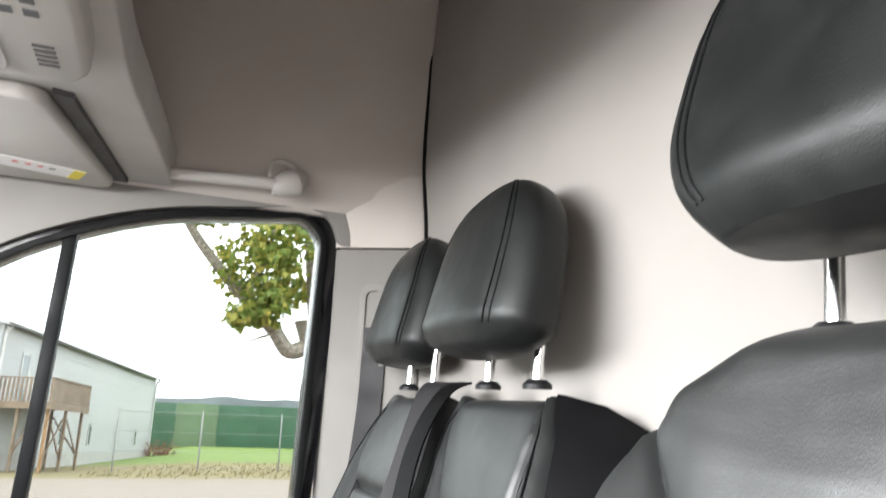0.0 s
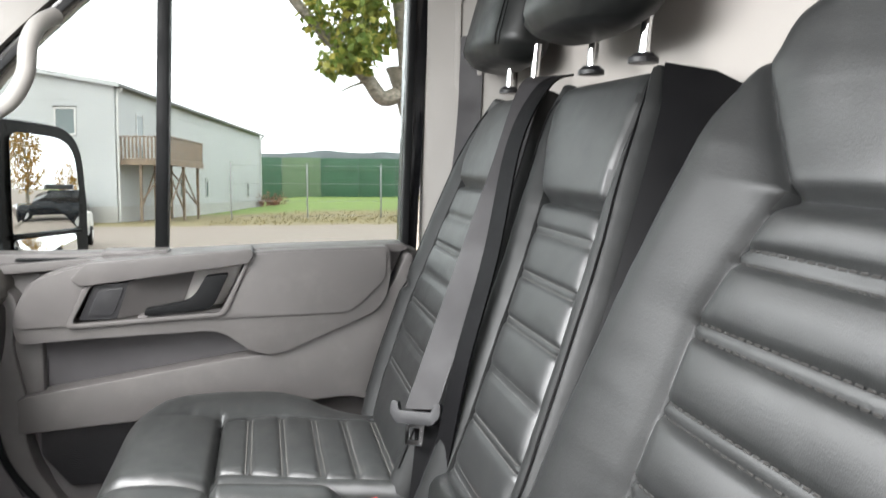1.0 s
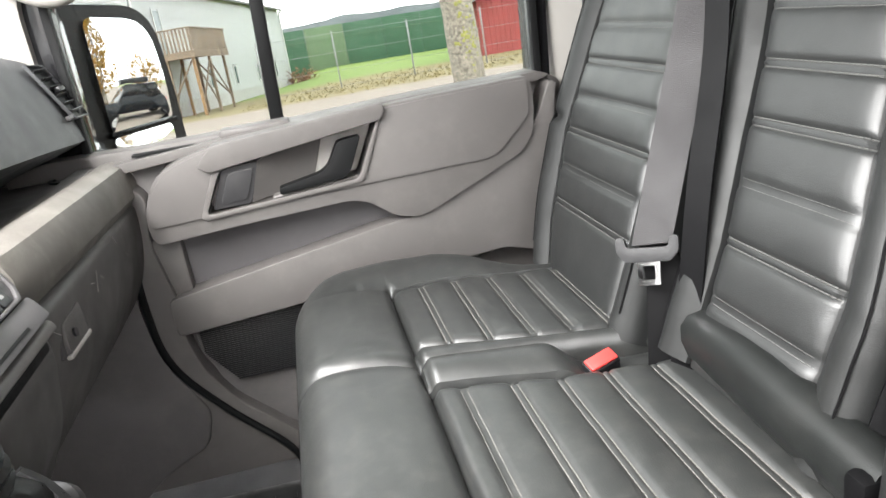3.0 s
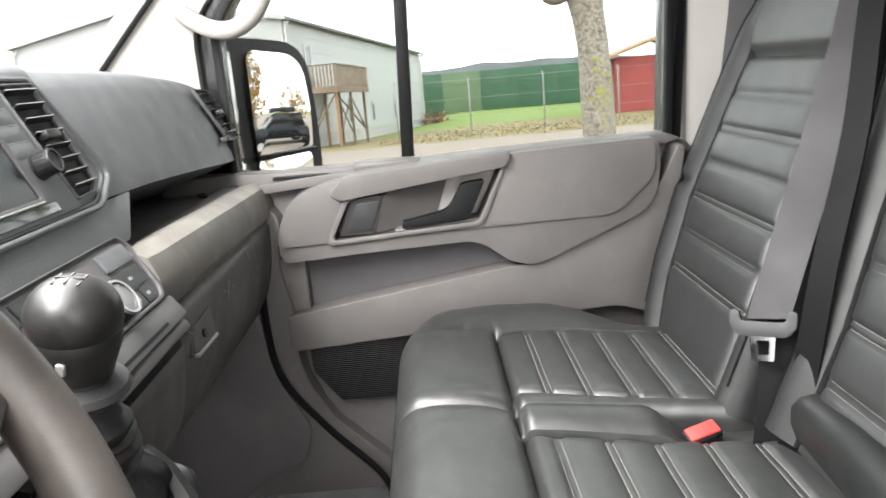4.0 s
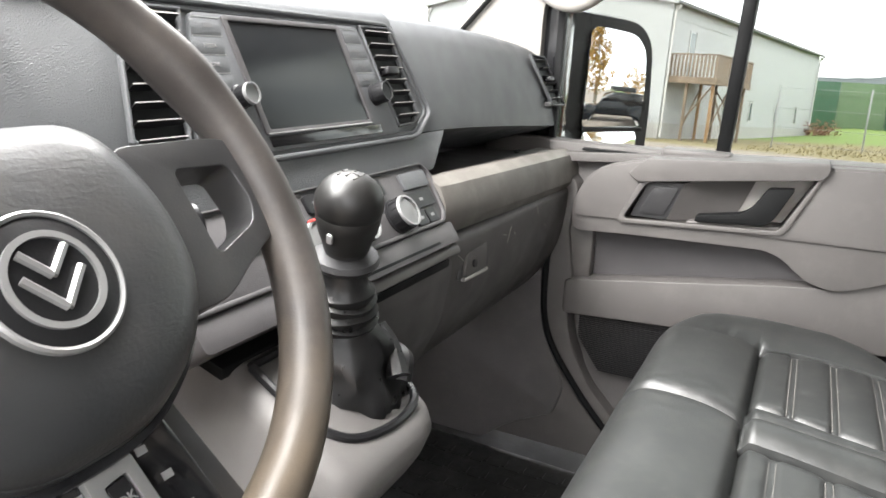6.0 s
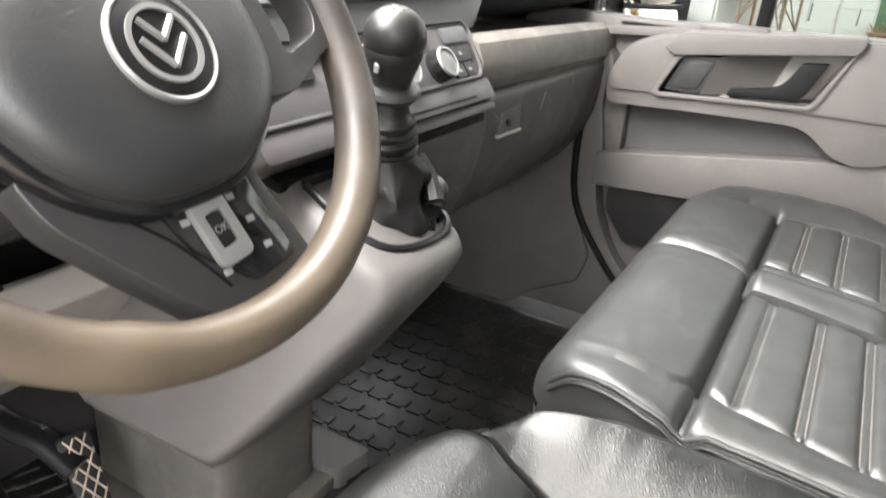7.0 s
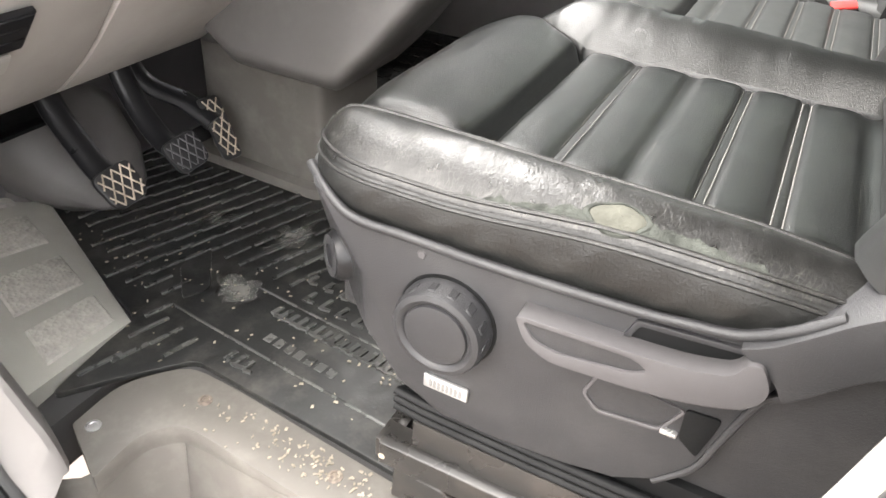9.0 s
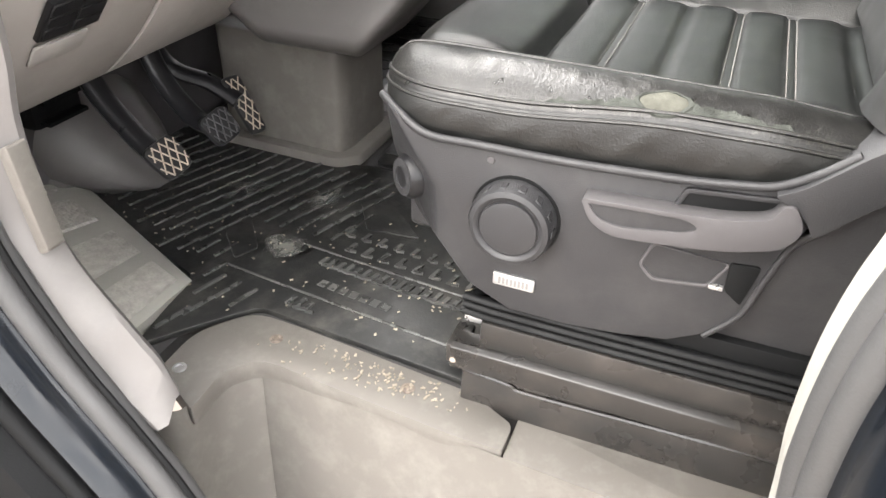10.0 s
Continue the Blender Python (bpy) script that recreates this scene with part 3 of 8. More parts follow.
# grab handle over the passenger door
gr = thing("ceiling_grab_handle", (0.38, 1.77, 2.26), "grey grab handle above the passenger door", "grab handle")
part("bar", tube([(0.245, 1.755, 2.262), (0.30, 1.752, 2.262), (0.40, 1.752, 2.266), (0.47, 1.755, 2.268)], 0.017, 12, 5, 0.75), SHELF, gr)
part("end_cap", loft([ring((0.455, 1.757, 2.262), 0.017, 0.017, (1, 0, 0.1)), ring((0.475, 1.757, 2.27), 0.026, 0.027, (1, 0, 0.2)), ring((0.50, 1.764, 2.28), 0.027, 0.03, (0.8, 0.3, 0.4)), ring((0.512, 1.785, 2.295), 0.018, 0.02, (0.3, 0.9, 0.4))]), SHELF, gr)
part("strap_loop", tube([(0.45, 1.765, 2.278), (0.452, 1.768, 2.315), (0.475, 1.768, 2.325), (0.497, 1.768, 2.312), (0.50, 1.765, 2.28)], 0.006, 8, 6), SHELF, gr)

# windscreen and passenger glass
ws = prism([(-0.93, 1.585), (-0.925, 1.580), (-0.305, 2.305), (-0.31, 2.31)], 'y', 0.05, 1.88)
w1 = solid("window_1", ws, GLASS_DIMMED, "curved windscreen, tinted to dim the view out", "windscreen", "structure")
w1.visible_shadow = False
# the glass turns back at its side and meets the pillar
# Its tint also keeps some of the sky light off the pillar.
solid("window_2", prism([(-0.93, 1.582), (-0.305, 2.306), (-0.10, 2.20), (-0.655, 1.56)], 'y', 1.884, 1.888), GLASS_DIMMED, "curved side of the windscreen", "windscreen", "structure")

# ---- passenger door ----
door = thing("door_1", (0.1, 1.80, 0.85), "grey plastic passenger door with map pocket and closed window", "door")
door["kind"] = "structure"
card = rounded([(-0.42, 0.87), (-0.42, 1.535), (-0.18, 1.53), (0.58, 1.535), (0.605, 1.52), (0.582, 1.36), (0.555, 1.20), (0.50, 0.92), (0.48, 0.87)], 0.015)
part("door_card", prism(card, 'y', 1.80, 1.86, 0.008), DOORTRIM, door)
band = rounded([(-0.20, 1.258), (0.198, 1.317), (0.240, 1.322), (0.29, 1.326), (0.488, 1.405), (0.535, 1.475), (0.56, 1.53), (0.575, 1.525), (0.55, 1.36), (0.518, 1.20), (0.44, 1.225), (0.10, 1.203), (-0.20, 1.185)], 0.012)
part("lower_band", prism(band, 'y', 1.742, 1.81, 0.012, 3), DOORTRIM, door)
hole = rounded([(-0.055, 1.478), (0.231, 1.519), (0.181, 1.419), (-0.093, 1.404)], 0.012)
upper = rounded([(-0.192, 1.366), (-0.05, 1.374), (0.164, 1.380), (0.193, 1.369), (0.236, 1.335), (0.276, 1.324), (0.310, 1.332), (0.493, 1.409), (0.516, 1.442), (0.524, 1.492), (0.520, 1.545), (0.3, 1.541), (-0.085, 1.518), (-0.165, 1.49), (-0.197, 1.42)], [0.02, 0.1, 0.018, 0.01, 0.012, 0.016, 0.016, 0.018, 0.015, 0.02, 0.012, 0.1, 0.06, 0.06, 0.04])
part("upper_panel", plate(upper, [hole], 'y', 1.732, 1.805, 0.012, 3), DOORTRIM, door)
# raised field above the crease
field = rounded([(-0.188, 1.397), (-0.10, 1.4005), (0.438, 1.4095), (0.512, 1.476), (0.514, 1.540), (0.3, 1.537), (-0.083, 1.514), (-0.160, 1.487), (-0.190, 1.42)], [0.01, 0.02, 0.02, 0.02, 0.008, 0.1, 0.06, 0.06, 0.03])
part("raised_field", plate(field, [hole], 'y', 1.7270, 1.745, 0.005, 3), DOORTRIM, door)
rim = rounded([(-0.063, 1.487), (0.243, 1.531), (0.190, 1.411), (-0.106, 1.395)], 0.016)
part("bezel", plate(rim, [hole], 'y', 1.7225, 1.80, 0.004, 2), DOORTRIM, door)
part("bezel_cap", prism(rounded([(-0.09, 1.492), (-0.07, 1.478), (0.236, 1.516), (0.246, 1.532), (0.243, 1.5455), (-0.06, 1.523)], 0.006), 'y', 1.716, 1.80, 0.006, 3), DOORTRIM, door)
part("handle_cup", prism(hole, 'y', 1.786, 1.80, 0.003), TRIM_PALE, door)
cup = loft([[(0.012, 1.730, 1.484), (-0.012, 1.730, 1.411)], [(0.040, 1.750, 1.487), (0.016, 1.750, 1.412)], [(0.075, 1.770, 1.490), (0.05, 1.770, 1.413)], [(0.13, 1.782, 1.496), (0.10, 1.782, 1.416)]], cap=False, closed=False)
part("cup_cheek", cup, DOORTRIM, door)
part("cup_floor", prism([(0.02, 1.405), (0.185, 1.415), (0.19, 1.424), (0.025, 1.414)], 'y', 1.735, 1.79, 0.003), DOORTRIM, door)
sw = part("switch_block", prism(rounded([(-0.081, 1.410), (-0.052, 1.479), (0.017, 1.482), (-0.014, 1.410)], 0.005), 'y', 1.733, 1.80, 0.003), SEATBASE, door, "charcoal window switch block")
part("switch_button", prism(rounded([(-0.065, 1.418), (-0.043, 1.470), (0.003, 1.472), (-0.019, 1.419)], 0.006), 'y', 1.7300, 1.74, 0.0025), SEATBASE, sw)
hnd = prism(rounded([(0.038, 1.417), (0.040, 1.428), (0.126, 1.443), (0.154, 1.491), (0.197, 1.495), (0.169, 1.435), (0.154, 1.425)], [0.003, 0.003, 0.02, 0.006, 0.006, 0.014, 0.008]), 'y', 1.724, 1.750, 0.005, 3)
part("door_handle", hnd, RUBBER, door, "black pull handle")
# map pocket
part("pocket_back", prism([(-0.21, 1.25), (0.26, 1.305), (0.25, 1.340), (0.16, 1.395), (-0.21, 1.385)], 'y', 1.792, 1.803), TRIM_DARK, door)
part("pocket_end", prism([(-0.21, 1.25), (-0.21, 1.37), (-0.155, 1.37), (-0.155, 1.255)], 'y', 1.765, 1.80, 0.008), DOORTRIM, door)
# front pillar of the card, running down to the foot of the door
part("front_post", prism(rounded([(-0.42, 0.87), (-0.42, 1.44), (-0.275, 1.445), (-0.245, 1.505), (-0.19, 1.45), (-0.205, 1.36), (-0.185, 1.25), (-0.19, 1.17), (-0.175, 1.11), (-0.13, 1.03), (-0.02, 0.92), (-0.01, 0.87)], 0.02), 'y', 1.752, 1.81, 0.012, 3), DOORTRIM, door)
# speaker with its perforated cover
spk = part("speaker_recess", prism([(-0.19, 1.19), (0.40, 1.215), (0.38, 0.90), (-0.1, 0.90)], 'y', 1.788, 1.802), KICK, door)
gp = rounded([(-0.176, 1.180), (0.05, 1.196), (0.09, 1.12), (0.06, 1.09), (-0.118, 1.057), (-0.172, 1.13)], 0.012)
grille = part("speaker_cover", prism(gp, 'y', 1.772, 1.79, 0.003), KICK, door, "charcoal ribbed speaker cover")
ribs = []
k = 0
z = 1.064
while z < 1.19:
    x0 = -0.172 if z > 1.13 else -0.118 - (z - 1.057) * 0.74
    x1 = 0.05 + (1.196 - z) * 0.5 if z > 1.12 else 0.088 - (1.12 - z) * 1.2
    x1 = min(x1, -0.176 + (z - 1.16) * -2 + 0.4)
    top = 1.180 + (x1 + 0.176) * 0.07
    if x1 > x0 + 0.02:
        ribs.append(box(x0 + 0.004, x1 - 0.006, 1.7685, 1.7725, z, z + 0.0018))
    z += 0.0042
part("cover_rib", join(*ribs), SATINBLACK, grille)
part("armrest_front", prism(rounded([(-0.245, 1.512), (-0.10, 1.522), (0.05, 1.532), (0.28, 1.541), (0.55, 1.546), (0.57, 1.538), (0.55, 1.53), (-0.1, 1.505), (-0.24, 1.495)], 0.006), 'y', 1.765, 1.845, 0.008, 3), DOORTRIM, door)
part("sill_slot", box(-0.20, -0.05, 1.782, 1.815, 1.518, 1.5225), RUBBER, door)
part("sill_latch", box(-0.045, 0.08, 1.775, 1.825, 1.523, 1.5385, 0.005), DOORTRIM, door)
# window frame, divider and panes
fr_out = rounded([(-0.338, 1.46), (0.60, 1.48), (0.632, 2.23), (0.56, 2.262), (0.25, 2.232), (0.05, 2.17), (-0.09, 2.105), (-0.27, 1.92), (-0.338, 1.84)], [0.01, 0.02, 0.08, 0.1, 0.1, 0.1, 0.1, 0.1, 0.02])
hole_w = rounded(WINDOW, [0.01, 0.01, 0.05, 0.05, 0.1, 0.1, 0.1, 0.1, 0.05, 0.03])
part("window_frame", plate(fr_out, [hole_w], 'y', 1.852, 1.91, 0.004), GLOSSBLACK, door, "gloss black window frame")
part("frame_seal", plate(rounded([(-0.292, 1.502), (0.580, 1.522), (0.597, 2.19), (0.55, 2.238), (0.25, 2.202), (0.096, 2.150), (-0.043, 2.08), (-0.174, 1.954), (-0.245, 1.876), (-0.292, 1.81)], [0.01, 0.01, 0.05, 0.05, 0.1, 0.1, 0.1, 0.1, 0.05, 0.03]), [hole_w], 'y', 1.838, 1.856, 0.004), RUBBER, door)
part("divider", prism([(0.0438, 1.51), (0.0688, 1.51), (0.094, 2.15), (0.069, 2.142)], 'y', 1.846, 1.888, 0.004), RUBBER, door)
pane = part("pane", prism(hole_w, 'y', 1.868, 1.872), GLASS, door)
pane.visible_shadow = False

# ---- seats ----
def along(rows, x):
    """The value at x on a line of (x, value) rows."""
    for p, q in zip(rows, rows[1:]):
        if x <= q[0]:
            t = max(0.0, (x - p[0]) / (q[0] - p[0]))
            return p[1] + (q[1] - p[1]) * t
    return rows[-1][1]


def bench_cushion(left, ins_l, ins_r, right, stitches_x, parent, outer):
    """One seat cushion of the bench: a front roll, a pleated insert and soft rims. Each edge is a line of (x, y)."""
    x0, x1, seam = 0.018, 0.520, 0.187

    def lines(x):
        return along(left, x), along(ins_l, x), along(ins_r, x), along(right, x)

    def height(x, y):
        yl, a, b, yr = lines(x)
        z = 1.252
        if x < seam:
            t = (x - x0) / (seam - x0)
            z += 0.019 * math.sin(math.pi * min(max(t, 0), 1)) ** 0.7
            z -= roundoff(x - x0, 0.045)
            if outer:
                if y > b:
                    # the roll runs on into the raised outer rim
                    k, e = ease((x - 0.05) / (seam - 0.05)), (y - b) / max(yr - b, 1e-3)
                    z += k * (0.021 * math.sin(math.pi * min(e * 0.62 + 0.05, 1)) - 0.019 * math.sin(math.pi * min(max(t, 0), 1)) ** 0.7)
                z += groove(y - 1.585 - 0.25 * max(0, 0.15 - x), 0.005, 0.006) * ease((x - 0.06) / 0.04)
            else:
                # arched seam at the near end of the roll
                z += groove(y - 0.918 - 0.9 * max(0, x - 0.155), 0.004, 0.005) * ease((x - 0.03) / 0.03)
        elif a < y < b:
            edges_x = [seam, *stitches_x, x1]
            for p, q in zip(edges_x, edges_x[1:]):
                if p <= x <= q:
                    z += 0.0048 * math.sin(math.pi * (x - p) / (q - p)) ** 0.6 * ease(min(y - a, b - y) / 0.018)
            for s in stitches_x:
                z += groove(x - s + 0.004, 0.0022, 0.003) + groove(x - s - 0.004, 0.0022, 0.003)
            z += groove(y - a, 0.006, 0.008) + groove(y - b, 0.006, 0.008)
        elif y <= a:
            e = (a - y) / max(a - yl, 1e-3)
            z += (0.010 if not outer else 0.005) * math.sin(math.pi * min(e * 0.75 + 0.1, 1))
        else:
            e = (y - b) / max(yr - b, 1e-3)
            if outer:
                z += 0.021 * math.sin(math.pi * min(e * 0.62 + 0.05, 1)) * (1 - ease((x - 0.28) / 0.14))
            else:
                z += 0.020 * math.sin(math.pi * min(e * 0.8 + 0.1, 1)) * (1 - ease((x - 0.33) / 0.07)) - 0.022 * ease((x - 0.345) / 0.05)
        z += groove(x - seam, 0.006, 0.014) * (1 - ease((y - b) / 0.02) if outer else 1)
        z -= roundoff(y - yl, 0.012 if not outer else 0.022) + roundoff(yr - y, 0.022 if not outer else 0.035)
        z += 0.0016 * noise.noise((x * 14, y * 14, 1.7)) + 0.0008 * noise.noise((x * 45, y * 45, 4))
        return z

    def nose(y, x):
        """The front corners are rounded in plan."""
        if outer:
            return 0.075 * max(0, (y - 1.55) / 0.15) ** 2.2 * max(0, 1 - (x - x0) * 7)
        return 0.035 * max(0, (0.935 - y) / 0.07) ** 2 * max(0, 1 - (x - x0) * 8)
    us = sorted(set([i / 130 for i in range(131)] + [0.003, 0.006, 0.015, (seam - x0) / (x1 - x0), (seam - x0 + 0.004) / (x1 - x0), (seam - x0 - 0.004) / (x1 - x0)]))

    def surf(u, v):
        x = x0 + u * (x1 - x0)
        y = threeway(v, *lines(x))
        return Vector((x + nose(y, x), y, height(x, y)))

    def back(u, v):
        x = x0 + u * (x1 - x0)
        yl, a, b, yr = lines(x)
        y = yl + v * (yr - yl)
        return Vector((x + nose(y, x) + 0.006, y, 1.10))
    cu = part("cushion", pad(surf, us, VS3, back), LEATHER_BENCH, parent)
    rows = []
    for s in stitches_x:
        for o in (-0.004, 0.004):
            x = s + o
            yl, a, b, yr = lines(x)
            rows.append([(x, a + (b - a) * k / 24, height(x, a + (b - a) * k / 24) + 0.0009) for k in range(1, 24)])
    part("stitching", stitches(rows), STITCH, cu, "pale double stitching")["kind"] = "stuff"
    # piping along the front and down the open side
    front = [(x0 + 0.002 + nose(y, x0), y, 1.206) for y in [along(left, x0) + (along(right, x0) - along(left, x0)) * k / 16 for k in range(17)]]
    part("piping", tube(front, 0.0035, 6, 2), VINYL, cu)
    if not outer:
        for dz in (0.0, -0.010):
            side = [(x + nose(along(left, x), x), along(left, x) - 0.001, height(x, along(left, x) + 0.010) - 0.004 + dz) for x in [0.03 + 0.02 * k for k in range(22)]]
            part("piping", tube(side, 0.0026, 6, 2), LEATHER_BENCH, cu)
        part("side_stitching", stitches([[(p[0], p[1] - 0.002, p[2] + 0.005) for p in side]], 0.005, 0.002, 0.0007), STITCH_DARK, cu)["kind"] = "stuff"
    return cu


bench = thing("passenger_bench", (0.3, 1.25, 0.85), "black leather double passenger bench with pleated seats", "seat")
MID_R = [(0.018, 1.306), (0.187, 1.289), (0.24, 1.281), (0.35, 1.260), (0.45, 1.238), (0.52, 1.226)]
bench_cushion([(x, y + 0.003) for x, y in MID_R], [(0.018, 1.345), (0.187, 1.336), (0.24, 1.323), (0.295, 1.306), (0.346, 1.289), (0.399, 1.275), (0.451, 1.262), (0.52, 1.250)],
              [(0.018, 1.560), (0.187, 1.566), (0.24, 1.574), (0.29, 1.569), (0.353, 1.551), (0.406, 1.533), (0.457, 1.523), (0.52, 1.530)],
              [(0.018, 1.690), (0.14, 1.700), (0.20, 1.702), (0.28, 1.688), (0.34, 1.656), (0.40, 1.606), (0.45, 1.570), (0.52, 1.566)], [0.238, 0.293, 0.349, 0.402, 0.454], bench, True)
bench_cushion([(0.018, 0.884), (0.08, 0.872), (0.15, 0.862), (0.21, 0.856), (0.27, 0.850), (0.33, 0.841), (0.39, 0.836), (0.52, 0.828)], [(0.018, 0.945), (0.187, 0.937), (0.22, 0.919), (0.28, 0.902), (0.335, 0.885), (0.39, 0.876), (0.52, 0.862)],
              [(0.018, 1.235), (0.187, 1.221), (0.224, 1.212), (0.284, 1.195), (0.336, 1.179), (0.391, 1.170), (0.45, 1.162), (0.52, 1.154)], MID_R, [0.225, 0.284, 0.338, 0.392, 0.450], bench, False)
part("box_front", prism(rounded([(0.05, 0.86), (0.05, 1.12), (0.52, 1.12), (0.60, 0.86)], 0.02), 'y', 0.90, 1.62, 0.01), VINYL, bench)
# rear roll of the middle seat under its backrest
part("rear_roll", tube([(0.500, 1.13, 1.292), (0.494, 1.035, 1.296), (0.488, 0.925, 1.294), (0.482, 0.815, 1.290)], lambda t: 0.031 - 0.006 * abs(t - 0.5), 14, 6, 1.25), LEATHER, bench)
part("roll_end", box(0.45, 0.60, 0.812, 0.838, 1.20, 1.315, 0.008), VINYL, bench)


def backrest(name, zs, stitches_z, parent, belt_dent=False):
    """A backrest over a leaning plane. zs: rows of height, left edge, right edge in y; the right edge is the higher y."""
    zlo, zhi = zs[0][0], zs[-1][0]

    def edges(z):
        for p, q in zip(zs, zs[1:]):
            if z <= q[0]:
                t = (z - p[0]) / (q[0] - p[0])
                t = max(0, min(1, t))
                return p[1] + (q[1] - p[1]) * t, p[2] + (q[2] - p[2]) * t
        return zs[-1][1:]
    W = Vector((-1, 0, 0.43)).normalized()
    seam = 1.682

    def lift(z, y, a, b):
        d = min(y - a, b - y, (zhi - z) * 1.05)
        ia, ib = a + 0.058, b - 0.058
        if z > seam:
            k = (z - seam) / (zhi - seam)
            ia, ib = a + 0.058 - 0.045 * k, b - 0.058 + 0.045 * k
        h = 0.0
        if ia < y < ib:
            if z < seam:
                ed = [zlo, *stitches_z, seam]
                for p, q in zip(ed, ed[1:]):
                    if p <= z <= q:
                        h += 0.0044 * math.sin(math.pi * (z - p) / (q - p)) ** 0.5 * ease(min(y - ia, ib - y) / 0.026)
                for s in stitches_z:
                    h += groove(z - s - 0.004, 0.0022, 0.003) + groove(z - s + 0.004, 0.0022, 0.003)
            else:
                h += 0.014 * math.sin(math.pi * min(1, (z - seam) / (zhi - seam) * 0.9 + 0.08)) ** 0.7
            h += groove(z - seam, 0.007, 0.012)
            h += groove(y - ia, 0.006, 0.008) + groove(y - ib, 0.006, 0.008)
        else:
            e = (ia - y) / max(ia - a, 1e-4) if y <= ia else (y - ib) / max(b - ib, 1e-4)
            h += 0.022 * math.sin(math.pi * min(e * 0.62 + 0.08, 1)) - 0.005
        h -= roundoff(d, 0.030)
        h += 0.0016 * noise.noise((z * 12, y * 12, 3.1)) + 0.0007 * noise.noise((z * 50, y * 50, 9))
        if belt_dent:
            h += -0.01 * math.exp(-((z - 1.47) / 0.008) ** 2) * max(0, min(1, (y - b + 0.05) / 0.02))
        return h

    def base(z, y):
        return Vector((0.46 + 0.43 * (z - 1.25), y, z))

    def surf(u, v):
        z = zlo + u * (zhi - zlo)
        a, b = edges(z)
        k = 0.058 - (0.045 * (z - seam) / (zhi - seam) if z > seam else 0)
        y = threeway(v, a, a + k, b - k, b)
        return base(z, y) + W * lift(z, y, a, b)

    def rear(u, v):
        z = zlo + u * (zhi - zlo)
        a, b = edges(z)
        return base(z, a + v * (b - a)) - W * 0.070
    us = sorted(set([i / 150 for i in range(151)] + [0.985, 0.995, 0.9985]))
    vs = VS3
    br = part(name, pad(surf, us, vs, rear), LEATHER_BACK, parent)
    br.data.materials.append(RIM_LEATHER)
    for f in br.data.polygons:
        a, b = edges(f.center.z)
        t = 0.045 * max(0, (f.center.z - seam) / (zhi - seam))
        if abs(f.normal.y) > 0.72 or not a + 0.064 - t < f.center.y < b - 0.064 + t:
            f.material_index = 1
    lines = []
    for s in stitches_z:
        for o in (-0.004, 0.004):
            z = s + o
            a, b = edges(z)
            ia, ib = a + 0.06, b - 0.06
            lines.append([base(z, ia + (ib - ia) * k / 20) + W * (lift(z, ia + (ib - ia) * k / 20, a, b) + 0.0009) for k in range(21)])
    part("stitching", stitches(lines), STITCH_DARK, br)["kind"] = "stuff"
    for side in (0, 1):
        rows = []
        for k in range(25):
            z = zlo + 0.03 + (zhi - zlo - 0.06) * k / 24
            a, b = edges(z)
            y = a + 0.016 if side == 0 else b - 0.016
            rows.append(base(z, y) + W * (lift(z, y, a, b) + 0.0005))
        rows2 = [p + Vector((0.007, 0.002 if side == 0 else -0.002, 0)) for p in rows]
        part("edge_seam", join(tube(rows, 0.0016, 5, 1), tube(rows2, 0.0014, 5, 1)), VINYL, br)
    return br


MID = [(1.27, 0.862, 1.165), (1.40, 0.868, 1.178), (1.60, 0.915, 1.226), (1.75, 0.965, 1.280), (1.80, 0.985, 1.298), (1.85, 1.02, 1.298)]
OUT = [(1.24, 1.235, 1.600), (1.33, 1.245, 1.66), (1.45, 1.265, 1.70), (1.60, 1.30, 1.705), (1.72, 1.335, 1.70), (1.80, 1.355, 1.675), (1.85, 1.385, 1.64)]
backrest("backrest", MID, [1.345, 1.405, 1.465, 1.525, 1.583, 1.64], bench)
backrest("backrest", OUT, [1.345, 1.40, 1.455, 1.51, 1.565, 1.62], bench, True)
# vinyl flank and rear shell of the middle backrest
def flank(zs, side, y_off):
    rings = []
    for z, a, b in zs:
        y = (a if side == 0 else b) + y_off
        x = 0.46 + 0.43 * (z - 1.25)
        rings.append([(x + 0.002, y, z), (min(x + 0.04, 0.78), y - 0.045, z - 0.012), (min(x + 0.085, 0.792), y - 0.085, z - 0.04), (min(x + 0.095, 0.797), y + 0.06, z - 0.045), (x + 0.03, y + 0.03, z)])
    return loft(rings)
part("side_shell", flank(MID, 0, -0.004), VINYL, bench, "smooth black vinyl side panel")


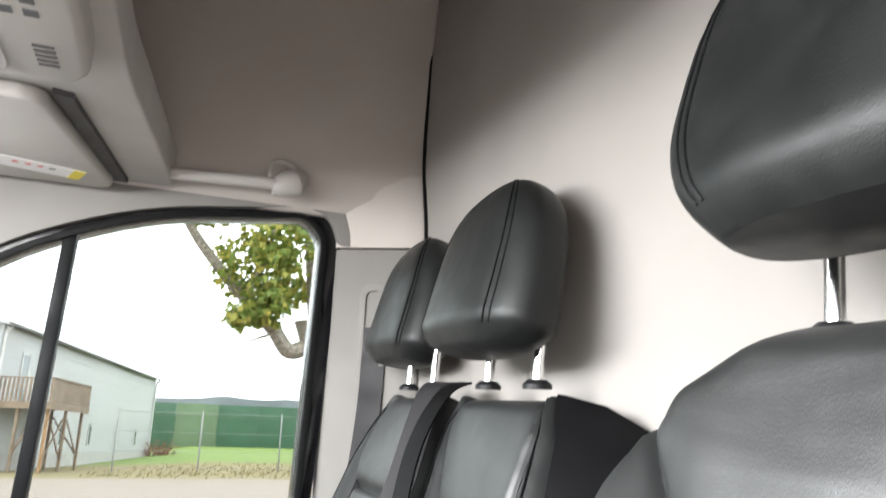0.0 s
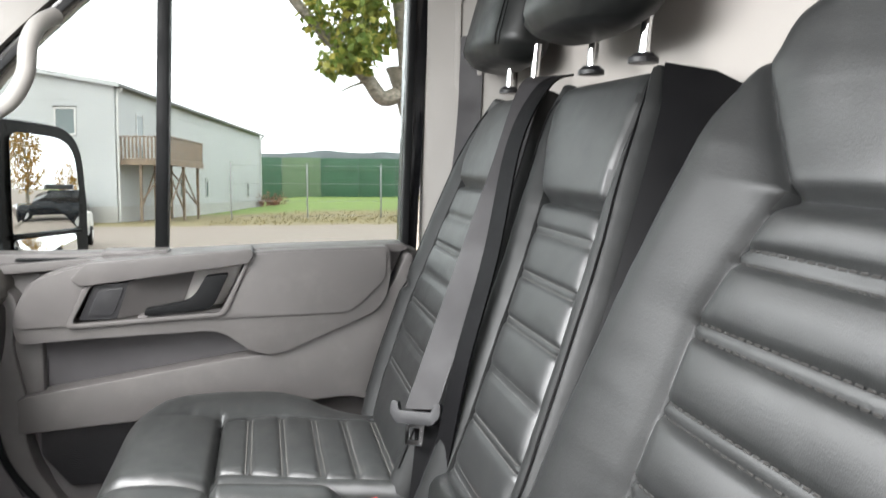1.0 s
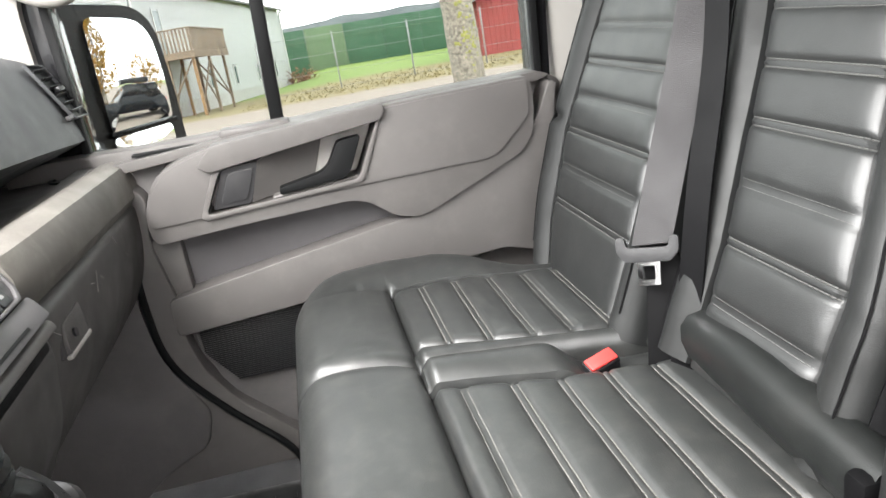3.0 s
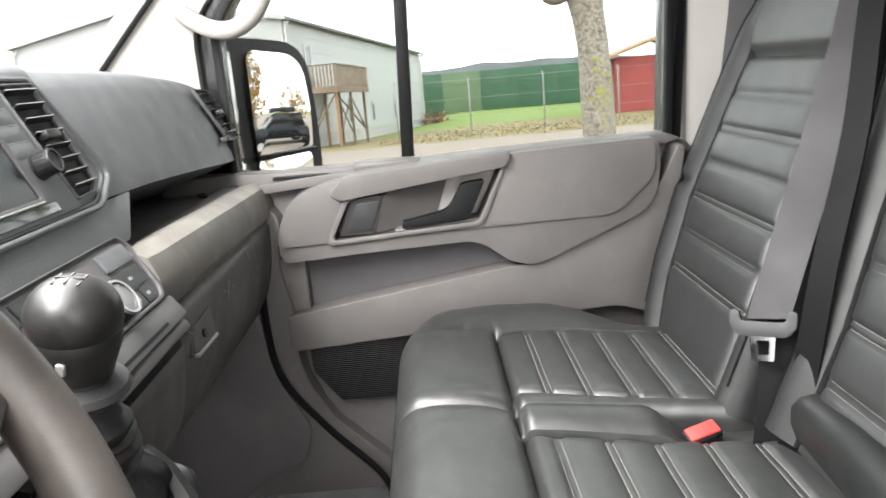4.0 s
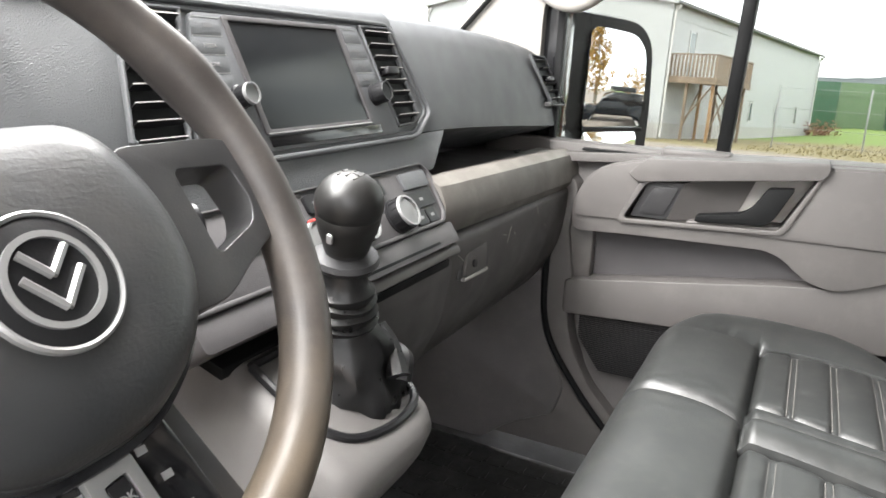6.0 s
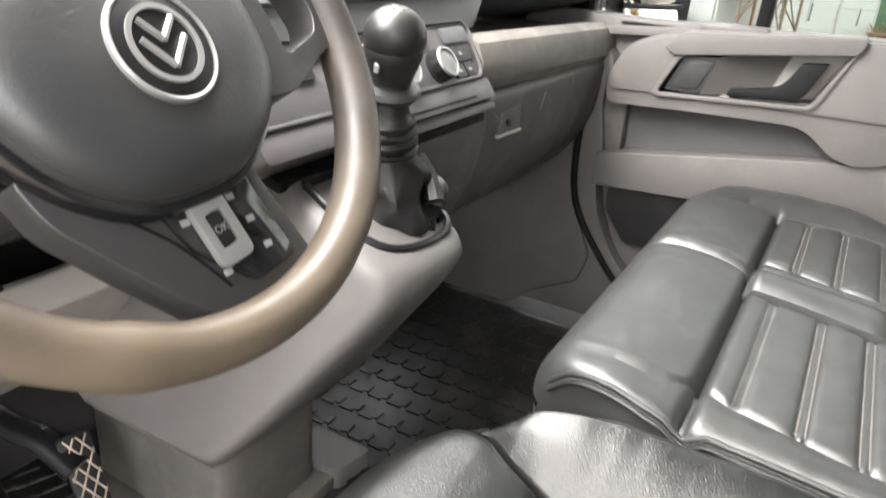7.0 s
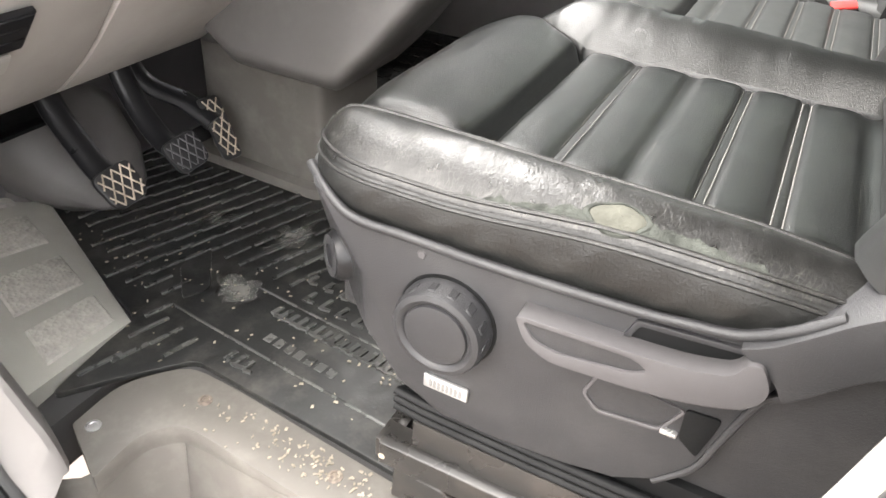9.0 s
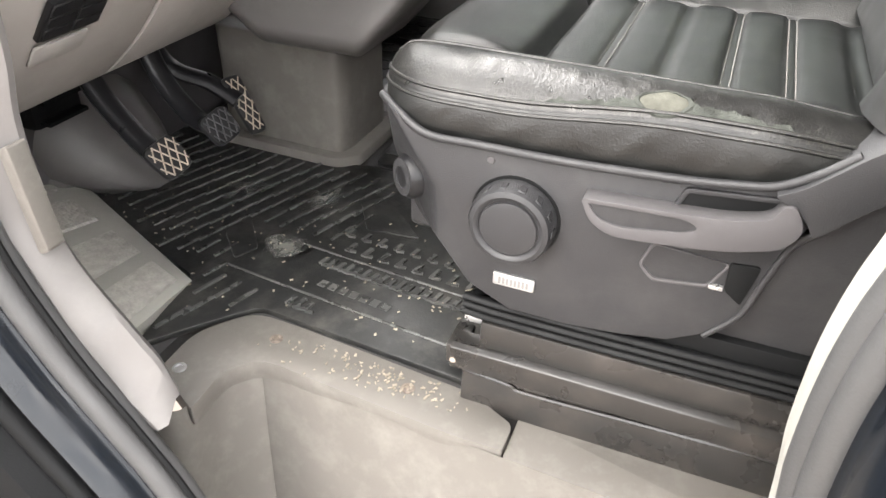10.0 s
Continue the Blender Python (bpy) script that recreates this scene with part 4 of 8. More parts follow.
def headrest(c, sy, sz, tilt, parent, posts, post_z, taper=0.35, reach=0.12):
    """A stuffed headrest round c: domed above, tapering below, with a double seam between its face and its sides."""
    def skin(t, a):
        z = -sz + 2 * sz * t
        w = sy * (1 - 0.30 * max(0, t - 0.25) ** 1.6) * (1 - (1 - min(t / reach, 1)) ** 2.2 * taper) * math.sqrt(max(1 - max(0, (t - 0.52) / 0.48) ** 2.6, 0.0004))
        d = 0.062 * (1 - (1 - min(t / 0.15, 1)) ** 2 * 0.4) * (1 - 0.25 * t) * math.sqrt(max(1 - max(0, (t - 0.6) / 0.4) ** 2.4, 0.0004))
        ca, sa = math.cos(a), math.sin(a)
        ex = 2 / 2.7
        g = 1 - 0.02 * (math.exp(-((abs(a - math.pi) - 0.72) / 0.05) ** 2))
        return Vector((g * d * math.copysign(abs(ca) ** ex, ca), g * w * math.copysign(abs(sa) ** ex, sa), z))
    m = Matrix.Translation(c) @ pose(0, 0, 0, 0, tilt, 0)
    ts = [0.0, 0.01, 0.03] + [i / 26 for i in range(2, 25)] + [0.945, 0.965, 0.98, 0.99, 0.997, 1.0]
    bm = loft([[skin(t, 2 * math.pi * k / 72) for k in range(72)] for t in ts])
    bm.transform(m)
    hr = part("headrest", bm, LEATHER, parent, "padded black leather headrest")
    for off in (0.66, 0.78):
        for sg in (1, -1):
            line = [m @ (skin(t, math.pi + sg * off) * 1.002) for t in ts[3:-2]]
            part("seam", tube(line, 0.0013, 5, 1), RUBBER, hr)
    for y in posts:
        top = m @ Vector((0.0, 0.0, -sz * 0.8))
        part("post", tube([(0.732, y, top.z), (0.727, y, post_z)], 0.0075, 14, 2), CHROME, hr, "chrome headrest post")
        part("post_sleeve", lathe([(0.004, 0), (0.019, 0), (0.019, 0.006), (0.012, 0.012), (0.004, 0.012)], 16, Matrix.Translation((0.727, y, post_z - 0.006))), SATINBLACK, hr)
    return hr


headrest((0.705, 1.165, 2.025), 0.160, 0.124, 12, bench, (1.08, 1.231), 1.862)
headrest((0.735, 1.605, 2.030), 0.150, 0.128, 12, bench, (1.463, 1.597), 1.862)

# seat belts and buckles
belt = thing("seat_belt", (0.47, 1.25, 1.35), "grey-black seat belt hanging across the bench backrest", "seat belt")
def strap(pts, w, across, th=0.0016, n=8):
    """A flat band along points; across: its sideways direction at each point."""
    path = smooth_path(pts, n)
    sides = smooth_path(across, n)
    rings = []
    for i, p in enumerate(path):
        s = sides[i].normalized() * w / 2
        d = (path[min(i + 1, len(path) - 1)] - path[max(i - 1, 0)]).normalized()
        q = s.cross(d).normalized() * th
        rings.append([p - s - q, p + s - q, p + s + q, p - s + q])
    return loft(rings)
bl = [(0.735, 1.405, 1.868), (0.690, 1.372, 1.850), (0.622, 1.293, 1.720), (0.590, 1.262, 1.657), (0.536, 1.224, 1.535), (0.482, 1.190, 1.408), (0.474, 1.184, 1.390)]
across = [(0.5, -0.8, 0), (0.6, -0.75, 0), (0.75, -0.62, 0.1), (0.78, -0.60, 0.1), (0.82, -0.56, 0.1), (0.84, -0.54, 0.1), (0.84, -0.54, 0.1)]
part("webbing", strap(bl, 0.047, across), WEB, belt)
part("webbing_inner", strap([(0.745, 1.362, 1.868), (0.690, 1.318, 1.846), (0.628, 1.268, 1.76), (0.574, 1.200, 1.60), (0.522, 1.155, 1.46), (0.492, 1.132, 1.34), (0.472, 1.125, 1.24)], 0.034, [(0.35, -1, 0.0)] * 7), VINYL, belt)
tm = aim((0.466, 1.180, 1.388), (-0.52, -0.82, 0.30), (0.84, -0.54, 0.05))
part("tongue_cover", plate(rounded([(-0.036, 0.014), (-0.036, -0.004), (-0.026, -0.016), (0.026, -0.016), (0.036, -0.004), (0.036, 0.014), (0.026, 0.014), (0.024, 0.001), (-0.024, 0.001), (-0.026, 0.014)], 0.005), [], 'z', -0.006, 0.006, 0.0035, 2, tm), SEATBASE, belt)
part("tongue_plate", plate(rounded([(-0.0125, -0.044), (0.0125, -0.044), (0.014, -0.012), (-0.014, -0.012)], 0.003), [rounded([(-0.007, -0.037), (0.007, -0.037), (0.007, -0.021), (-0.007, -0.021)], 0.002)], 'z', -0.0012, 0.0012, 0.0006, 1, tm), CHROME, belt, "steel tongue")
part("tail", strap([(0.484, 1.190, 1.392), (0.486, 1.178, 1.34), (0.478, 1.165, 1.28), (0.470, 1.155, 1.22)], 0.046, [(0.8, -0.6, 0)] * 4), VINYL, belt)
belt2 = thing("seat_belt", (0.66, 1.78, 1.3), "black seat belt hanging from the pillar beside the seat", "seat belt")
part("webbing", strap([(0.70, 1.800, 1.99), (0.706, 1.795, 1.90), (0.700, 1.795, 1.77), (0.68, 1.79, 1.60), (0.66, 1.775, 1.40), (0.64, 1.76, 1.22)], 0.052, [(0.86, -0.5, 0)] * 6), WEB, belt2)
for y, x in ((1.190, 0.400), (0.800, 0.395)):
    bk = thing("belt_buckle", (x, y, 1.25), "black belt buckle with red release button", "buckle", "buckles beside the seats")
    bmat = aim((x, y, 1.251), (-0.10, -0.36, 0.92), (1, 0.28, 0))
    part("housing", box(-0.022, 0.022, -0.0125, 0.0125, -0.075, 0.0, 0.004, 2, bmat), SATINBLACK, bk)
    part("button", box(-0.0195, 0.0195, -0.0095, 0.0095, -0.001, 0.004, 0.002, 2, bmat), RED, bk, "red release button")

# ---- driver seat ----
drv = thing("driver_seat", (0.25, 0.53, 0.86), "black leather driver seat with worn, torn outer bolster", "seat")
DST = [0.197, 0.261, 0.322, 0.384, 0.446]
def drv_lines(x):
    """Across the cushion at x: outer seam of the insert, inner seam, inner rim."""
    a = 0.366 - 0.03 * (x - 0.13)
    b = 0.688 + 0.030 * (1 - ease((x - 0.03) / 0.11))
    return a, b, b + 0.014 + 0.078 * ease((x - 0.01) / 0.15) - 0.026 * ease((x - 0.28) / 0.16)
def driver_height(x, y):
    x0, seam = -0.030, 0.128
    a, b, y1 = drv_lines(x)
    z = 1.264
    if x < seam:
        t = (x - x0) / (seam - x0)
        z += 0.022 * math.sin(math.pi * min(max(t, 0), 1)) ** 0.7 * ease((b - y + 0.03) / 0.05)
    if y < b:
        if x >= seam:
            ed = [seam, *DST, 0.52]
            for p, q in zip(ed, ed[1:]):
                if p <= x <= q:
                    z += 0.0066 * math.sin(math.pi * (x - p) / (q - p)) ** 0.6 * ease(min(y - a + 0.01, b - y) / 0.022)
            for s in DST:
                z += groove(x - s - 0.0045, 0.0022, 0.0034) + groove(x - s + 0.0045, 0.0022, 0.0034)
        z += groove(x - seam, 0.008, 0.020)
        z += groove(y - a, 0.009, 0.012) + groove(y - b, 0.007, 0.010)
    else:
        e = (y - b) / max(y1 - b, 1e-3)
        z += 0.044 * math.sin(math.pi * min(e * 0.72, 1)) * ease((x + 0.01) / 0.12)
    z -= roundoff(x - x0, 0.05)
    z -= roundoff(y1 - y, 0.03) if x > 0.03 else roundoff(y1 - y, 0.02)
    return z + 0.0016 * noise.noise((x * 14, y * 14, 8.0)) + 0.0007 * noise.noise((x * 60, y * 60, 1))
def drv_surf(u, v):
    x = -0.030 + u * 0.56
    a, b, y1 = drv_lines(x)
    y = threeway(v, 0.268, a, b, y1)
    # the inner front corner is rounded in plan
    cx = (0.045 * max(0, (y - 0.62) / 0.10) ** 2 + 0.012 * max(0, (0.42 - y) / 0.05)) * max(0, 1 - u * 5)
    return Vector((x + cx, y, driver_height(x, y)))
us = sorted(set([i / 130 for i in range(131)] + [0.002, 0.004]))
vs = VS3
def drv_under(u, v):
    return Vector((0.0 + u * 0.53 + (0.05 * (1 - u * 4) * abs(2 * v - 1) ** 3 if u < 0.25 else 0), 0.300 + v * 0.43, 1.17))
cush = part("cushion", pad(drv_surf, us, [v for v in vs if v >= 0.2], lambda u, v: drv_under(u, 0.2 + 0.8 * v)), LEATHER_SEAT, drv)
lines = []
for s in DST:
    for o in (-0.0045, 0.0045):
        x = s + o
        a, b, _ = drv_lines(x)
        ya, yb = a + 0.006, b - 0.005
        lines.append([(x, ya + (yb - ya) * k / 26, driver_height(x, ya + (yb - ya) * k / 26) + 0.0009) for k in range(27)])
part("stitching", stitches(lines), STITCH, cush, "pale double stitching")["kind"] = "stuff"
# outer bolster: a worn top panel and a creased side, parted by a double seam that runs round the nose
def bol_lines(x):
    """Outer and inner seam of the bolster at x, as (y, z) each."""
    n = 1 - min(max((x + 0.015) / 0.085, 0), 1)
    r = 1 - math.sqrt(max(1 - n * n, 0))
    yo = 0.297 + 0.051 * r + 0.010 * ease((x - 0.36) / 0.10)
    yi = max(0.366 - 0.03 * (x - 0.13) - 0.014 * r, yo)
    zo = 1.249 + 0.016 * ease((x - 0.12) / 0.18) - 0.008 * ease((x - 0.36) / 0.10)
    zi = 1.2765 - 0.026 * (1 - math.sqrt(max(1 - (1 - min(max((x + 0.015) / 0.03, 0), 1)) ** 2, 0))) - 0.006 * ease((x - 0.36) / 0.1)
    return yo, zo, yi, max(zi, zo)
def bol_top(x, v):
    """Top panel: v runs from the inner seam to the outer one."""
    yo, zo, yi, zi = bol_lines(x)
    w = max(yi - yo, 0.0)
    y = yi + (yo - yi) * v
    z = zi + (zo - zi) * v ** 1.25 + 0.20 * w * math.sin(math.pi * v) ** 0.8
    z += (0.0011 * noise.noise((x * 40 + y * 60, y * 50, 2.0)) + 0.0007 * noise.noise((x * 130 - y * 110, y * 70, 5.0))) * math.sin(math.pi * v)
    return Vector((x, y, z))
def bol_side(x, v):
    """Side panel below the outer seam, with slanting creases."""
    yo, zo, yi, zi = bol_lines(x)
    low = 1.200 + 0.012 * ease((x - 0.30) / 0.12)
    w = 0.0020 * noise.noise((x * 34 + v * 2.2, v * 1.6, 7.0)) + 0.0014 * noise.noise((x * 80 + v * 5, v * 2.5, 2.0))
    return Vector((x, yo - 0.009 * math.sin(math.pi * min(v * 0.9, 1)) ** 0.8 + 0.008 * v - w * math.sin(math.pi * v), zo + (low - zo) * v))
xs_b = [-0.015, -0.0146, -0.0135, -0.012, -0.010, -0.007, -0.003, 0.002, 0.008] + [0.014 + 0.0045 * i for i in range(108)]
vt = [0, 0.03, 0.08, 0.16, 0.26, 0.36, 0.46, 0.56, 0.66, 0.76, 0.85, 0.92, 0.97, 1.0]
vb = [0.05, 0.12, 0.2, 0.3, 0.4, 0.5, 0.6, 0.7, 0.8, 0.9, 1.0]
top_r, side_r = [], []
for x in xs_b:
    yo, zo, yi, zi = bol_lines(x)
    top_r.append([Vector((x, yi, 1.200)), Vector((x, yi, (1.2 + zi) / 2))] + [bol_top(x, v) for v in vt] + [Vector((x, yo + 0.002, 1.235))])
    side_r.append([bol_side(x, v) for v in [0.0] + vb] + [Vector((x, max(yo + 0.012, 0.309), 1.200)), Vector((x, yo + 0.006, zo - 0.004))])
bolster = part("outer_bolster", loft(top_r), LEATHER_WORN, drv, "scuffed, worn leather bolster top", 60)
part("bolster_side", loft(side_r), LEATHER_SIDE, bolster, "creased dark leather bolster side", 60)
for d in (-0.0045, 0.0045):
    pts = []
    for x in xs_b[1::3]:
        yo, zo, yi, zi = bol_lines(x)
        n = bol_top(x, 1 + d / max(yi - yo, 0.012)) if d < 0 else bol_side(x, d / 0.05)
        pts.append(n + Vector((0, -0.0006, 0.0008)))
    part("seam", tube(pts, 0.0021, 6, 1), LEATHER_WORN, bolster)
    part("seam_stitching", stitches([[p + Vector((0, -0.0012, 0.0016)) for p in pts]], 0.0050, 0.0022, 0.0006), BLACKTHREAD, bolster)["kind"] = "stuff"
part("seam", tube([bol_top(x, 0.03) + Vector((0, 0, 0.0006)) for x in xs_b[4::3]], 0.0022, 6, 1), LEATHER_WORN, bolster)
# grey-green lining where the leather wore through along the seam, and the foam in the tear
rows = []
for k in range(71):
    x = 0.150 + 0.27 * k / 70
    t = 1 - abs(x - 0.290) / 0.14
    wd = 0.03 + 0.17 * max(t, 0) ** 1.3 + 0.07 * noise.noise((x * 70, 0, 3)) + 0.05 * noise.noise((x * 190, 0, 8))
    va = [0.93 - max(wd, 0.015) * f for f in (0.0, 0.3, 0.7, 1.0)]
    rows.append([bol_top(x, v) + Vector((0, -0.0002, 0.0004)) for v in va] + [bol_top(x, v) - Vector((0, 0, 0.003)) for v in va[::-1]])
part("worn_lining", loft(rows), LINING, bolster, "frayed grey-green lining where the leather wore through")
tearpts = rounded([(-1, 0.0), (-0.55, 0.75), (0.1, 1.0), (0.6, 0.7), (1, 0.1), (0.55, -0.8), (0.0, -1.0), (-0.6, -0.7)], 0.3, 3)
def tear_ring(k, dz):
    return [bol_top(0.275 + 0.025 * k * a, 0.80 - 0.17 * k * b) + Vector((0, -dz * 0.5, dz + 0.0012 * k * noise.noise((a * 7, b * 7, 1)))) for a, b in tearpts]
part("torn_edge", loft([tear_ring(1.18, 0.0002), tear_ring(1.10, 0.0016), tear_ring(0.98, 0.0016), tear_ring(0.92, 0.0004)], cap=False), LINING, bolster)
part("torn_foam", loft([tear_ring(0.96, 0.0006), tear_ring(0.85, 0.0018), tear_ring(0.5, 0.0030), tear_ring(0.02, 0.0032)]), FOAM, bolster, "pale foam showing through a tear")
# backrest of the driver seat
DRV = [(1.28, 0.30, 0.810), (1.40, 0.285, 0.845), (1.50, 0.285, 0.845), (1.62, 0.30, 0.832), (1.72, 0.315, 0.812), (1.77, 0.322, 0.802), (1.815, 0.332, 0.784), (1.85, 0.352, 0.750), (1.88, 0.392, 0.695), (1.90, 0.455, 0.63)]
def drv_edges(z):
    for p, q in zip(DRV, DRV[1:]):
        if z <= q[0]:
            t = max(0, min(1, (z - p[0]) / (q[0] - p[0])))
            return p[1] + (q[1] - p[1]) * t, p[2] + (q[2] - p[2]) * t
    return DRV[-1][1:]
WB = Vector((-1, 0, 0.38)).normalized()
DBS = [1.375, 1.435, 1.495, 1.555, 1.615, 1.672]
def drv_base(z, y):
    return Vector((0.60 + 0.38 * (z - 1.72) + 0.02, y, z))
def drv_lift(z, y):
    a, b = drv_edges(z)
    c = (a + b) / 2
    hw = (b - a) / 2
    if z < 1.719:
        d = 1.719 - z
        half = 0.107 + 0.043 * min(1, d / 0.10) ** 0.7
    else:
        half = 0.107 + 0.9 * (z - 1.719)
    h = 0.0
    r = abs(y - c)
    if r < half:
        if z < 1.716:
            ed = [1.28, *DBS, 1.716]
            for p, q in zip(ed, ed[1:]):
                if p <= z <= q:
                    h += 0.008 * math.sin(math.pi * (z - p) / (q - p)) ** 0.6 * ease((half - r) / 0.026)
            for s in DBS:
                h += groove(z - s - 0.005, 0.003, 0.004) + groove(z - s + 0.005, 0.003, 0.004)
        else:
            h += 0.009 * min(1, (z - 1.716) / 0.08) * ease((half - r) / 0.05)
        h += groove(z - 1.716, 0.007, 0.012)
    else:
        e = (r - half) / max(hw - half, 1e-3)
        h += (0.028 * math.sin(math.pi * min(e * 0.60 + 0.08, 1)) - 0.006) * min(1, max(hw - half, 0) / 0.11)
    h += groove(r - half, 0.0050, 0.005) * min(1, max(hw - half, 0) / 0.04)
    h -= roundoff(min(hw - r, (1.905 - z) * 1.2), 0.045)
    return h + 0.0016 * noise.noise((z * 13, y * 13, 6)) + 0.0006 * noise.noise((z * 55, y * 55, 2))
def drv_back(u, v):
    z = 1.28 + u * 0.62
    a, b = drv_edges(z)
    half = 0.107 + 0.043 * min(1, (1.719 - z) / 0.10) ** 0.7 if z < 1.719 else 0.107 + 0.9 * (z - 1.719)
    c, hw = (a + b) / 2, (b - a) / 2
    half = min(half, hw - 0.006)
    y = threeway(v, a, c - half, c + half, b)
    return drv_base(z, y) + WB * drv_lift(z, y)
def drv_rear(u, v):
    z = 1.28 + u * 0.62
    a, b = drv_edges(z)
    return drv_base(z, a + v * (b - a)) - WB * 0.09
dbr = part("backrest", pad(drv_back, sorted(set([i / 190 for i in range(191)] + [0.993, 0.998])), VS3, drv_rear), LEATHER_BACK, drv)
dbr.data.materials.append(RIM_LEATHER)
for f in dbr.data.polygons:
    z = f.center.z
    half = 0.107 + 0.043 * min(1, (1.719 - z) / 0.10) ** 0.7 if z < 1.719 else 0.107 + 0.9 * (z - 1.719)
    if f.center.y > sum(drv_edges(z)) / 2 + half or f.normal.y > 0.6:
        f.material_index = 1
lines = []
for s in DBS:
    for o in (-0.005, 0.005):
        z = s + o
        a, b = drv_edges(z)
        c = (a + b) / 2
        hf = 0.107 + 0.043 * min(1, (1.719 - z) / 0.10) ** 0.7 - 0.006
        lines.append([drv_base(z, c - hf + 2 * hf * k / 24) + WB * (drv_lift(z, c - hf + 2 * hf * k / 24) + 0.001) for k in range(25)])
part("stitching", stitches(lines, 0.006, 0.0025, 0.001), BLACKTHREAD, dbr)["kind"] = "stuff"
headrest((0.675, 0.535, 2.075), 0.174, 0.135, 12, drv, (0.475, 0.632), 1.895, 0.42, 0.42)

# ---- dashboard ----
UPV = Vector((-0.35, 0, 1)).normalized()
NRM = Vector((1, 0, 0.35)).normalized()
FM = Matrix((Vector((0, 1, 0)), UPV, NRM)).transposed().to_4x4()
FM.translation = Vector((-0.30, 0, 1.65))
KZ = (1 + 0.35 ** 2) ** 0.5
def fp(pts):
    """Outline points (y, z) on the slanting face of the dashboard."""
    return [(y, (z - 1.65) * KZ) for y, z in pts]
def on_face(pts, a, b, w=0.0, r=0.0, holes=()):
    return plate(rounded(fp(pts), r) if r else fp(pts), [rounded(fp(h), r * 0.7) if r else fp(h) for h in holes], 'z', a, b, w, 2, FM)
def writing(name, text, size, m, mat, parent):
    cu = bpy.data.curves.new(name, 'FONT')
    cu.body, cu.size, cu.extrude = text, size, 0.0002
    cu.align_x, cu.align_y = 'CENTER', 'CENTER'
    cu.materials.append(mat)
    ob = new(name, cu)
    ob.matrix_basis = m
    ob.parent = parent
    ob.matrix_parent_inverse = parent_inverse(parent)
    return ob

dash = thing("dashboard", (-0.4, 1.0, 0.9), "grey plastic dashboard with screen, vents and glovebox", "dashboard")
up = rounded([(-0.95, 1.58), (-0.93, 1.64), (-0.40, 1.752), (-0.352, 1.750), (-0.333, 1.735), (-0.281, 1.578), (-0.272, 1.566), (-0.30, 1.53), (-0.60, 1.48), (-0.95, 1.42)], [0.02, 0.03, 0.03, 0.02, 0.008, 0.012, 0.012, 0.02, 0.02, 0.02])
part("upper_body", prism(up, 'y', 0.10, 1.236, 0.006, 2), DASH, dash)
# padded part in front of the passenger: it tapers towards the door and is undercut by the tray
rings = []
for y, top, low, ex in ((1.236, 1.742, 1.586, 0.0), (1.40, 1.738, 1.582, 0.0), (1.60, 1.728, 1.572, 0.0), (1.76, 1.716, 1.562, -0.004), (1.86, 1.706, 1.556, -0.012), (1.90, 1.695, 1.562, -0.03), (1.918, 1.680, 1.575, -0.05)):
    fx = lambda z: -0.30 - 0.35 * (z - 1.65) + ex
    sec = [(-0.93, 1.63), (-0.45, top + 0.004), (fx(top) - 0.02, top), (fx(top) - 0.004, top - 0.008), (fx(top - 0.03), top - 0.03), (fx((top + low) / 2) + 0.004, (top + low) / 2), (fx(low + 0.015), low + 0.015), (fx(low) - 0.003, low), (fx(low) - 0.040, low - 0.014), (-0.40, low - 0.040), (-0.46, low - 0.062), (-0.93, 1.45)]
    rings.append([(x, y, z) for x, z in sec])
part("passenger_pad", loft(rings), DASH, dash, "", 34)
# raised frame round screen and air vents
FR = [(0.655, 1.730), (1.208, 1.726), (1.274, 1.610), (1.214, 1.578), (0.70, 1.578), (0.625, 1.612)]
FI = [(0.662, 1.724), (1.203, 1.720), (1.264, 1.612), (1.210, 1.584), (0.704, 1.584), (0.634, 1.614)]
FI2 = [(0.668, 1.719), (1.199, 1.715), (1.255, 1.613), (1.207, 1.589), (0.707, 1.589), (0.642, 1.616)]
part("screen_frame", on_face(FR, -0.004, 0.010, 0.003, 0.02, [FI]), DASH, dash, "slate grey raised screen surround")
part("frame_ridge", on_face(FI, -0.004, 0.006, 0.002, 0.016, [FI2]), DASH, dash)
part("frame_fill", on_face(FI, -0.006, 0.003, 0.001, 0.012), DASH, dash)
VR = [(1.136, 1.716), (1.200, 1.716), (1.222, 1.612), (1.207, 1.600), (1.170, 1.598)]
VL = [(0.838, 1.716), (0.774, 1.716), (0.752, 1.612), (0.767, 1.600), (0.804, 1.598)]
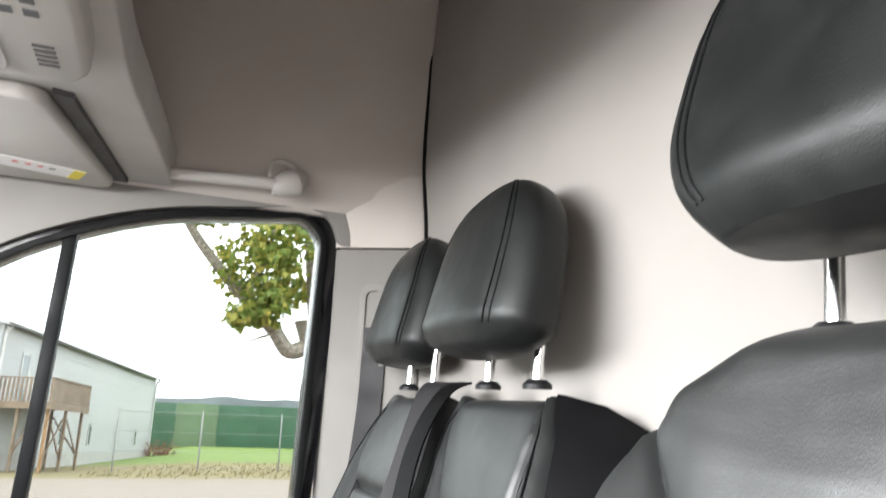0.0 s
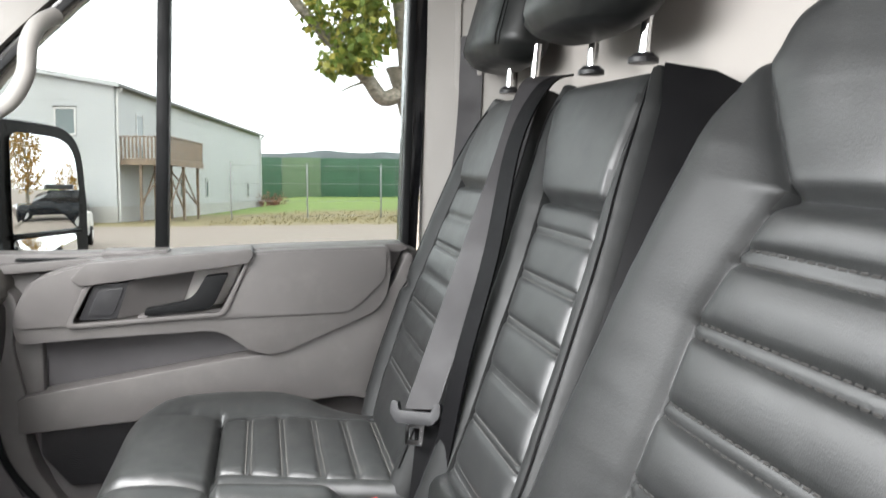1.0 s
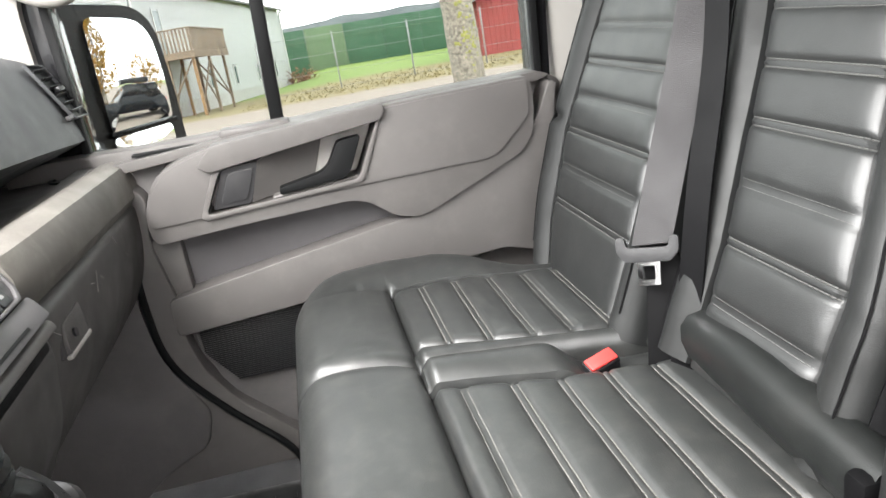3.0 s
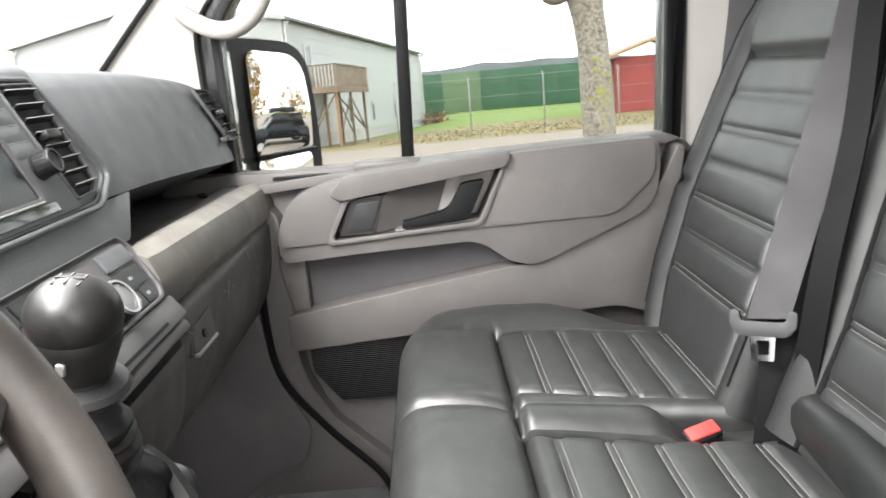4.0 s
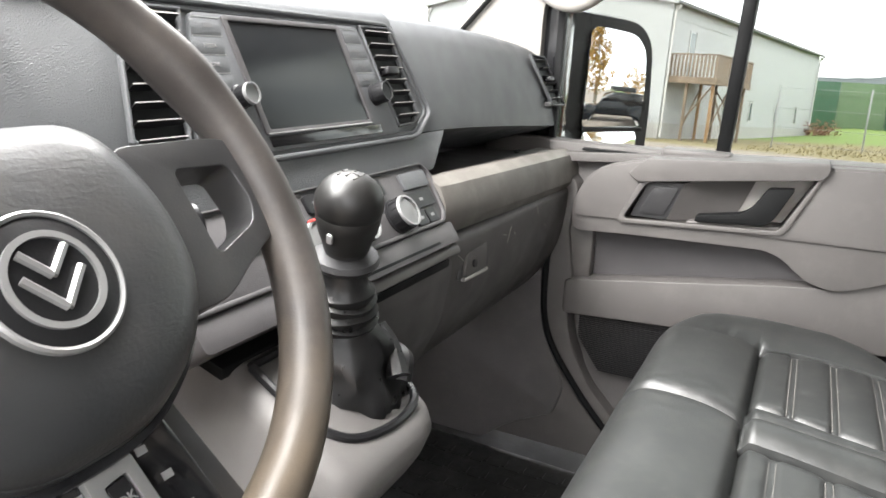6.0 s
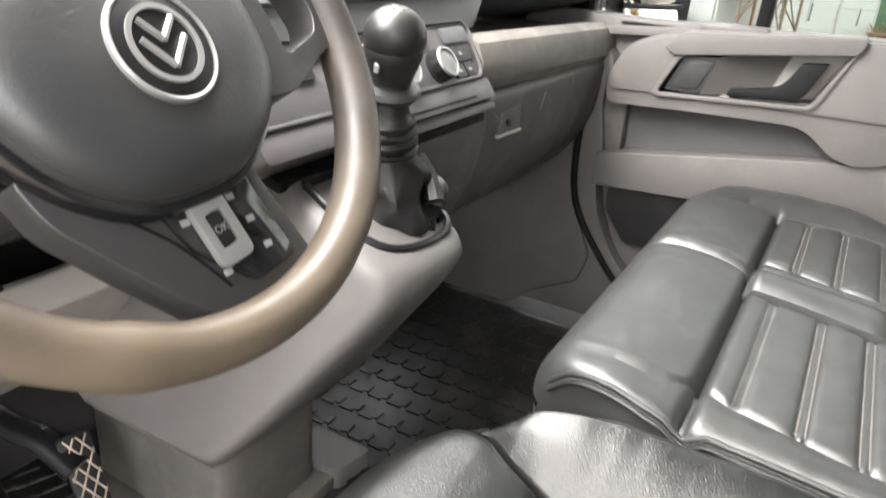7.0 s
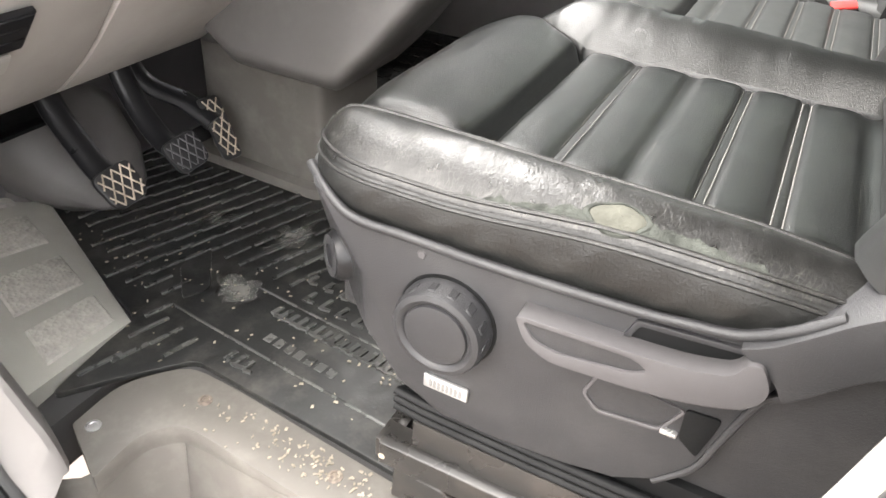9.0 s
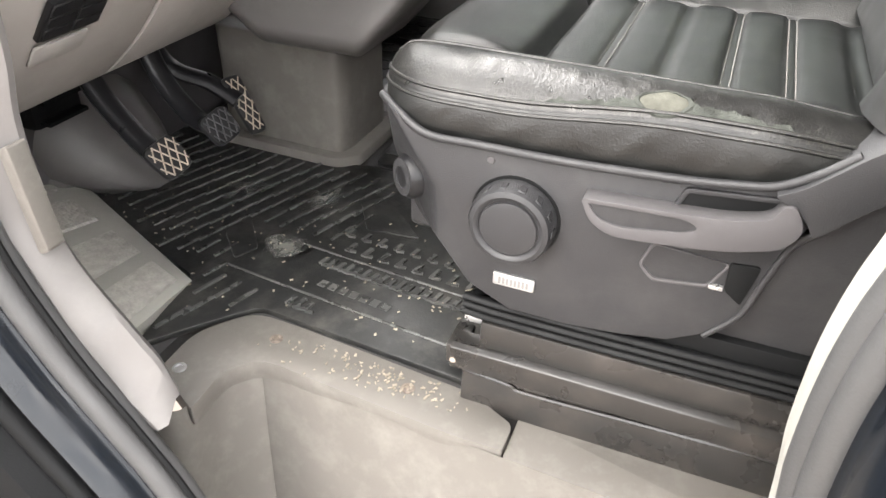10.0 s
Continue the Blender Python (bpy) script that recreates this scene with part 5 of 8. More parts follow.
def slat_vent(outline, parent, n, z0, z1, ys, tab=None, edge=SILVER):
    """A dark air vent with a row of thin slats."""
    vn = part("air_vent", on_face(outline, 0.0028, 0.0052, 0.0008), RUBBER, parent, "black air vent")
    part("vent_rim", on_face([(y + (0.004 if y > (ys(z)[0] + ys(z)[1]) / 2 else -0.004), z + (0.003 if z > 1.66 else -0.003)) for y, z in outline], 0.003, 0.010, 0.002, 0.0, [outline]), DASH, parent)
    for i in range(n):
        z = z1 + (z0 - z1) * (i + 0.5) / n
        a, b = ys(z)
        m = FM @ Matrix.Translation(((a + b) / 2, (z - 1.65) * KZ, 0.007)) @ pose(0, 0, 0, -24, 0, 0)
        sl = part("slat", box(-(b - a) / 2 + 0.002, (b - a) / 2 - 0.002, -0.0008, 0.0008, -0.008, 0.006, 0.0004, 1, m), SATINBLACK, vn)
        part("slat_edge", box(-(b - a) / 2 + 0.002, (b - a) / 2 - 0.002, -0.0007, 0.0007, 0.0058, 0.0066, 0, 1, m), edge, sl)
    if tab:
        m = FM @ Matrix.Translation((tab[0], (tab[1] - 1.65) * KZ, 0.012))
        part("vent_tab", box(-0.014, 0.014, -0.005, 0.005, -0.006, 0.008, 0.003, 2, m), SATINBLACK, vn)
    return vn
slat_vent(VR, dash, 8, 1.716, 1.600, lambda z: (1.136 + (1.716 - z) * 0.29, 1.200 + (1.716 - z) * 0.21), (1.172, 1.663), TRIM)
slat_vent(VL, dash, 8, 1.716, 1.600, lambda z: (0.774 - (1.716 - z) * 0.21, 0.838 - (1.716 - z) * 0.29), (0.802, 1.663), TRIM)
# infotainment unit
unit = part("infotainment_unit", on_face([(0.852, 1.716), (1.126, 1.716), (1.166, 1.588), (0.812, 1.588)], 0.002, 0.0085, 0.002, 0.006), DASH, dash, "dark screen unit with side buttons")
part("screen", on_face([(0.895, 1.711), (1.078, 1.711), (1.100, 1.607), (0.914, 1.607)], 0.0075, 0.0092, 0.0005, 0.003), SCREEN, unit, "switched-off glossy screen")
part("screen_bezel", on_face([(0.889, 1.7145), (1.084, 1.7145), (1.107, 1.6035), (0.908, 1.6035)], 0.008, 0.0108, 0.001, 0.004, [[(0.896, 1.710), (1.077, 1.710), (1.099, 1.608), (0.915, 1.608)]]), TRIM_DARK, unit)
part("chrome_strip", on_face([(0.912, 1.6050), (1.102, 1.6050), (1.103, 1.6030), (0.912, 1.6030)], 0.008, 0.0115, 0.0006), DULLSILVER, unit)
part("disc_slot", on_face([(0.912, 1.6015), (1.122, 1.6015), (1.124, 1.5915), (0.914, 1.5915)], 0.007, 0.0095, 0.0006), GLOSSBLACK, unit)
for k in range(4):
    zt = 1.711 - k * 0.0165
    for side, word in ((1, None), (-1, ("", "MEDIA", "PHONE", "VOICE")[k])):
        if side > 0:
            a, b = 1.089 + (1.72 - zt) * 0.14, 1.121 + (1.72 - zt) * 0.28
        else:
            a, b = 0.851 - (1.72 - zt) * 0.28, 0.889 - (1.72 - zt) * 0.06
        bt = part("button", on_face([(a, zt), (b, zt), (b + 0.004 * side, zt - 0.0148), (a + 0.002 * side, zt - 0.0148)], 0.0080, 0.0089, 0.0004, 0.002), DASH, unit)
        part("button_edge", on_face([(a + 0.003, zt + 0.0010), (b - 0.003, zt + 0.0010), (b - 0.003, zt + 0.0003), (a + 0.003, zt + 0.0003)], 0.0080, 0.0092), DULLSILVER, unit)
        cy = (a + b) / 2
        if word:
            writing("lettering", word, 0.0058, FM @ Matrix.Translation((cy, (zt - 0.008 - 1.65) * KZ, 0.0092)), PRINT, bt)
        else:
            part("print_bar", on_face([(cy - 0.005, zt - 0.0055), (cy + 0.005, zt - 0.0055), (cy + 0.005, zt - 0.0085), (cy - 0.005, zt - 0.0085)], 0.0086, 0.0092), PRINT_DARK, bt)
def dial(y, z, r, h, parent, mtx, ringmat=CHROME, body=SATINBLACK, name="knob", grip=18):
    """A turning knob with a grooved rim and a bright ring."""
    prof = [(0.0005, 0.0), (r * 1.12, 0.0), (r * 1.12, 0.002), (r, 0.003), (r, h * 0.85), (r * 0.93, h), (r * 0.86, h), (r * 0.82, h - 0.0012), (0.0005, h - 0.0012)]
    bm = lathe(prof, 36)
    bm.transform(mtx)
    kb = part(name, bm, body, parent)
    part("ring", lathe([(r * 0.84, h - 0.001), (r * 0.84, h + 0.0008), (r * 0.97, h + 0.0008), (r * 1.02, h - 0.002), (r * 1.0, h - 0.003), (r * 0.84, h - 0.001)], 36, mtx), ringmat, kb)
    for i in range(grip):
        a = 2 * math.pi * i / grip
        part("grip_rib", box(r * 0.98, r * 1.03, -0.0009, 0.0009, 0.004, h * 0.8, m=mtx @ pose(0, 0, 0, 0, 0, math.degrees(a))), body, kb)
    return kb
dial(0, 0, 0.0125, 0.019, unit, FM @ Matrix.Translation((1.128, (1.636 - 1.65) * KZ, 0.0085)), SATINBLACK)
dial(0, 0, 0.0108, 0.017, unit, FM @ Matrix.Translation((0.886, (1.640 - 1.65) * KZ, 0.0085)), DULLSILVER)
# right-hand vent near the door
RV = [(1.738, 1.694), (1.812, 1.690), (1.872, 1.598), (1.80, 1.600)]
slat_vent(RV, dash, 6, 1.690, 1.602, lambda z: (1.738 + (1.694 - z) * 0.66, 1.808 + (1.690 - z) * 0.68), (1.80, 1.648), SATINBLACK)
part("vent_wheel", on_face([(1.762, 1.606), (1.79, 1.606), (1.79, 1.598), (1.764, 1.598)], 0.003, 0.009, 0.002), TRIM_DARK, dash)

# lower centre: dark band, climate panel, drawer slot
part("centre_band", on_face([(0.66, 1.580), (1.300, 1.584), (1.238, 1.536), (0.66, 1.536)], -0.06, 0.004, 0.005, 0.006), DASH, dash)
CU = Vector((0.062, 0, -0.09)).normalized()   # down the slanting climate panel
CN = Vector((0.09, 0, 0.062)).normalized()
CM = Matrix((Vector((0, 1, 0)), -CU, CN)).transposed().to_4x4()
CM.translation = Vector((-0.258, 0, 1.545))
def on_climate(y0, y1, d0, d1, a, b, w=0.001, r=0.0):
    o = [(y0, -d0), (y1, -d0), (y1, -d1), (y0, -d1)]
    return plate(rounded(o, r) if r else o, [], 'z', a, b, w, 2, CM)
clim = part("climate_panel", on_climate(0.735, 1.200, 0.0, 0.080, -0.03, 0.0, 0.004, 0.01), TRIM_DARK, dash, "charcoal heater control panel")
part("panel_rim", plate(rounded([(0.735, 0.004), (1.200, 0.004), (1.212, -0.012), (1.200, -0.070), (1.186, -0.083), (0.735, -0.083)], 0.006), [rounded([(0.737, 0.001), (1.197, 0.001), (1.207, -0.012), (1.195, -0.067), (1.183, -0.078), (0.737, -0.078)], 0.005)], 'z', -0.01, 0.004, 0.0018, 2, CM), TRIM_DARK, dash)
part("lower_facia", on_climate(0.735, 1.203, 0.084, 0.113, -0.05, 0.001, 0.004, 0.008), TRIM_DARK, dash)
part("facia_slot", on_climate(0.96, 1.15, 0.104, 0.1075, 0.0, 0.0016, 0.0003), RUBBER, dash)
for i, (y0, y1, d0, d1) in enumerate([(1.130, 1.195, 0.006, 0.028), (1.121, 1.187, 0.033, 0.055), (1.122, 1.147, 0.058, 0.077), (1.150, 1.174, 0.058, 0.077), (0.935, 0.965, 0.004, 0.024), (0.968, 1.0, 0.004, 0.024), (1.005, 1.04, 0.006, 0.026), (1.05, 1.085, 0.006, 0.026), (0.815, 0.85, 0.024, 0.042)]):
    b = part("button", on_climate(y0, y1, d0, d1, 0.0, 0.004, 0.0012, 0.003), SATINBLACK if i else DASH, clim)
    if i:
        ym, dm = (y0 + y1) / 2, (d0 + d1) / 2
        part("print_bar", on_climate(ym - 0.004, ym + 0.004, dm - 0.002, dm + 0.002, 0.0038, 0.0043, 0), PRINT, b)
hz = part("hazard_button", on_climate(0.838, 0.874, 0.001, 0.020, 0.0, 0.005, 0.0015, 0.003), SATINBLACK, clim)
part("red_mark", plate([(0.843, -0.017), (0.869, -0.017), (0.856, -0.004)], [], 'z', 0.0046, 0.0056, 0, 1, CM), RED, hz, "red warning triangle")
for y, d in ((1.088, 0.056), (0.998, 0.054), (0.915, 0.054)):
    kb = dial(0, 0, 0.0205, 0.020, clim, CM @ Matrix.Translation((y, -d, 0.0)), DULLSILVER, SATINBLACK, "knob", 14)
    for i in range(9):
        a = -2.2 + i * 0.55
        part("scale_mark", box(-0.0009, 0.0009, 0.0135, 0.0155, 0.0188, 0.0194, m=CM @ Matrix.Translation((y, -d, 0)) @ pose(0, 0, 0, 0, 0, math.degrees(a))), PRINT, kb)
part("red_mark", on_climate(0.905, 0.925, 0.034, 0.0365, 0.018, 0.0212, 0.0004), RED, clim)
# pale lip of the passenger tray and the tray itself
lipsec = [(-0.275, 1.508), (-0.262, 1.528), (-0.240, 1.531), (-0.221, 1.521), (-0.210, 1.495), (-0.209, 1.470), (-0.222, 1.452), (-0.30, 1.45), (-0.30, 1.50)]
rings = []
for y, dx, dz, k in ((1.196, -0.03, 0.0, 0.6), (1.205, -0.006, 0.0, 0.95), (1.23, 0.0, 0.0, 1), (1.5, 0.003, -0.006, 1), (1.75, 0.002, -0.013, 1), (1.86, 0.0, -0.017, 1), (1.90, -0.004, -0.02, 0.95)):
    rings.append([(-0.255 + (x + 0.255) * k + dx, y, 1.49 + (z - 1.49) * k + dz) for x, z in lipsec])
part("tray_lip", loft(rings), SILLGREY, dash, "pale grey scuffed tray edge", 38)
part("tray_floor", prism([(-0.46, 1.500), (-0.46, 1.478), (-0.27, 1.465), (-0.27, 1.512), (-0.30, 1.512), (-0.315, 1.500)], 'y', 1.20, 1.90, 0.002), TRIM, dash)
part("tray_back", prism([(-0.52, 1.44), (-0.52, 1.62), (-0.462, 1.60), (-0.45, 1.46)], 'y', 1.19, 1.90, 0.004), TRIM_DARK, dash)
part("tray_rib", prism([(-0.46, 1.55), (-0.455, 1.55), (-0.262, 1.522), (-0.262, 1.490), (-0.46, 1.49)], 'y', 1.845, 1.853, 0.001), TRIM_DARK, dash)
part("cup_ring", lathe([(0.030, 0), (0.037, 0), (0.037, 0.012), (0.030, 0.012), (0.030, 0)], 28, Matrix.Translation((-0.31, 1.79, 1.492))), SATINBLACK, dash)
part("tray_end", prism([(-0.52, 1.40), (-0.52, 1.60), (-0.30, 1.545), (-0.255, 1.515), (-0.255, 1.40)], 'y', 1.885, 1.915, 0.006), TRIM_DARK, dash)
# glovebox lid with its handle
gl = rounded([(-0.225, 1.448), (-0.212, 1.440), (-0.213, 1.395), (-0.222, 1.335), (-0.248, 1.275), (-0.30, 1.215), (-0.38, 1.172), (-0.50, 1.155), (-0.50, 1.448)], [0.004, 0.008, 0.03, 0.04, 0.05, 0.05, 0.05, 0.01, 0.01])
lid = part("glovebox_lid", prism(gl, 'y', 1.205, 1.868, 0.006), TRIM_LOWER, dash, "grey scratched glovebox lid")
HM = aim((-0.2145, 1.30, 1.400), (1, 0, 0.12), (0, 1, 0))
part("handle_recess", plate(rounded([(-0.058, -0.020), (0.048, -0.022), (0.060, 0.024), (-0.040, 0.016)], 0.006), [], 'z', -0.006, 0.0012, 0.001, 1, HM), TRIM_DARK, lid)
part("handle_flap", plate(rounded([(-0.046, -0.020), (0.030, -0.022), (0.040, 0.018), (-0.032, 0.013)], 0.006), [], 'z', 0.0008, 0.006, 0.003, 2, HM), TRIM_LOWER, lid)
part("handle_edge", plate([(-0.05, -0.023), (0.034, -0.025), (0.034, -0.020), (-0.05, -0.018)], [], 'z', 0.001, 0.008, 0.001, 1, HM), TRIM_PALE, lid)
part("key_lock", lathe([(0.0004, 0), (0.006, 0), (0.006, 0.003), (0.0004, 0.003)], 16, HM @ Matrix.Translation((-0.012, -0.004, 0.006))), SATINBLACK, lid)
rs = random.Random(7)
scr = []
for i in range(46):
    y, z = 1.24 + rs.random() * 0.42, 1.27 + rs.random() * 0.15
    x = -0.2130 if z > 1.40 else -0.2130 - ((1.405 - z) / 0.105) ** 1.6 * 0.034
    a, l = rs.uniform(-1.2, -0.2) if rs.random() < 0.7 else rs.uniform(0, 3), rs.uniform(0.008, 0.04)
    scr.append(tube([(x + 0.0004, y, z), (x + 0.0004 + 0.15 * l * math.sin(a), y + l * math.cos(a), z + l * math.sin(a))], 0.0004, 4, 1))
sc = part("scratches", join(*scr), TRIM_PALE, lid, "pale scratches")
sc["kind"] = "stuff"
part("lower_drawer", prism(rounded([(-0.24, 1.45), (-0.208, 1.442), (-0.20, 1.41), (-0.215, 1.33), (-0.25, 1.26), (-0.32, 1.20), (-0.50, 1.18), (-0.50, 1.45)], 0.02), 'y', 0.965, 1.203, 0.006), TRIM_LOWER, dash)
part("drawer_slot", box(-0.25, -0.1985, 1.0, 1.185, 1.418, 1.430, 0.003), RUBBER, dash)
part("drawer_ledge", prism(rounded([(-0.22, 1.45), (-0.196, 1.444), (-0.192, 1.434), (-0.22, 1.430)], 0.004), 'y', 0.97, 1.205, 0.003), TRIM, dash)
# kick panel below the glovebox, in front of the passenger's feet
part("toe_board", prism(rounded([(-0.98, 0.84), (-0.98, 1.3), (-0.80, 1.25), (-0.78, 1.15), (-0.76, 0.95), (-0.74, 0.84)], 0.04), 'y', 0.962, 1.86, 0.01), KICK, dash)
part("kick_panel", prism(rounded([(-0.80, 0.846), (-0.80, 1.22), (-0.50, 1.44), (-0.252, 1.44), (-0.252, 1.24), (-0.235, 1.13), (-0.18, 1.02), (-0.20, 0.95), (-0.30, 0.90), (-0.36, 0.846)], 0.02), 'y', 1.745, 1.80, 0.006), KICK, dash)
part("post_gasket", tube([(-0.235, 1.748, 1.44), (-0.243, 1.746, 1.25), (-0.225, 1.744, 1.13), (-0.15, 1.742, 1.02), (-0.06, 1.74, 0.92), (-0.03, 1.74, 0.86)], 0.007, 8), RUBBER, dash)

# instrument hood and driver knee panel
part("instrument_hood", prism(rounded([(-0.62, 1.74), (-0.40, 1.80), (-0.33, 1.79), (-0.32, 1.765), (-0.40, 1.74)], 0.02), 'y', 0.28, 0.70, 0.012), DASH, dash)
kn = rounded([(-0.60, 1.50), (-0.30, 1.50), (-0.285, 1.46), (-0.31, 1.395), (-0.36, 1.30), (-0.44, 1.20), (-0.515, 1.135), (-0.545, 1.118), (-0.58, 1.13), (-0.70, 1.30)], [0.02, 0.02, 0.02, 0.02, 0.06, 0.08, 0.05, 0.02, 0.02, 0.02])
knee = part("knee_panel", prism(kn, 'y', 0.16, 0.440, 0.010, 3), KNEE, dash)
kn2 = rounded([(-0.60, 1.325), (-0.350, 1.325), (-0.338, 1.335), (-0.330, 1.330), (-0.345, 1.312), (-0.36, 1.295), (-0.44, 1.20), (-0.515, 1.135), (-0.545, 1.118), (-0.58, 1.13), (-0.70, 1.30)], [0.01, 0.004, 0.004, 0.004, 0.02, 0.03, 0.08, 0.05, 0.02, 0.02, 0.02])
part("knee_panel_inner", prism(kn2, 'y', 0.4405, 0.72, 0.006, 3), KNEE, dash)
part("knee_lip", prism(rounded([(-0.36, 1.325), (-0.348, 1.352), (-0.338, 1.352), (-0.322, 1.325), (-0.335, 1.315)], 0.004), 'y', 0.478, 0.70, 0.004), KNEE, dash)
# Solid black block gives the slot its dark, shaded inside.
part("slot_shade", prism([(-0.46, 1.30), (-0.40, 1.30), (-0.40, 1.40), (-0.46, 1.40)], 'y', 0.4405, 0.72), RUBBER, dash, "black block in place of the shade inside the slot")
part("column_surround", prism(rounded([(-0.60, 1.385), (-0.375, 1.372), (-0.345, 1.40), (-0.325, 1.50), (-0.60, 1.52)], 0.015), 'y', 0.4405, 0.72, 0.008, 3), TRIM_DARK, dash)
part("column_cover", prism(rounded([(-0.34, 1.57), (-0.20, 1.56), (-0.17, 1.51), (-0.24, 1.45), (-0.34, 1.40)], 0.02), 'y', 0.44, 0.61, 0.018, 3), TRIM_DARK, dash)
# centre console carrying the gear lever
cs = rounded([(-0.36, 1.46), (-0.235, 1.428), (-0.13, 1.378), (-0.080, 1.360), (-0.070, 1.340), (-0.086, 1.312), (-0.122, 1.262), (-0.186, 1.172), (-0.255, 1.100), (-0.30, 1.082), (-0.42, 1.082), (-0.56, 1.20), (-0.50, 1.46)], [0.01, 0.03, 0.03, 0.012, 0.02, 0.03, 0.06, 0.06, 0.02, 0.02, 0.02, 0.02, 0.02])
rings = []
for y, k, zb in ((0.672, 0.90, 1.150), (0.678, 0.95, 1.135), (0.690, 0.98, 1.120), (0.715, 1.0, 1.105), (0.75, 1.0, 1.098), (0.80, 1.0, 1.095), (0.88, 1.0, 1.095), (0.92, 0.95, 1.095), (0.945, 0.88, 1.10), (0.962, 0.76, 1.11)):
    rings.append([(-0.3 + (x + 0.3) * k - 0.10 * max(0, zb - z) * (1 if x > -0.3 else 0), y + max(0, z - 1.16) * 0.42 * max(0, 1 - (y - 0.672) / 0.2), max(1.28 + (z - 1.28) * k, zb)) for x, z in cs])
console = part("centre_console", loft(rings), TRIM, dash, "grey console with worn stains below the gear lever", 62)
# No hollow is cut: a black plate stands for the pocket's shade.
part("console_pocket_shade", prism(rounded([(-0.290, 1.4445), (-0.215, 1.4215), (-0.217, 1.410), (-0.292, 1.433)], 0.002), 'y', 0.775, 0.885, 0.002), RUBBER, console, "black plate painted as the shade of an open pocket")
part("gaiter_rim", tube([(-0.205, 0.800, 1.4165), (-0.14, 0.795, 1.385), (-0.105, 0.812, 1.370), (-0.092, 0.865, 1.366), (-0.104, 0.918, 1.368), (-0.15, 0.940, 1.384), (-0.205, 0.940, 1.412), (-0.206, 0.800, 1.4168)], 0.0045, 8, 5), SATINBLACK, console)
foot = part("console_foot", prism(rounded([(-0.62, 0.80), (-0.345, 0.79), (-0.335, 0.82), (-0.335, 0.965), (-0.345, 0.985), (-0.62, 0.985)], 0.025), 'z', 0.85, 1.088, 0.006, 2), SILLGREY, dash)
part("foot_skirt", prism(rounded([(-0.64, 0.775), (-0.34, 0.765), (-0.305, 0.80), (-0.305, 1.0), (-0.64, 1.01)], 0.02), 'z', 0.845, 0.872, 0.008, 2), SILLGREY, dash)
part("foot_step", prism(rounded([(-0.40, 0.98), (-0.30, 0.985), (-0.285, 1.06), (-0.40, 1.06)], 0.015), 'z', 0.845, 0.885, 0.012, 2), TRIM, dash)
# gear lever
BOOT = material("creased_boot_leather", (0.010, 0.010, 0.0105), 0.36, spec=0.4, grain=0.2, scale=500, vary=0.3, vscale=25)
gear = thing("gear_lever", (-0.13, 0.86, 1.40), "black gear lever with leather boot and shift pattern on the knob", "gear lever")
GX = aim((-0.158, 0.870, 1.448), (0.16, -0.16, 1.0), (1, 0, 0))
kp = [(0.0005, 0.1485)] + [(0.0302 * math.sin(a), 0.1215 + 0.027 * math.cos(a)) for a in [0.2, 0.4, 0.6, 0.8, 1.0, 1.2, 1.4, 1.57, 1.75]] + [(0.0290, 0.113), (0.0282, 0.1115), (0.0288, 0.110), (0.0280, 0.103), (0.0255, 0.094), (0.0225, 0.086), (0.0205, 0.078), (0.0005, 0.078)]
kb = part("knob", lathe([(r, h) for r, h in kp[::-1]], 40, GX), KNOBLEATHER, gear, "dull black leather shift knob")
for i in range(3):
    part("print_bar", box(-0.009 + i * 0.008, -0.0075 + i * 0.008, -0.008, 0.008, 0.1472 - abs(i - 1) * 0.0012, 0.14865 - abs(i - 1) * 0.0012, m=GX), BLACKTHREAD, kb)
part("print_bar", box(-0.009, 0.0085, -0.0007, 0.0007, 0.1472, 0.14865, m=GX), BLACKTHREAD, kb)
part("badge_bar", box(-0.003, 0.003, -0.0288, -0.0258, 0.092, 0.101, 0.001, 1, GX), SILVER, kb)
part("collar", lathe([(0.014, 0.058), (0.026, 0.060), (0.031, 0.066), (0.029, 0.071), (0.019, 0.074), (0.019, 0.081), (0.0005, 0.081), (0.0005, 0.058)], 32, GX), SEATBASE, gear)
part("shaft", lathe([(0.0005, -0.06), (0.018, -0.06), (0.018, 0.06), (0.0005, 0.06)], 20, GX), SATINBLACK, gear)
part("boot", loft([[GX @ Vector((0.010 * max(0, -h / 0.062) + (w + (0.0045 * math.sin(5 * a + h * 40) + 0.003 * math.sin(9 * a - h * 90)) * min(1, max(0, -h / 0.03)) + 0.0008 * math.sin(3 * a + i)) * math.cos(a), (w + (0.0045 * math.sin(5 * a + h * 40) + 0.003 * math.sin(9 * a - h * 90)) * min(1, max(0, -h / 0.03))) * math.sin(a), h + 0.0012 * math.sin(2 * a + i))) for a in [2 * math.pi * k / 32 for k in range(48)]] for i, (w, h) in enumerate([(0.057, -0.100), (0.056, -0.080), (0.054, -0.062), (0.052, -0.052), (0.049, -0.042), (0.046, -0.032), (0.046, -0.022), (0.041, -0.013), (0.034, -0.005), (0.030, 0.0), (0.0335, 0.004), (0.0345, 0.007), (0.030, 0.010), (0.0325, 0.014), (0.0330, 0.017), (0.0285, 0.020), (0.031, 0.024), (0.0315, 0.027), (0.027, 0.030), (0.0285, 0.034), (0.0285, 0.037), (0.0235, 0.041), (0.021, 0.050), (0.0195, 0.060)])]), BOOT, gear, "creased black leather boot")
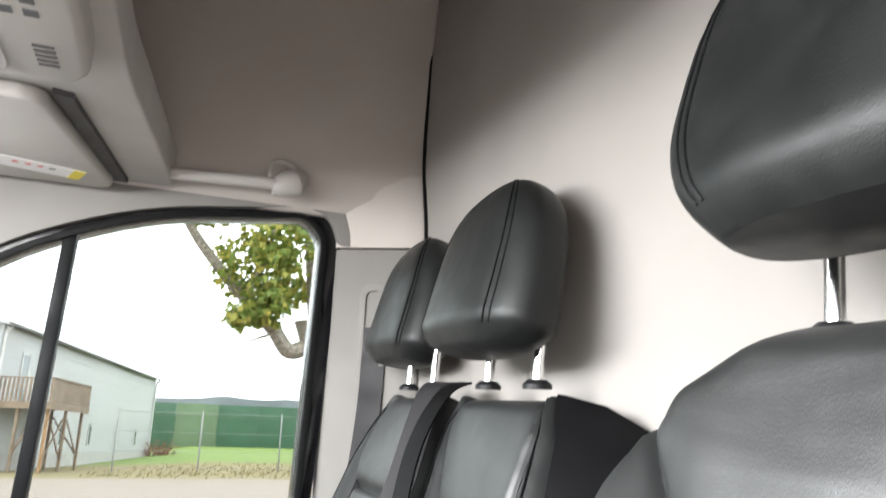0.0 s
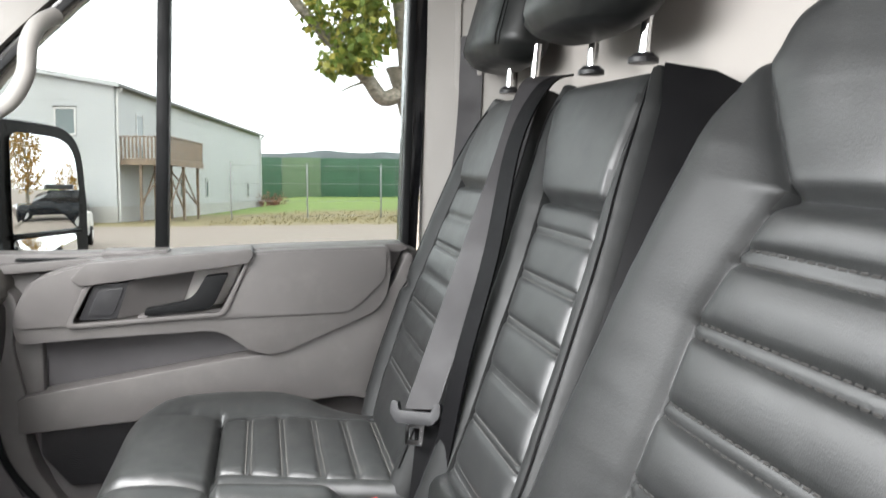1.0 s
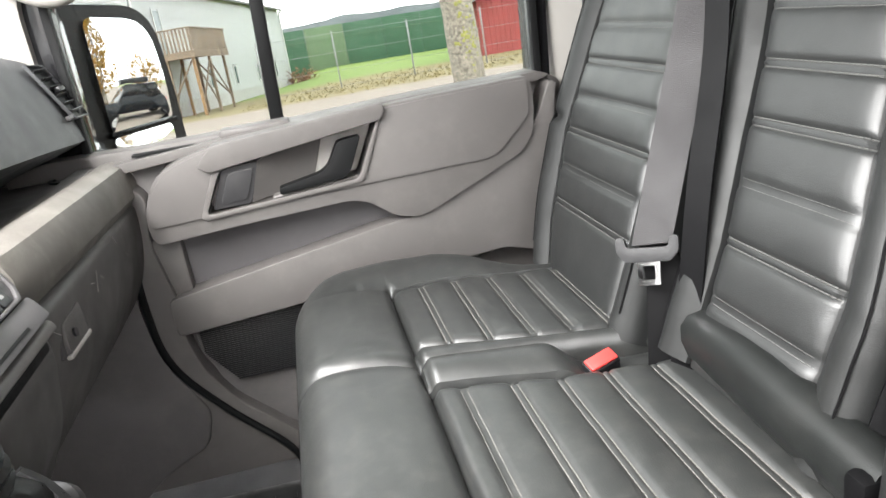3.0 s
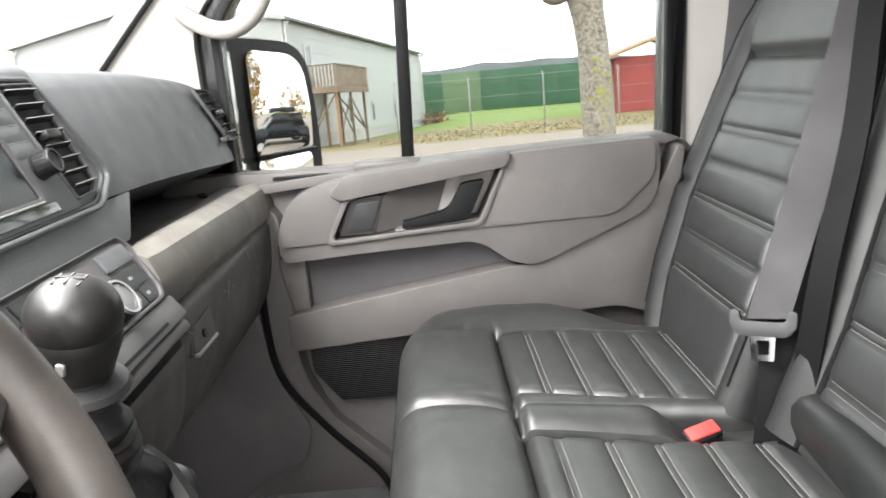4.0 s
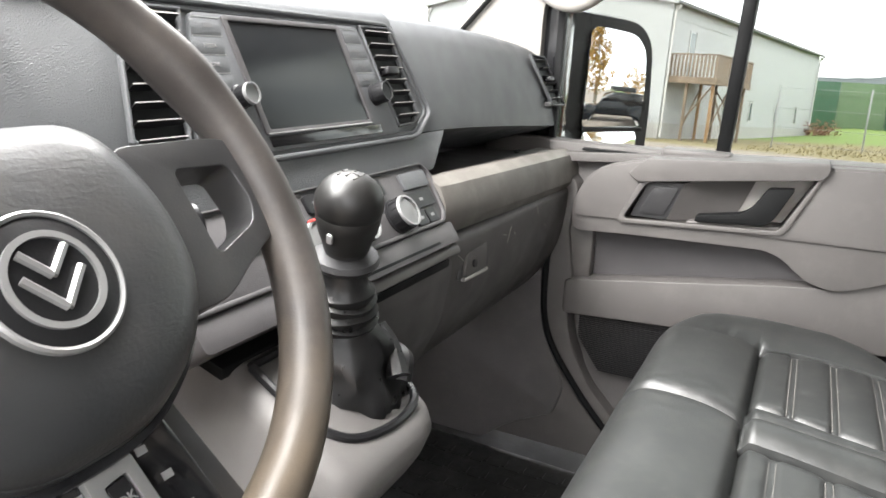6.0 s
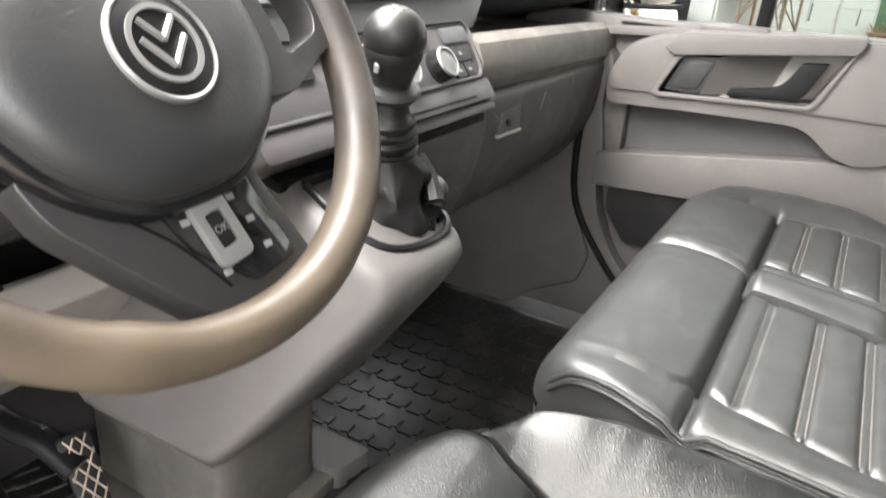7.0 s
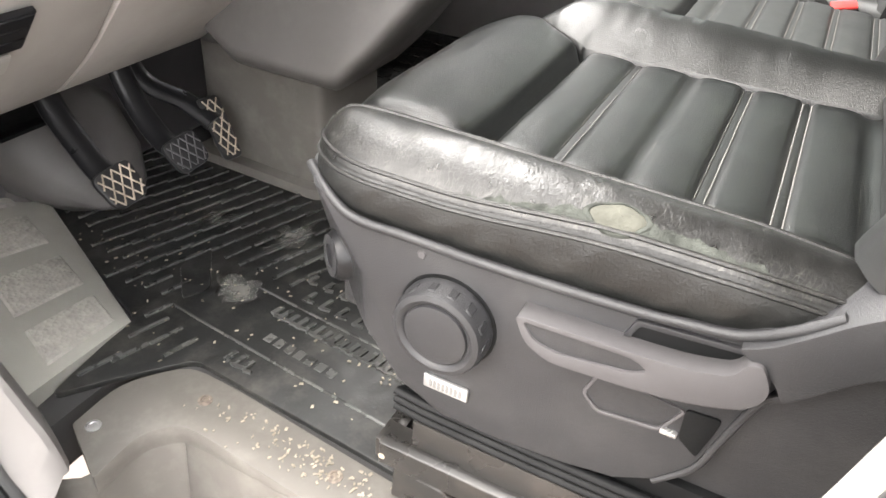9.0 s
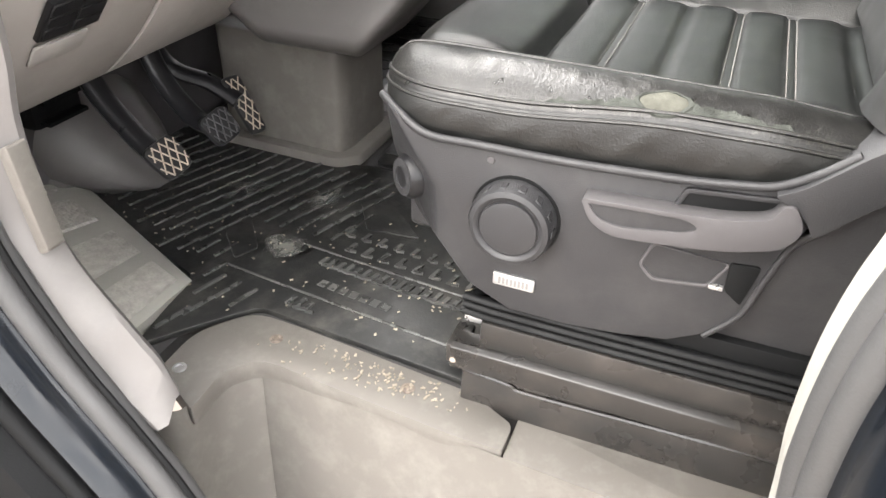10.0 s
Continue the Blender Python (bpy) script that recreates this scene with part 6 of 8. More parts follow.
fold = [GX @ Vector((0.06 * math.cos(a) * (1 - 0.4 * t), 0.06 * math.sin(a) * (1 - 0.4 * t), -0.045 + 0.04 * t)) for a, t in ((0.2, 0), (0.6, 0.5), (0.9, 0.9))]
part("boot_fold", join(tube(fold, lambda t: 0.012 - 0.006 * t, 8), tube([GX @ Vector(p) for p in ((0.058, 0.02, -0.055), (0.05, 0.035, -0.04), (0.02, 0.052, -0.05))], 0.010, 8)), BOOT, gear)

# ---- steering wheel ----
wheel = thing("steering_wheel", (-0.115, 0.525, 1.60), "worn brown-grey leather steering wheel with black spokes", "steering wheel")
AX = Vector((math.sin(radians(56)), 0, math.cos(radians(56))))
SU = Vector((-AX.z, 0, AX.x))
WM = Matrix((Vector((0, 1, 0)), SU, AX)).transposed().to_4x4()
WM.translation = Vector((-0.115, 0.525, 1.60))
R = 0.187
rings = []
for i in range(96):
    a = 2 * math.pi * i / 96
    c, s = math.sin(a), math.cos(a)
    deg = math.degrees(a)
    th = 0.0158 + 0.0022 * (math.exp(-((deg - 62) / 9) ** 2) + math.exp(-((deg - 298) / 9) ** 2) + math.exp(-((deg - 205) / 5) ** 2))
    rings.append([WM @ Vector(((R + th * math.cos(b)) * c, (R + th * math.cos(b)) * s, th * 1.12 * math.sin(b))) for b in [2 * math.pi * k / 16 for k in range(16)]])
rings.append(rings[0])
part("rim", loft(rings, cap=False), WHEELLEATHER, wheel)
hubo = rounded([(-0.070, 0.050), (0.068, 0.052), (0.092, 0.0), (0.091, -0.045), (0.070, -0.078), (0.030, -0.105), (-0.035, -0.108), (-0.075, -0.082), (-0.096, -0.045), (-0.095, 0.0)], 0.05, 6)
def dome(o, z0, z1, n=5, cx=0.0, cy=-0.025):
    rs_ = []
    for i in range(n + 1):
        t = i / n
        k = math.cos(t * math.pi / 2) ** 0.45 if t < 1 else 0.02
        rs_.append([WM @ Vector((cx + (x - cx) * k, cy + (y - cy) * k, z0 + (z1 - z0) * math.sin(t * math.pi / 2))) for x, y in o])
    return loft(rs_)
hub = part("airbag_cover", join(prism(hubo, 'z', -0.03, 0.012, 0.004, 2, WM), dome([(x * 0.985, y * 0.985) for x, y in hubo], 0.012, 0.030)), HUB, wheel, "dark grained airbag cover")
part("hub_trim", prism([(x * 1.05, y * 1.05) for x, y in hubo], 'z', -0.028, 0.006, 0.003, 2, WM), GLOSSBLACK, wheel)
LM = WM @ Matrix.Translation((0.001, -0.030, 0.0275))
badge = part("badge", lathe([(0.0005, 0), (0.031, 0), (0.031, 0.003), (0.028, 0.0048), (0.0005, 0.0042)], 40, LM), SATINBLACK, hub)
part("badge_ring", lathe([(0.0300, 0.002), (0.033, 0.002), (0.0328, 0.0045), (0.0315, 0.0056), (0.0300, 0.0048), (0.0300, 0.002)], 40, LM), DULLSILVER, badge)
part("inner_ring", lathe([(0.0195, 0.004), (0.0225, 0.004), (0.0225, 0.0066), (0.0195, 0.0066), (0.0195, 0.004)], 36, LM), DULLSILVER, badge)
for x0, y0, x1, y1 in ((-0.011, 0.014, 0.0, 0.002), (0.011, 0.014, 0.0, 0.002), (-0.014, 0.003, 0.0, -0.013), (0.014, 0.003, 0.0, -0.013)):
    part("badge_bar", tube([LM @ Vector((x0, y0, 0.0055)), LM @ Vector((x1, y1, 0.0055))], 0.0021, 6, 1), DULLSILVER, badge)
# side spokes: open loops
for sg in (1, -1):
    o = [(0.082, 0.040), (0.150, 0.040), (0.175, 0.037), (0.180, 0.0), (0.175, -0.030), (0.150, -0.040), (0.115, -0.060), (0.082, -0.062)]
    h = [(0.118, 0.022), (0.162, 0.020), (0.167, -0.006), (0.160, -0.020), (0.122, -0.034)]
    part("spoke", plate(rounded([(x * sg, y) for x, y in o], 0.012), [rounded([(x * sg, y) for x, y in h], 0.006)], 'z', -0.024, 0.004, 0.005, 3, WM), SPOKE, wheel)
# lower spoke with its controls
low = rounded([(-0.088, -0.070), (0.052, -0.085), (0.072, -0.166), (0.020, -0.178), (-0.018, -0.172), (-0.050, -0.135), (-0.080, -0.098)], 0.008)
spk = part("spoke", prism(low, 'z', -0.030, -0.006, 0.006, 3, WM), SPOKE, wheel)
part("control_plate", prism(rounded([(-0.030, -0.092), (0.042, -0.092), (0.055, -0.158), (0.018, -0.164), (-0.014, -0.135)], 0.006), 'z', -0.008, -0.003, 0.002, 2, WM), GLOSSBLACK, spk)
BM = WM @ Matrix.Translation((0.006, -0.128, -0.003)) @ pose(0, 0, 0, 0, 0, 8)
part("rocker_frame", plate(rounded([(-0.013, -0.021), (0.013, -0.021), (0.013, 0.021), (-0.013, 0.021)], 0.006), [rounded([(-0.0065, -0.0105), (0.0065, -0.0105), (0.0065, 0.0105), (-0.0065, 0.0105)], 0.002)], 'z', 0, 0.005, 0.002, 2, BM), DULLSILVER, spk, "silver rocker frame")
part("rocker_button", box(-0.006, 0.006, -0.010, 0.010, 0, 0.004, 0.001, 1, BM), SATINBLACK, spk)
writing("lettering", "OK", 0.007, BM @ Matrix.Translation((0, 0, 0.0045)), PRINT, spk)
for x, y in ((0.025, -0.112), (0.032, -0.128), (0.036, -0.146), (-0.012, -0.118), (0.0, -0.152), (0.022, -0.100)):
    part("print_bar", box(x - 0.003, x + 0.003, y - 0.002, y + 0.002, -0.0032, -0.0025, m=WM), PRINT, spk)
part("spoke_crease", tube([WM @ Vector((-0.05, -0.098, -0.006)), WM @ Vector((-0.02, -0.128, -0.006)), WM @ Vector((0.0, -0.160, -0.006))], 0.0012, 5), RUBBER, spk)
# stalks and ignition key with its tag
st = thing("column_stalk", (-0.2, 0.62, 1.56), "black wiper stalk with white symbols", "stalk")
part("lever", tube([(-0.20, 0.60, 1.565), (-0.185, 0.66, 1.565), (-0.175, 0.70, 1.566)], lambda t: 0.010 + 0.010 * min(1, t * 2), 14), SATINBLACK, st)
part("end_cap", tube([(-0.176, 0.693, 1.566), (-0.174, 0.704, 1.566)], 0.0195, 16, 2), SATINBLACK, st)
for i in range(3):
    part("print_bar", box(-0.158, -0.155, 0.662 + i * 0.010, 0.668 + i * 0.010, 1.565, 1.575), PRINT, st)
st2 = thing("release_lever", (-0.3, 0.47, 1.36), "glossy dark lever in the slot below the steering column", "lever")
part("lever", tube([(-0.32, 0.42, 1.340), (-0.30, 0.47, 1.366), (-0.285, 0.53, 1.392)], lambda t: 0.016 - 0.004 * t, 14), GLOSSBLACK, st2)
key = thing("ignition_key", (-0.2, 0.60, 1.46), "car key with yellow tag in the ignition", "key")
part("key_head", box(-0.215, -0.195, 0.640, 0.663, 1.405, 1.44, 0.004), SATINBLACK, key)
part("key_ring", lathe([(0.010, -0.001), (0.012, -0.001), (0.012, 0.001), (0.010, 0.001), (0.010, -0.001)], 20, aim((-0.192, 0.655, 1.400), (1, 0.3, 0))), CHROME, key)
part("tag", box(-0.195, -0.191, 0.682, 0.690, 1.328, 1.392, 0.002), YELLOW, key, "yellow plastic tag")
part("tag", box(-0.200, -0.188, 0.655, 0.688, 1.388, 1.394, 0.002), YELLOW, key)

# ---- driver side: lower dash, floor, pedals, sill ----
# headlamp switch panel on the outer end of the dash
part("light_switch", prism(rounded([(-0.405, 1.295), (-0.345, 1.37), (-0.345, 1.385), (-0.41, 1.385)], 0.01), 'y', 0.185, 0.33, 0.006), GLOSSBLACK, dash)
FMX = aim((-0.386, 0, 1.262), (0.77, 0, -0.64), (0, 1, 0))
fuse = part("switch_block", box(0.222, 0.314, 0.0, 0.062, -0.004, 0.004, 0.002, 2, FMX), SATINBLACK, dash, "black switch block with blank covers")
for i in range(2):
    for j in range(3):
        part("blank_cover", box(0.225 + i * 0.044, 0.266 + i * 0.044, 0.003 + j * 0.0195, 0.0205 + j * 0.0195, 0.003, 0.006, 0.001, 1, FMX), SATINBLACK, fuse)
part("release_pocket", box(0.225, 0.305, -0.045, -0.012, -0.002, 0.003, 0.003, 2, FMX), TRIM_PALE, dash)

# rubber floor mats with raised bars
mat1 = thing("floor_mat", (-0.2, 0.5, 0.85), "dirty black rubber floor mat with raised bars and debris", "floor mat")
MO = rounded([(-0.74, 0.80), (-0.35, 0.775), (-0.30, 0.80), (0.06, 0.80), (0.12, 0.70), (0.12, 0.315), (-0.235, 0.342), (-0.30, 0.262), (-0.345, 0.20), (-0.372, 0.365), (-0.74, 0.50)], 0.015)
part("mat_sheet", prism(MO, 'z', 0.842, 0.852, 0.002), MATRUB, mat1)
rs = random.Random(3)
bars = []
def inside(x, y, poly):
    c = False
    for i in range(len(poly)):
        (x1, y1), (x2, y2) = poly[i - 1], poly[i]
        if (y1 > y) != (y2 > y) and x < (x2 - x1) * (y - y1) / (y2 - y1) + x1:
            c = not c
    return c
def dark_bar(x, y, l, w, a, h=0.0055):
    return box(-l / 2, l / 2, -w / 2, w / 2, 0.850, 0.850 + h, 0.0, 1, Matrix.Translation((x, y, 0)) @ pose(0, 0, 0, 0, 0, a))
def on_mat(x, y):
    return all(inside(x + dx, y + dy, MO) for dx in (-0.012, 0.012) for dy in (-0.03, 0.03))
def channel(x):
    """The two lines that bound the smooth channel, at x."""
    return 0.386 - 0.10 * (x + 0.09), 0.494 - 0.09 * (x + 0.09)
row = 0
x = -0.73
while x < -0.20:
    y = 0.18 + (row % 2) * 0.043 + rs.uniform(-0.006, 0.006)
    while y < 0.80:
        l = rs.uniform(0.042, 0.062)
        if on_mat(x, y) and not inside(x, y, [(-0.41, 0.48), (-0.39, 0.57), (-0.31, 0.48), (-0.33, 0.42)]) and (x < -0.34 or y > channel(x)[1] + 0.03 or y < channel(x)[0] - 0.03):
            bars.append(dark_bar(x, y, l, 0.0052, 74))
        y += 0.086
    x += 0.0165
    row += 1
for i in range(22):
    x = -0.205 + i * 0.0155
    lo, hi = channel(x)
    for k, y in enumerate((lo - 0.062, lo - 0.026, hi - 0.024, hi + 0.028, hi + 0.066)):
        if on_mat(x, y) and (k < 3 or i % 2 == k % 2):
            bars.append(dark_bar(x + (0.006 if k % 2 else 0), y, 0.026 if i % 2 else 0.020, 0.0070, 78))
            bars.append(dark_bar(x + 0.007 + (0.006 if k % 2 else 0), y - 0.010, 0.012, 0.005, 10))
mb = part("raised_ribs", join(*bars), MATBAR, mat1)
mb["kind"] = "stuff"
part("raised_border", tube([(-0.343, 0.413, 0.8525), (-0.236, channel(-0.236)[0], 0.8525), (0.10, channel(0.10)[0], 0.8525)], 0.0022, 6, 4), MATBAR, mat1)
part("raised_border", tube([(-0.262, 0.511, 0.8525), (-0.15, channel(-0.15)[1], 0.8525), (0.10, channel(0.10)[1], 0.8525)], 0.0022, 6, 4), MATBAR, mat1)
part("logo_patch", prism(rounded([(-0.400, 0.487), (-0.390, 0.548), (-0.322, 0.468), (-0.340, 0.428)], 0.01), 'z', 0.851, 0.8555, 0.0015), MATRUB, mat1)
part("corner_patch", prism(rounded([(-0.234, 0.664), (-0.200, 0.705), (-0.09, 0.60), (-0.186, 0.590)], 0.01), 'z', 0.851, 0.8545, 0.0015), MATRUB, mat1)
m = Matrix.Translation((-0.120, 0.420, 0.8525)) @ pose(0, 0, 0, 0, 0, -7)
for i in range(7):
    part("print_bar", box(-0.064 + i * 0.019, -0.051 + i * 0.019, -0.008, 0.008, 0, 0.0012, 0.0004, 1, m), MATBAR, mat1)
mat2 = thing("floor_mat", (-0.3, 1.35, 0.85), "black rubber passenger floor mat with raised bars", "floor mat")
MP = rounded([(-0.64, 1.02), (-0.29, 1.01), (-0.285, 0.82), (0.03, 0.82), (0.03, 1.70), (-0.62, 1.72)], 0.02)
part("mat_sheet", prism(MP, 'z', 0.8425, 0.8535, 0.002), MATRUB, mat2)
bars = []
for i in range(15):
    for j in range(14):
        x, y = -0.60 + i * 0.042 + (j % 2) * 0.02, 0.86 + j * 0.06
        if inside(x, y, MP) and inside(x + 0.02, y, MP) and inside(x - 0.02, y, MP):
            bars.append(dark_bar(x, y, 0.028, 0.007, 0, 0.006))
            bars.append(dark_bar(x + 0.02, y + 0.015, 0.007, 0.022, 0, 0.006))
mb = part("raised_ribs", join(*bars), MATRUB, mat2)
mb["kind"] = "stuff"
# pale dust rubbed into the mat
def smear_material():
    m = bpy.data.materials.new("rubbed_dust")
    m.use_nodes = True
    nt = m.node_tree
    L = nt.links.new
    b = nt.nodes["Principled BSDF"]
    b.inputs["Base Color"].default_value, b.inputs["Roughness"].default_value = (0.13, 0.127, 0.115, 1), 0.8
    tc = nt.nodes.new("ShaderNodeTexCoord")
    no = nt.nodes.new("ShaderNodeTexNoise")
    no.inputs["Scale"].default_value, no.inputs["Detail"].default_value, no.inputs["Roughness"].default_value = 38.0, 8.0, 0.65
    mp = nt.nodes.new("ShaderNodeMapping")
    mp.inputs["Rotation"].default_value, mp.inputs["Scale"].default_value = (0, 0, radians(-35)), (1.0, 0.4, 1.0)
    gr = nt.nodes.new("ShaderNodeTexGradient")
    gr.gradient_type = 'SPHERICAL'
    m2 = nt.nodes.new("ShaderNodeMapping")
    m2.inputs["Location"].default_value, m2.inputs["Scale"].default_value = (-1.0, -1.0, 0), (2.0, 2.0, 0.0)
    L(tc.outputs["Object"], mp.inputs[0])
    L(mp.outputs[0], no.inputs["Vector"])
    L(tc.outputs["Generated"], m2.inputs[0])
    L(m2.outputs[0], gr.inputs[0])
    ad = nt.nodes.new("ShaderNodeMath")
    ad.operation = 'MULTIPLY_ADD'
    ad.inputs[1].default_value = 0.35
    L(gr.outputs["Fac"], ad.inputs[0])
    L(no.outputs[0], ad.inputs[2])
    mr = nt.nodes.new("ShaderNodeMapRange")
    mr.inputs[1].default_value, mr.inputs[2].default_value = 0.62, 0.86
    mr.inputs[3].default_value, mr.inputs[4].default_value = 0.0, 0.85
    L(ad.outputs[0], mr.inputs[0])
    edge = nt.nodes.new("ShaderNodeMapRange")
    edge.inputs[1].default_value, edge.inputs[2].default_value = 0.0, 0.25
    L(gr.outputs["Fac"], edge.inputs[0])
    mu = nt.nodes.new("ShaderNodeMath")
    mu.operation = 'MULTIPLY'
    L(mr.outputs[0], mu.inputs[0])
    L(edge.outputs[0], mu.inputs[1])
    L(mu.outputs[0], b.inputs["Alpha"])
    return m
SMEAR = smear_material()
for cx, cy, rx, ry in ((-0.290, 0.490, 0.055, 0.042), (-0.315, 0.650, 0.050, 0.065), (-0.45, 0.62, 0.06, 0.06)):
    part("dust_smear", prism([(cx + rx * math.cos(k * math.pi / 12), cy + ry * math.sin(k * math.pi / 12)) for k in range(24)], 'z', 0.8548, 0.8552), SMEAR, mat1, "pale rubbed-in dust")
# debris on mat and sill
deb = []
for i in range(330):
    if i < 170:
        x, y = rs.uniform(-0.62, 0.08), rs.gauss(0.46, 0.10)
        z = 0.8545
        if not inside(x, y, MO):
            continue
    else:
        x, y, z = rs.triangular(-0.2, 0.13, 0.02), rs.gauss(0.287, 0.018), 0.8468
        if not 0.25 < y < 0.312 - 0.10 * max(0, x) or x < -0.2:
            continue
    s = rs.uniform(0.0009, 0.0028)
    deb.append(box(-s, s, -s * rs.uniform(0.3, 0.8), s * 0.5, 0, 0.0012, 0, 1, Matrix.Translation((x, y, z)) @ pose(0, 0, 0, rs.uniform(-8, 8), 0, rs.uniform(0, 180))))
solid("debris", join(*deb), material("dry_crumbs", (0.24, 0.21, 0.165), 0.9, vary=0.4, vscale=80), "dry crumbs and leaf bits on mat and sill", "debris", "stuff")

# footrest slope with studded patches at the outer side
slope = thing("footrest", (-0.55, 0.35, 0.85), "light grey textured footrest panel at the door side", "footrest")
def sp(u, v):
    a = Vector((-0.367, 0.353, 0.858)).lerp(Vector((-0.80, 0.540, 0.866)), u)
    b = Vector((-0.352, 0.190, 0.872)).lerp(Vector((-0.80, 0.330, 0.945)), u)
    return a.lerp(b, v)
steps = [0, 0.03, 0.25, 0.5, 0.75, 0.97, 1]
# Colour lifted above the matching sill's, since less light reaches the footrest.
part("slope_panel", pad(lambda u, v: sp(u * 1.06 - 0.005, v * 1.2 - 0.005) - Vector((0, 0, 0.004 if v in (0, 1) or u in (0, 1) else 0)), steps, steps, lambda u, v: Vector((*sp(u * 1.06, v * 1.2).xy, 0.80))), JAMBGREY, slope)
STUD = material("studded_plastic", (0.31, 0.295, 0.272), 0.6, grain=1.6, scale=150, kind='VORONOI', vary=0.15, vscale=60)
def studded_patch(u0, u1):
    """One raised field of the footrest."""
    def at(u, v, dz):
        uu = u0 + (u1 - u0) * u
        return sp(uu, 0.12 + 0.20 * uu + (0.70 - 0.16 * uu) * v) + Vector((0, 0, dz))
    part("studded_patch", pad(lambda u, v: at(u, v, 0.0005 if v in (0, 1) or u in (0, 1) else 0.0040), steps, steps, lambda u, v: at(u, v, -0.004)), STUD, slope)
for u0, u1 in ((0.03, 0.18), (0.25, 0.43), (0.52, 0.71), (0.79, 1.02)):
    studded_patch(u0, u1)
# bulkhead behind the pedals
solid("wall_bulkhead", prism(rounded([(-0.98, 0.80), (-0.98, 1.6), (-0.80, 1.55), (-0.72, 1.10), (-0.74, 0.95), (-0.72, 0.842)], 0.03), 'y', 0.02, 0.96, 0.01), TRIM_DARK, "dark bulkhead behind the pedals", "bulkhead", "structure")
solid("trim_pedal_hump", loft([ring((-0.84, 0.57, 0.97), 0.15, 0.16, (1, 0, 0.2)), ring((-0.74, 0.57, 0.95), 0.135, 0.12, (1, 0, 0.15)), ring((-0.67, 0.575, 0.91), 0.105, 0.075, (1, 0, 0.1)), ring((-0.62, 0.58, 0.875), 0.06, 0.03, (1, 0, 0)), ring((-0.60, 0.58, 0.856), 0.02, 0.008, (1, 0, 0))]), TRIM, "grey moulded hump under the pedals", "trim", "structure")
solid("trim_pedal_hump_outer", loft([ring((-0.90, 0.44, 0.95), 0.07, 0.12, (1, 0, 0.3)), ring((-0.82, 0.45, 0.93), 0.06, 0.085, (1, 0, 0.3)), ring((-0.75, 0.46, 0.89), 0.042, 0.045, (1, 0, 0.1)), ring((-0.71, 0.465, 0.862), 0.018, 0.012, (1, 0, 0))]), TRIM, "grey moulded hump beside the clutch pedal", "trim", "structure")

# pedals
PADM = material("pedal_rubber", (0.015, 0.015, 0.016), 0.45, grain=0.2, scale=300, vary=0.2)
PEDGRID = material("worn_pedal_steel", (0.42, 0.36, 0.29), 0.45, metal=0.3, vary=0.3, vscale=60)
PEDGRID_DARK = material("dark_pedal_ribs", (0.06, 0.06, 0.062), 0.5, vary=0.2)
def pedal(name, c, w, h, zdir, roll, arm, label, ribmat, gas=False):
    """A pedal: a rounded pad with diagonal ribs on a bent arm."""
    th = thing(name, (c[0], c[1], 0.86), label, "pedal", "foot pedals")
    m = aim(c, zdir, (0, 1, 0)) @ pose(0, 0, 0, 0, 0, roll)
    o = rounded([(-w * 0.5, h * 0.5), (w * 0.5, h * 0.5), (w * 0.42, -h * 0.5), (-w * 0.42, -h * 0.5)], min(w, h) * 0.28, 5)
    pd = part("pad", prism(o, 'z', -0.010, 0.0, 0.003, 2, m), PADM, th)
    for sgn in (1, -1):
        n = 7
        for i in range(-n, n + 1):
            c0 = i * 0.0165
            # a diagonal line clipped to the pad
            p, q = [], None
            for k in range(41):
                t = -0.06 + 0.12 * k / 40
                xx, yy = t * 0.62 + c0, t * sgn
                if inside(xx, yy, [(a * 0.92, b * 0.92) for a, b in o]):
                    p.append((xx, yy))
            if len(p) > 3:
                a, b = Vector((*p[0], 0.0008)), Vector((*p[-1], 0.0008))
                part("rib", tube([m @ a, m @ b], 0.0014, 5, 1), ribmat, pd)
    part("arm", tube(arm, lambda t: 0.0225 - 0.002 * t, 12, 6, 0.6), SATINBLACK, th)
    return th
pedal("clutch_pedal", (-0.462, 0.462, 0.993), 0.072, 0.062, (0.78, -0.05, 0.62), 4, [(-0.475, 0.462, 0.985), (-0.53, 0.465, 1.02), (-0.60, 0.47, 1.10), (-0.64, 0.475, 1.25)], "clutch pedal with pale worn ribs", PEDGRID)
pedal("brake_pedal", (-0.458, 0.592, 0.993), 0.074, 0.058, (0.78, -0.05, 0.62), 4, [(-0.472, 0.592, 0.985), (-0.53, 0.60, 1.0), (-0.60, 0.61, 1.08), (-0.63, 0.61, 1.25)], "brake pedal with black ribs", PEDGRID_DARK)
pedal("accelerator_pedal", (-0.490, 0.705, 0.982), 0.045, 0.115, (0.80, -0.10, 0.58), -8, [(-0.50, 0.70, 0.99), (-0.55, 0.69, 1.02), (-0.62, 0.66, 1.06), (-0.66, 0.64, 1.2)], "accelerator pedal with pale worn ribs", PEDGRID)
br = thing("pedal_bracket", (-0.66, 0.43, 0.86), "black ribbed plastic pedal bracket", "bracket")
part("bracket_body", box(-0.72, -0.66, 0.40, 0.50, 1.02, 1.28, 0.01), RUBBER, br)
for i in range(7):
    part("bracket_rib", box(-0.662, -0.64, 0.41, 0.49, 1.03 + i * 0.035, 1.036 + i * 0.035), RUBBER, br)

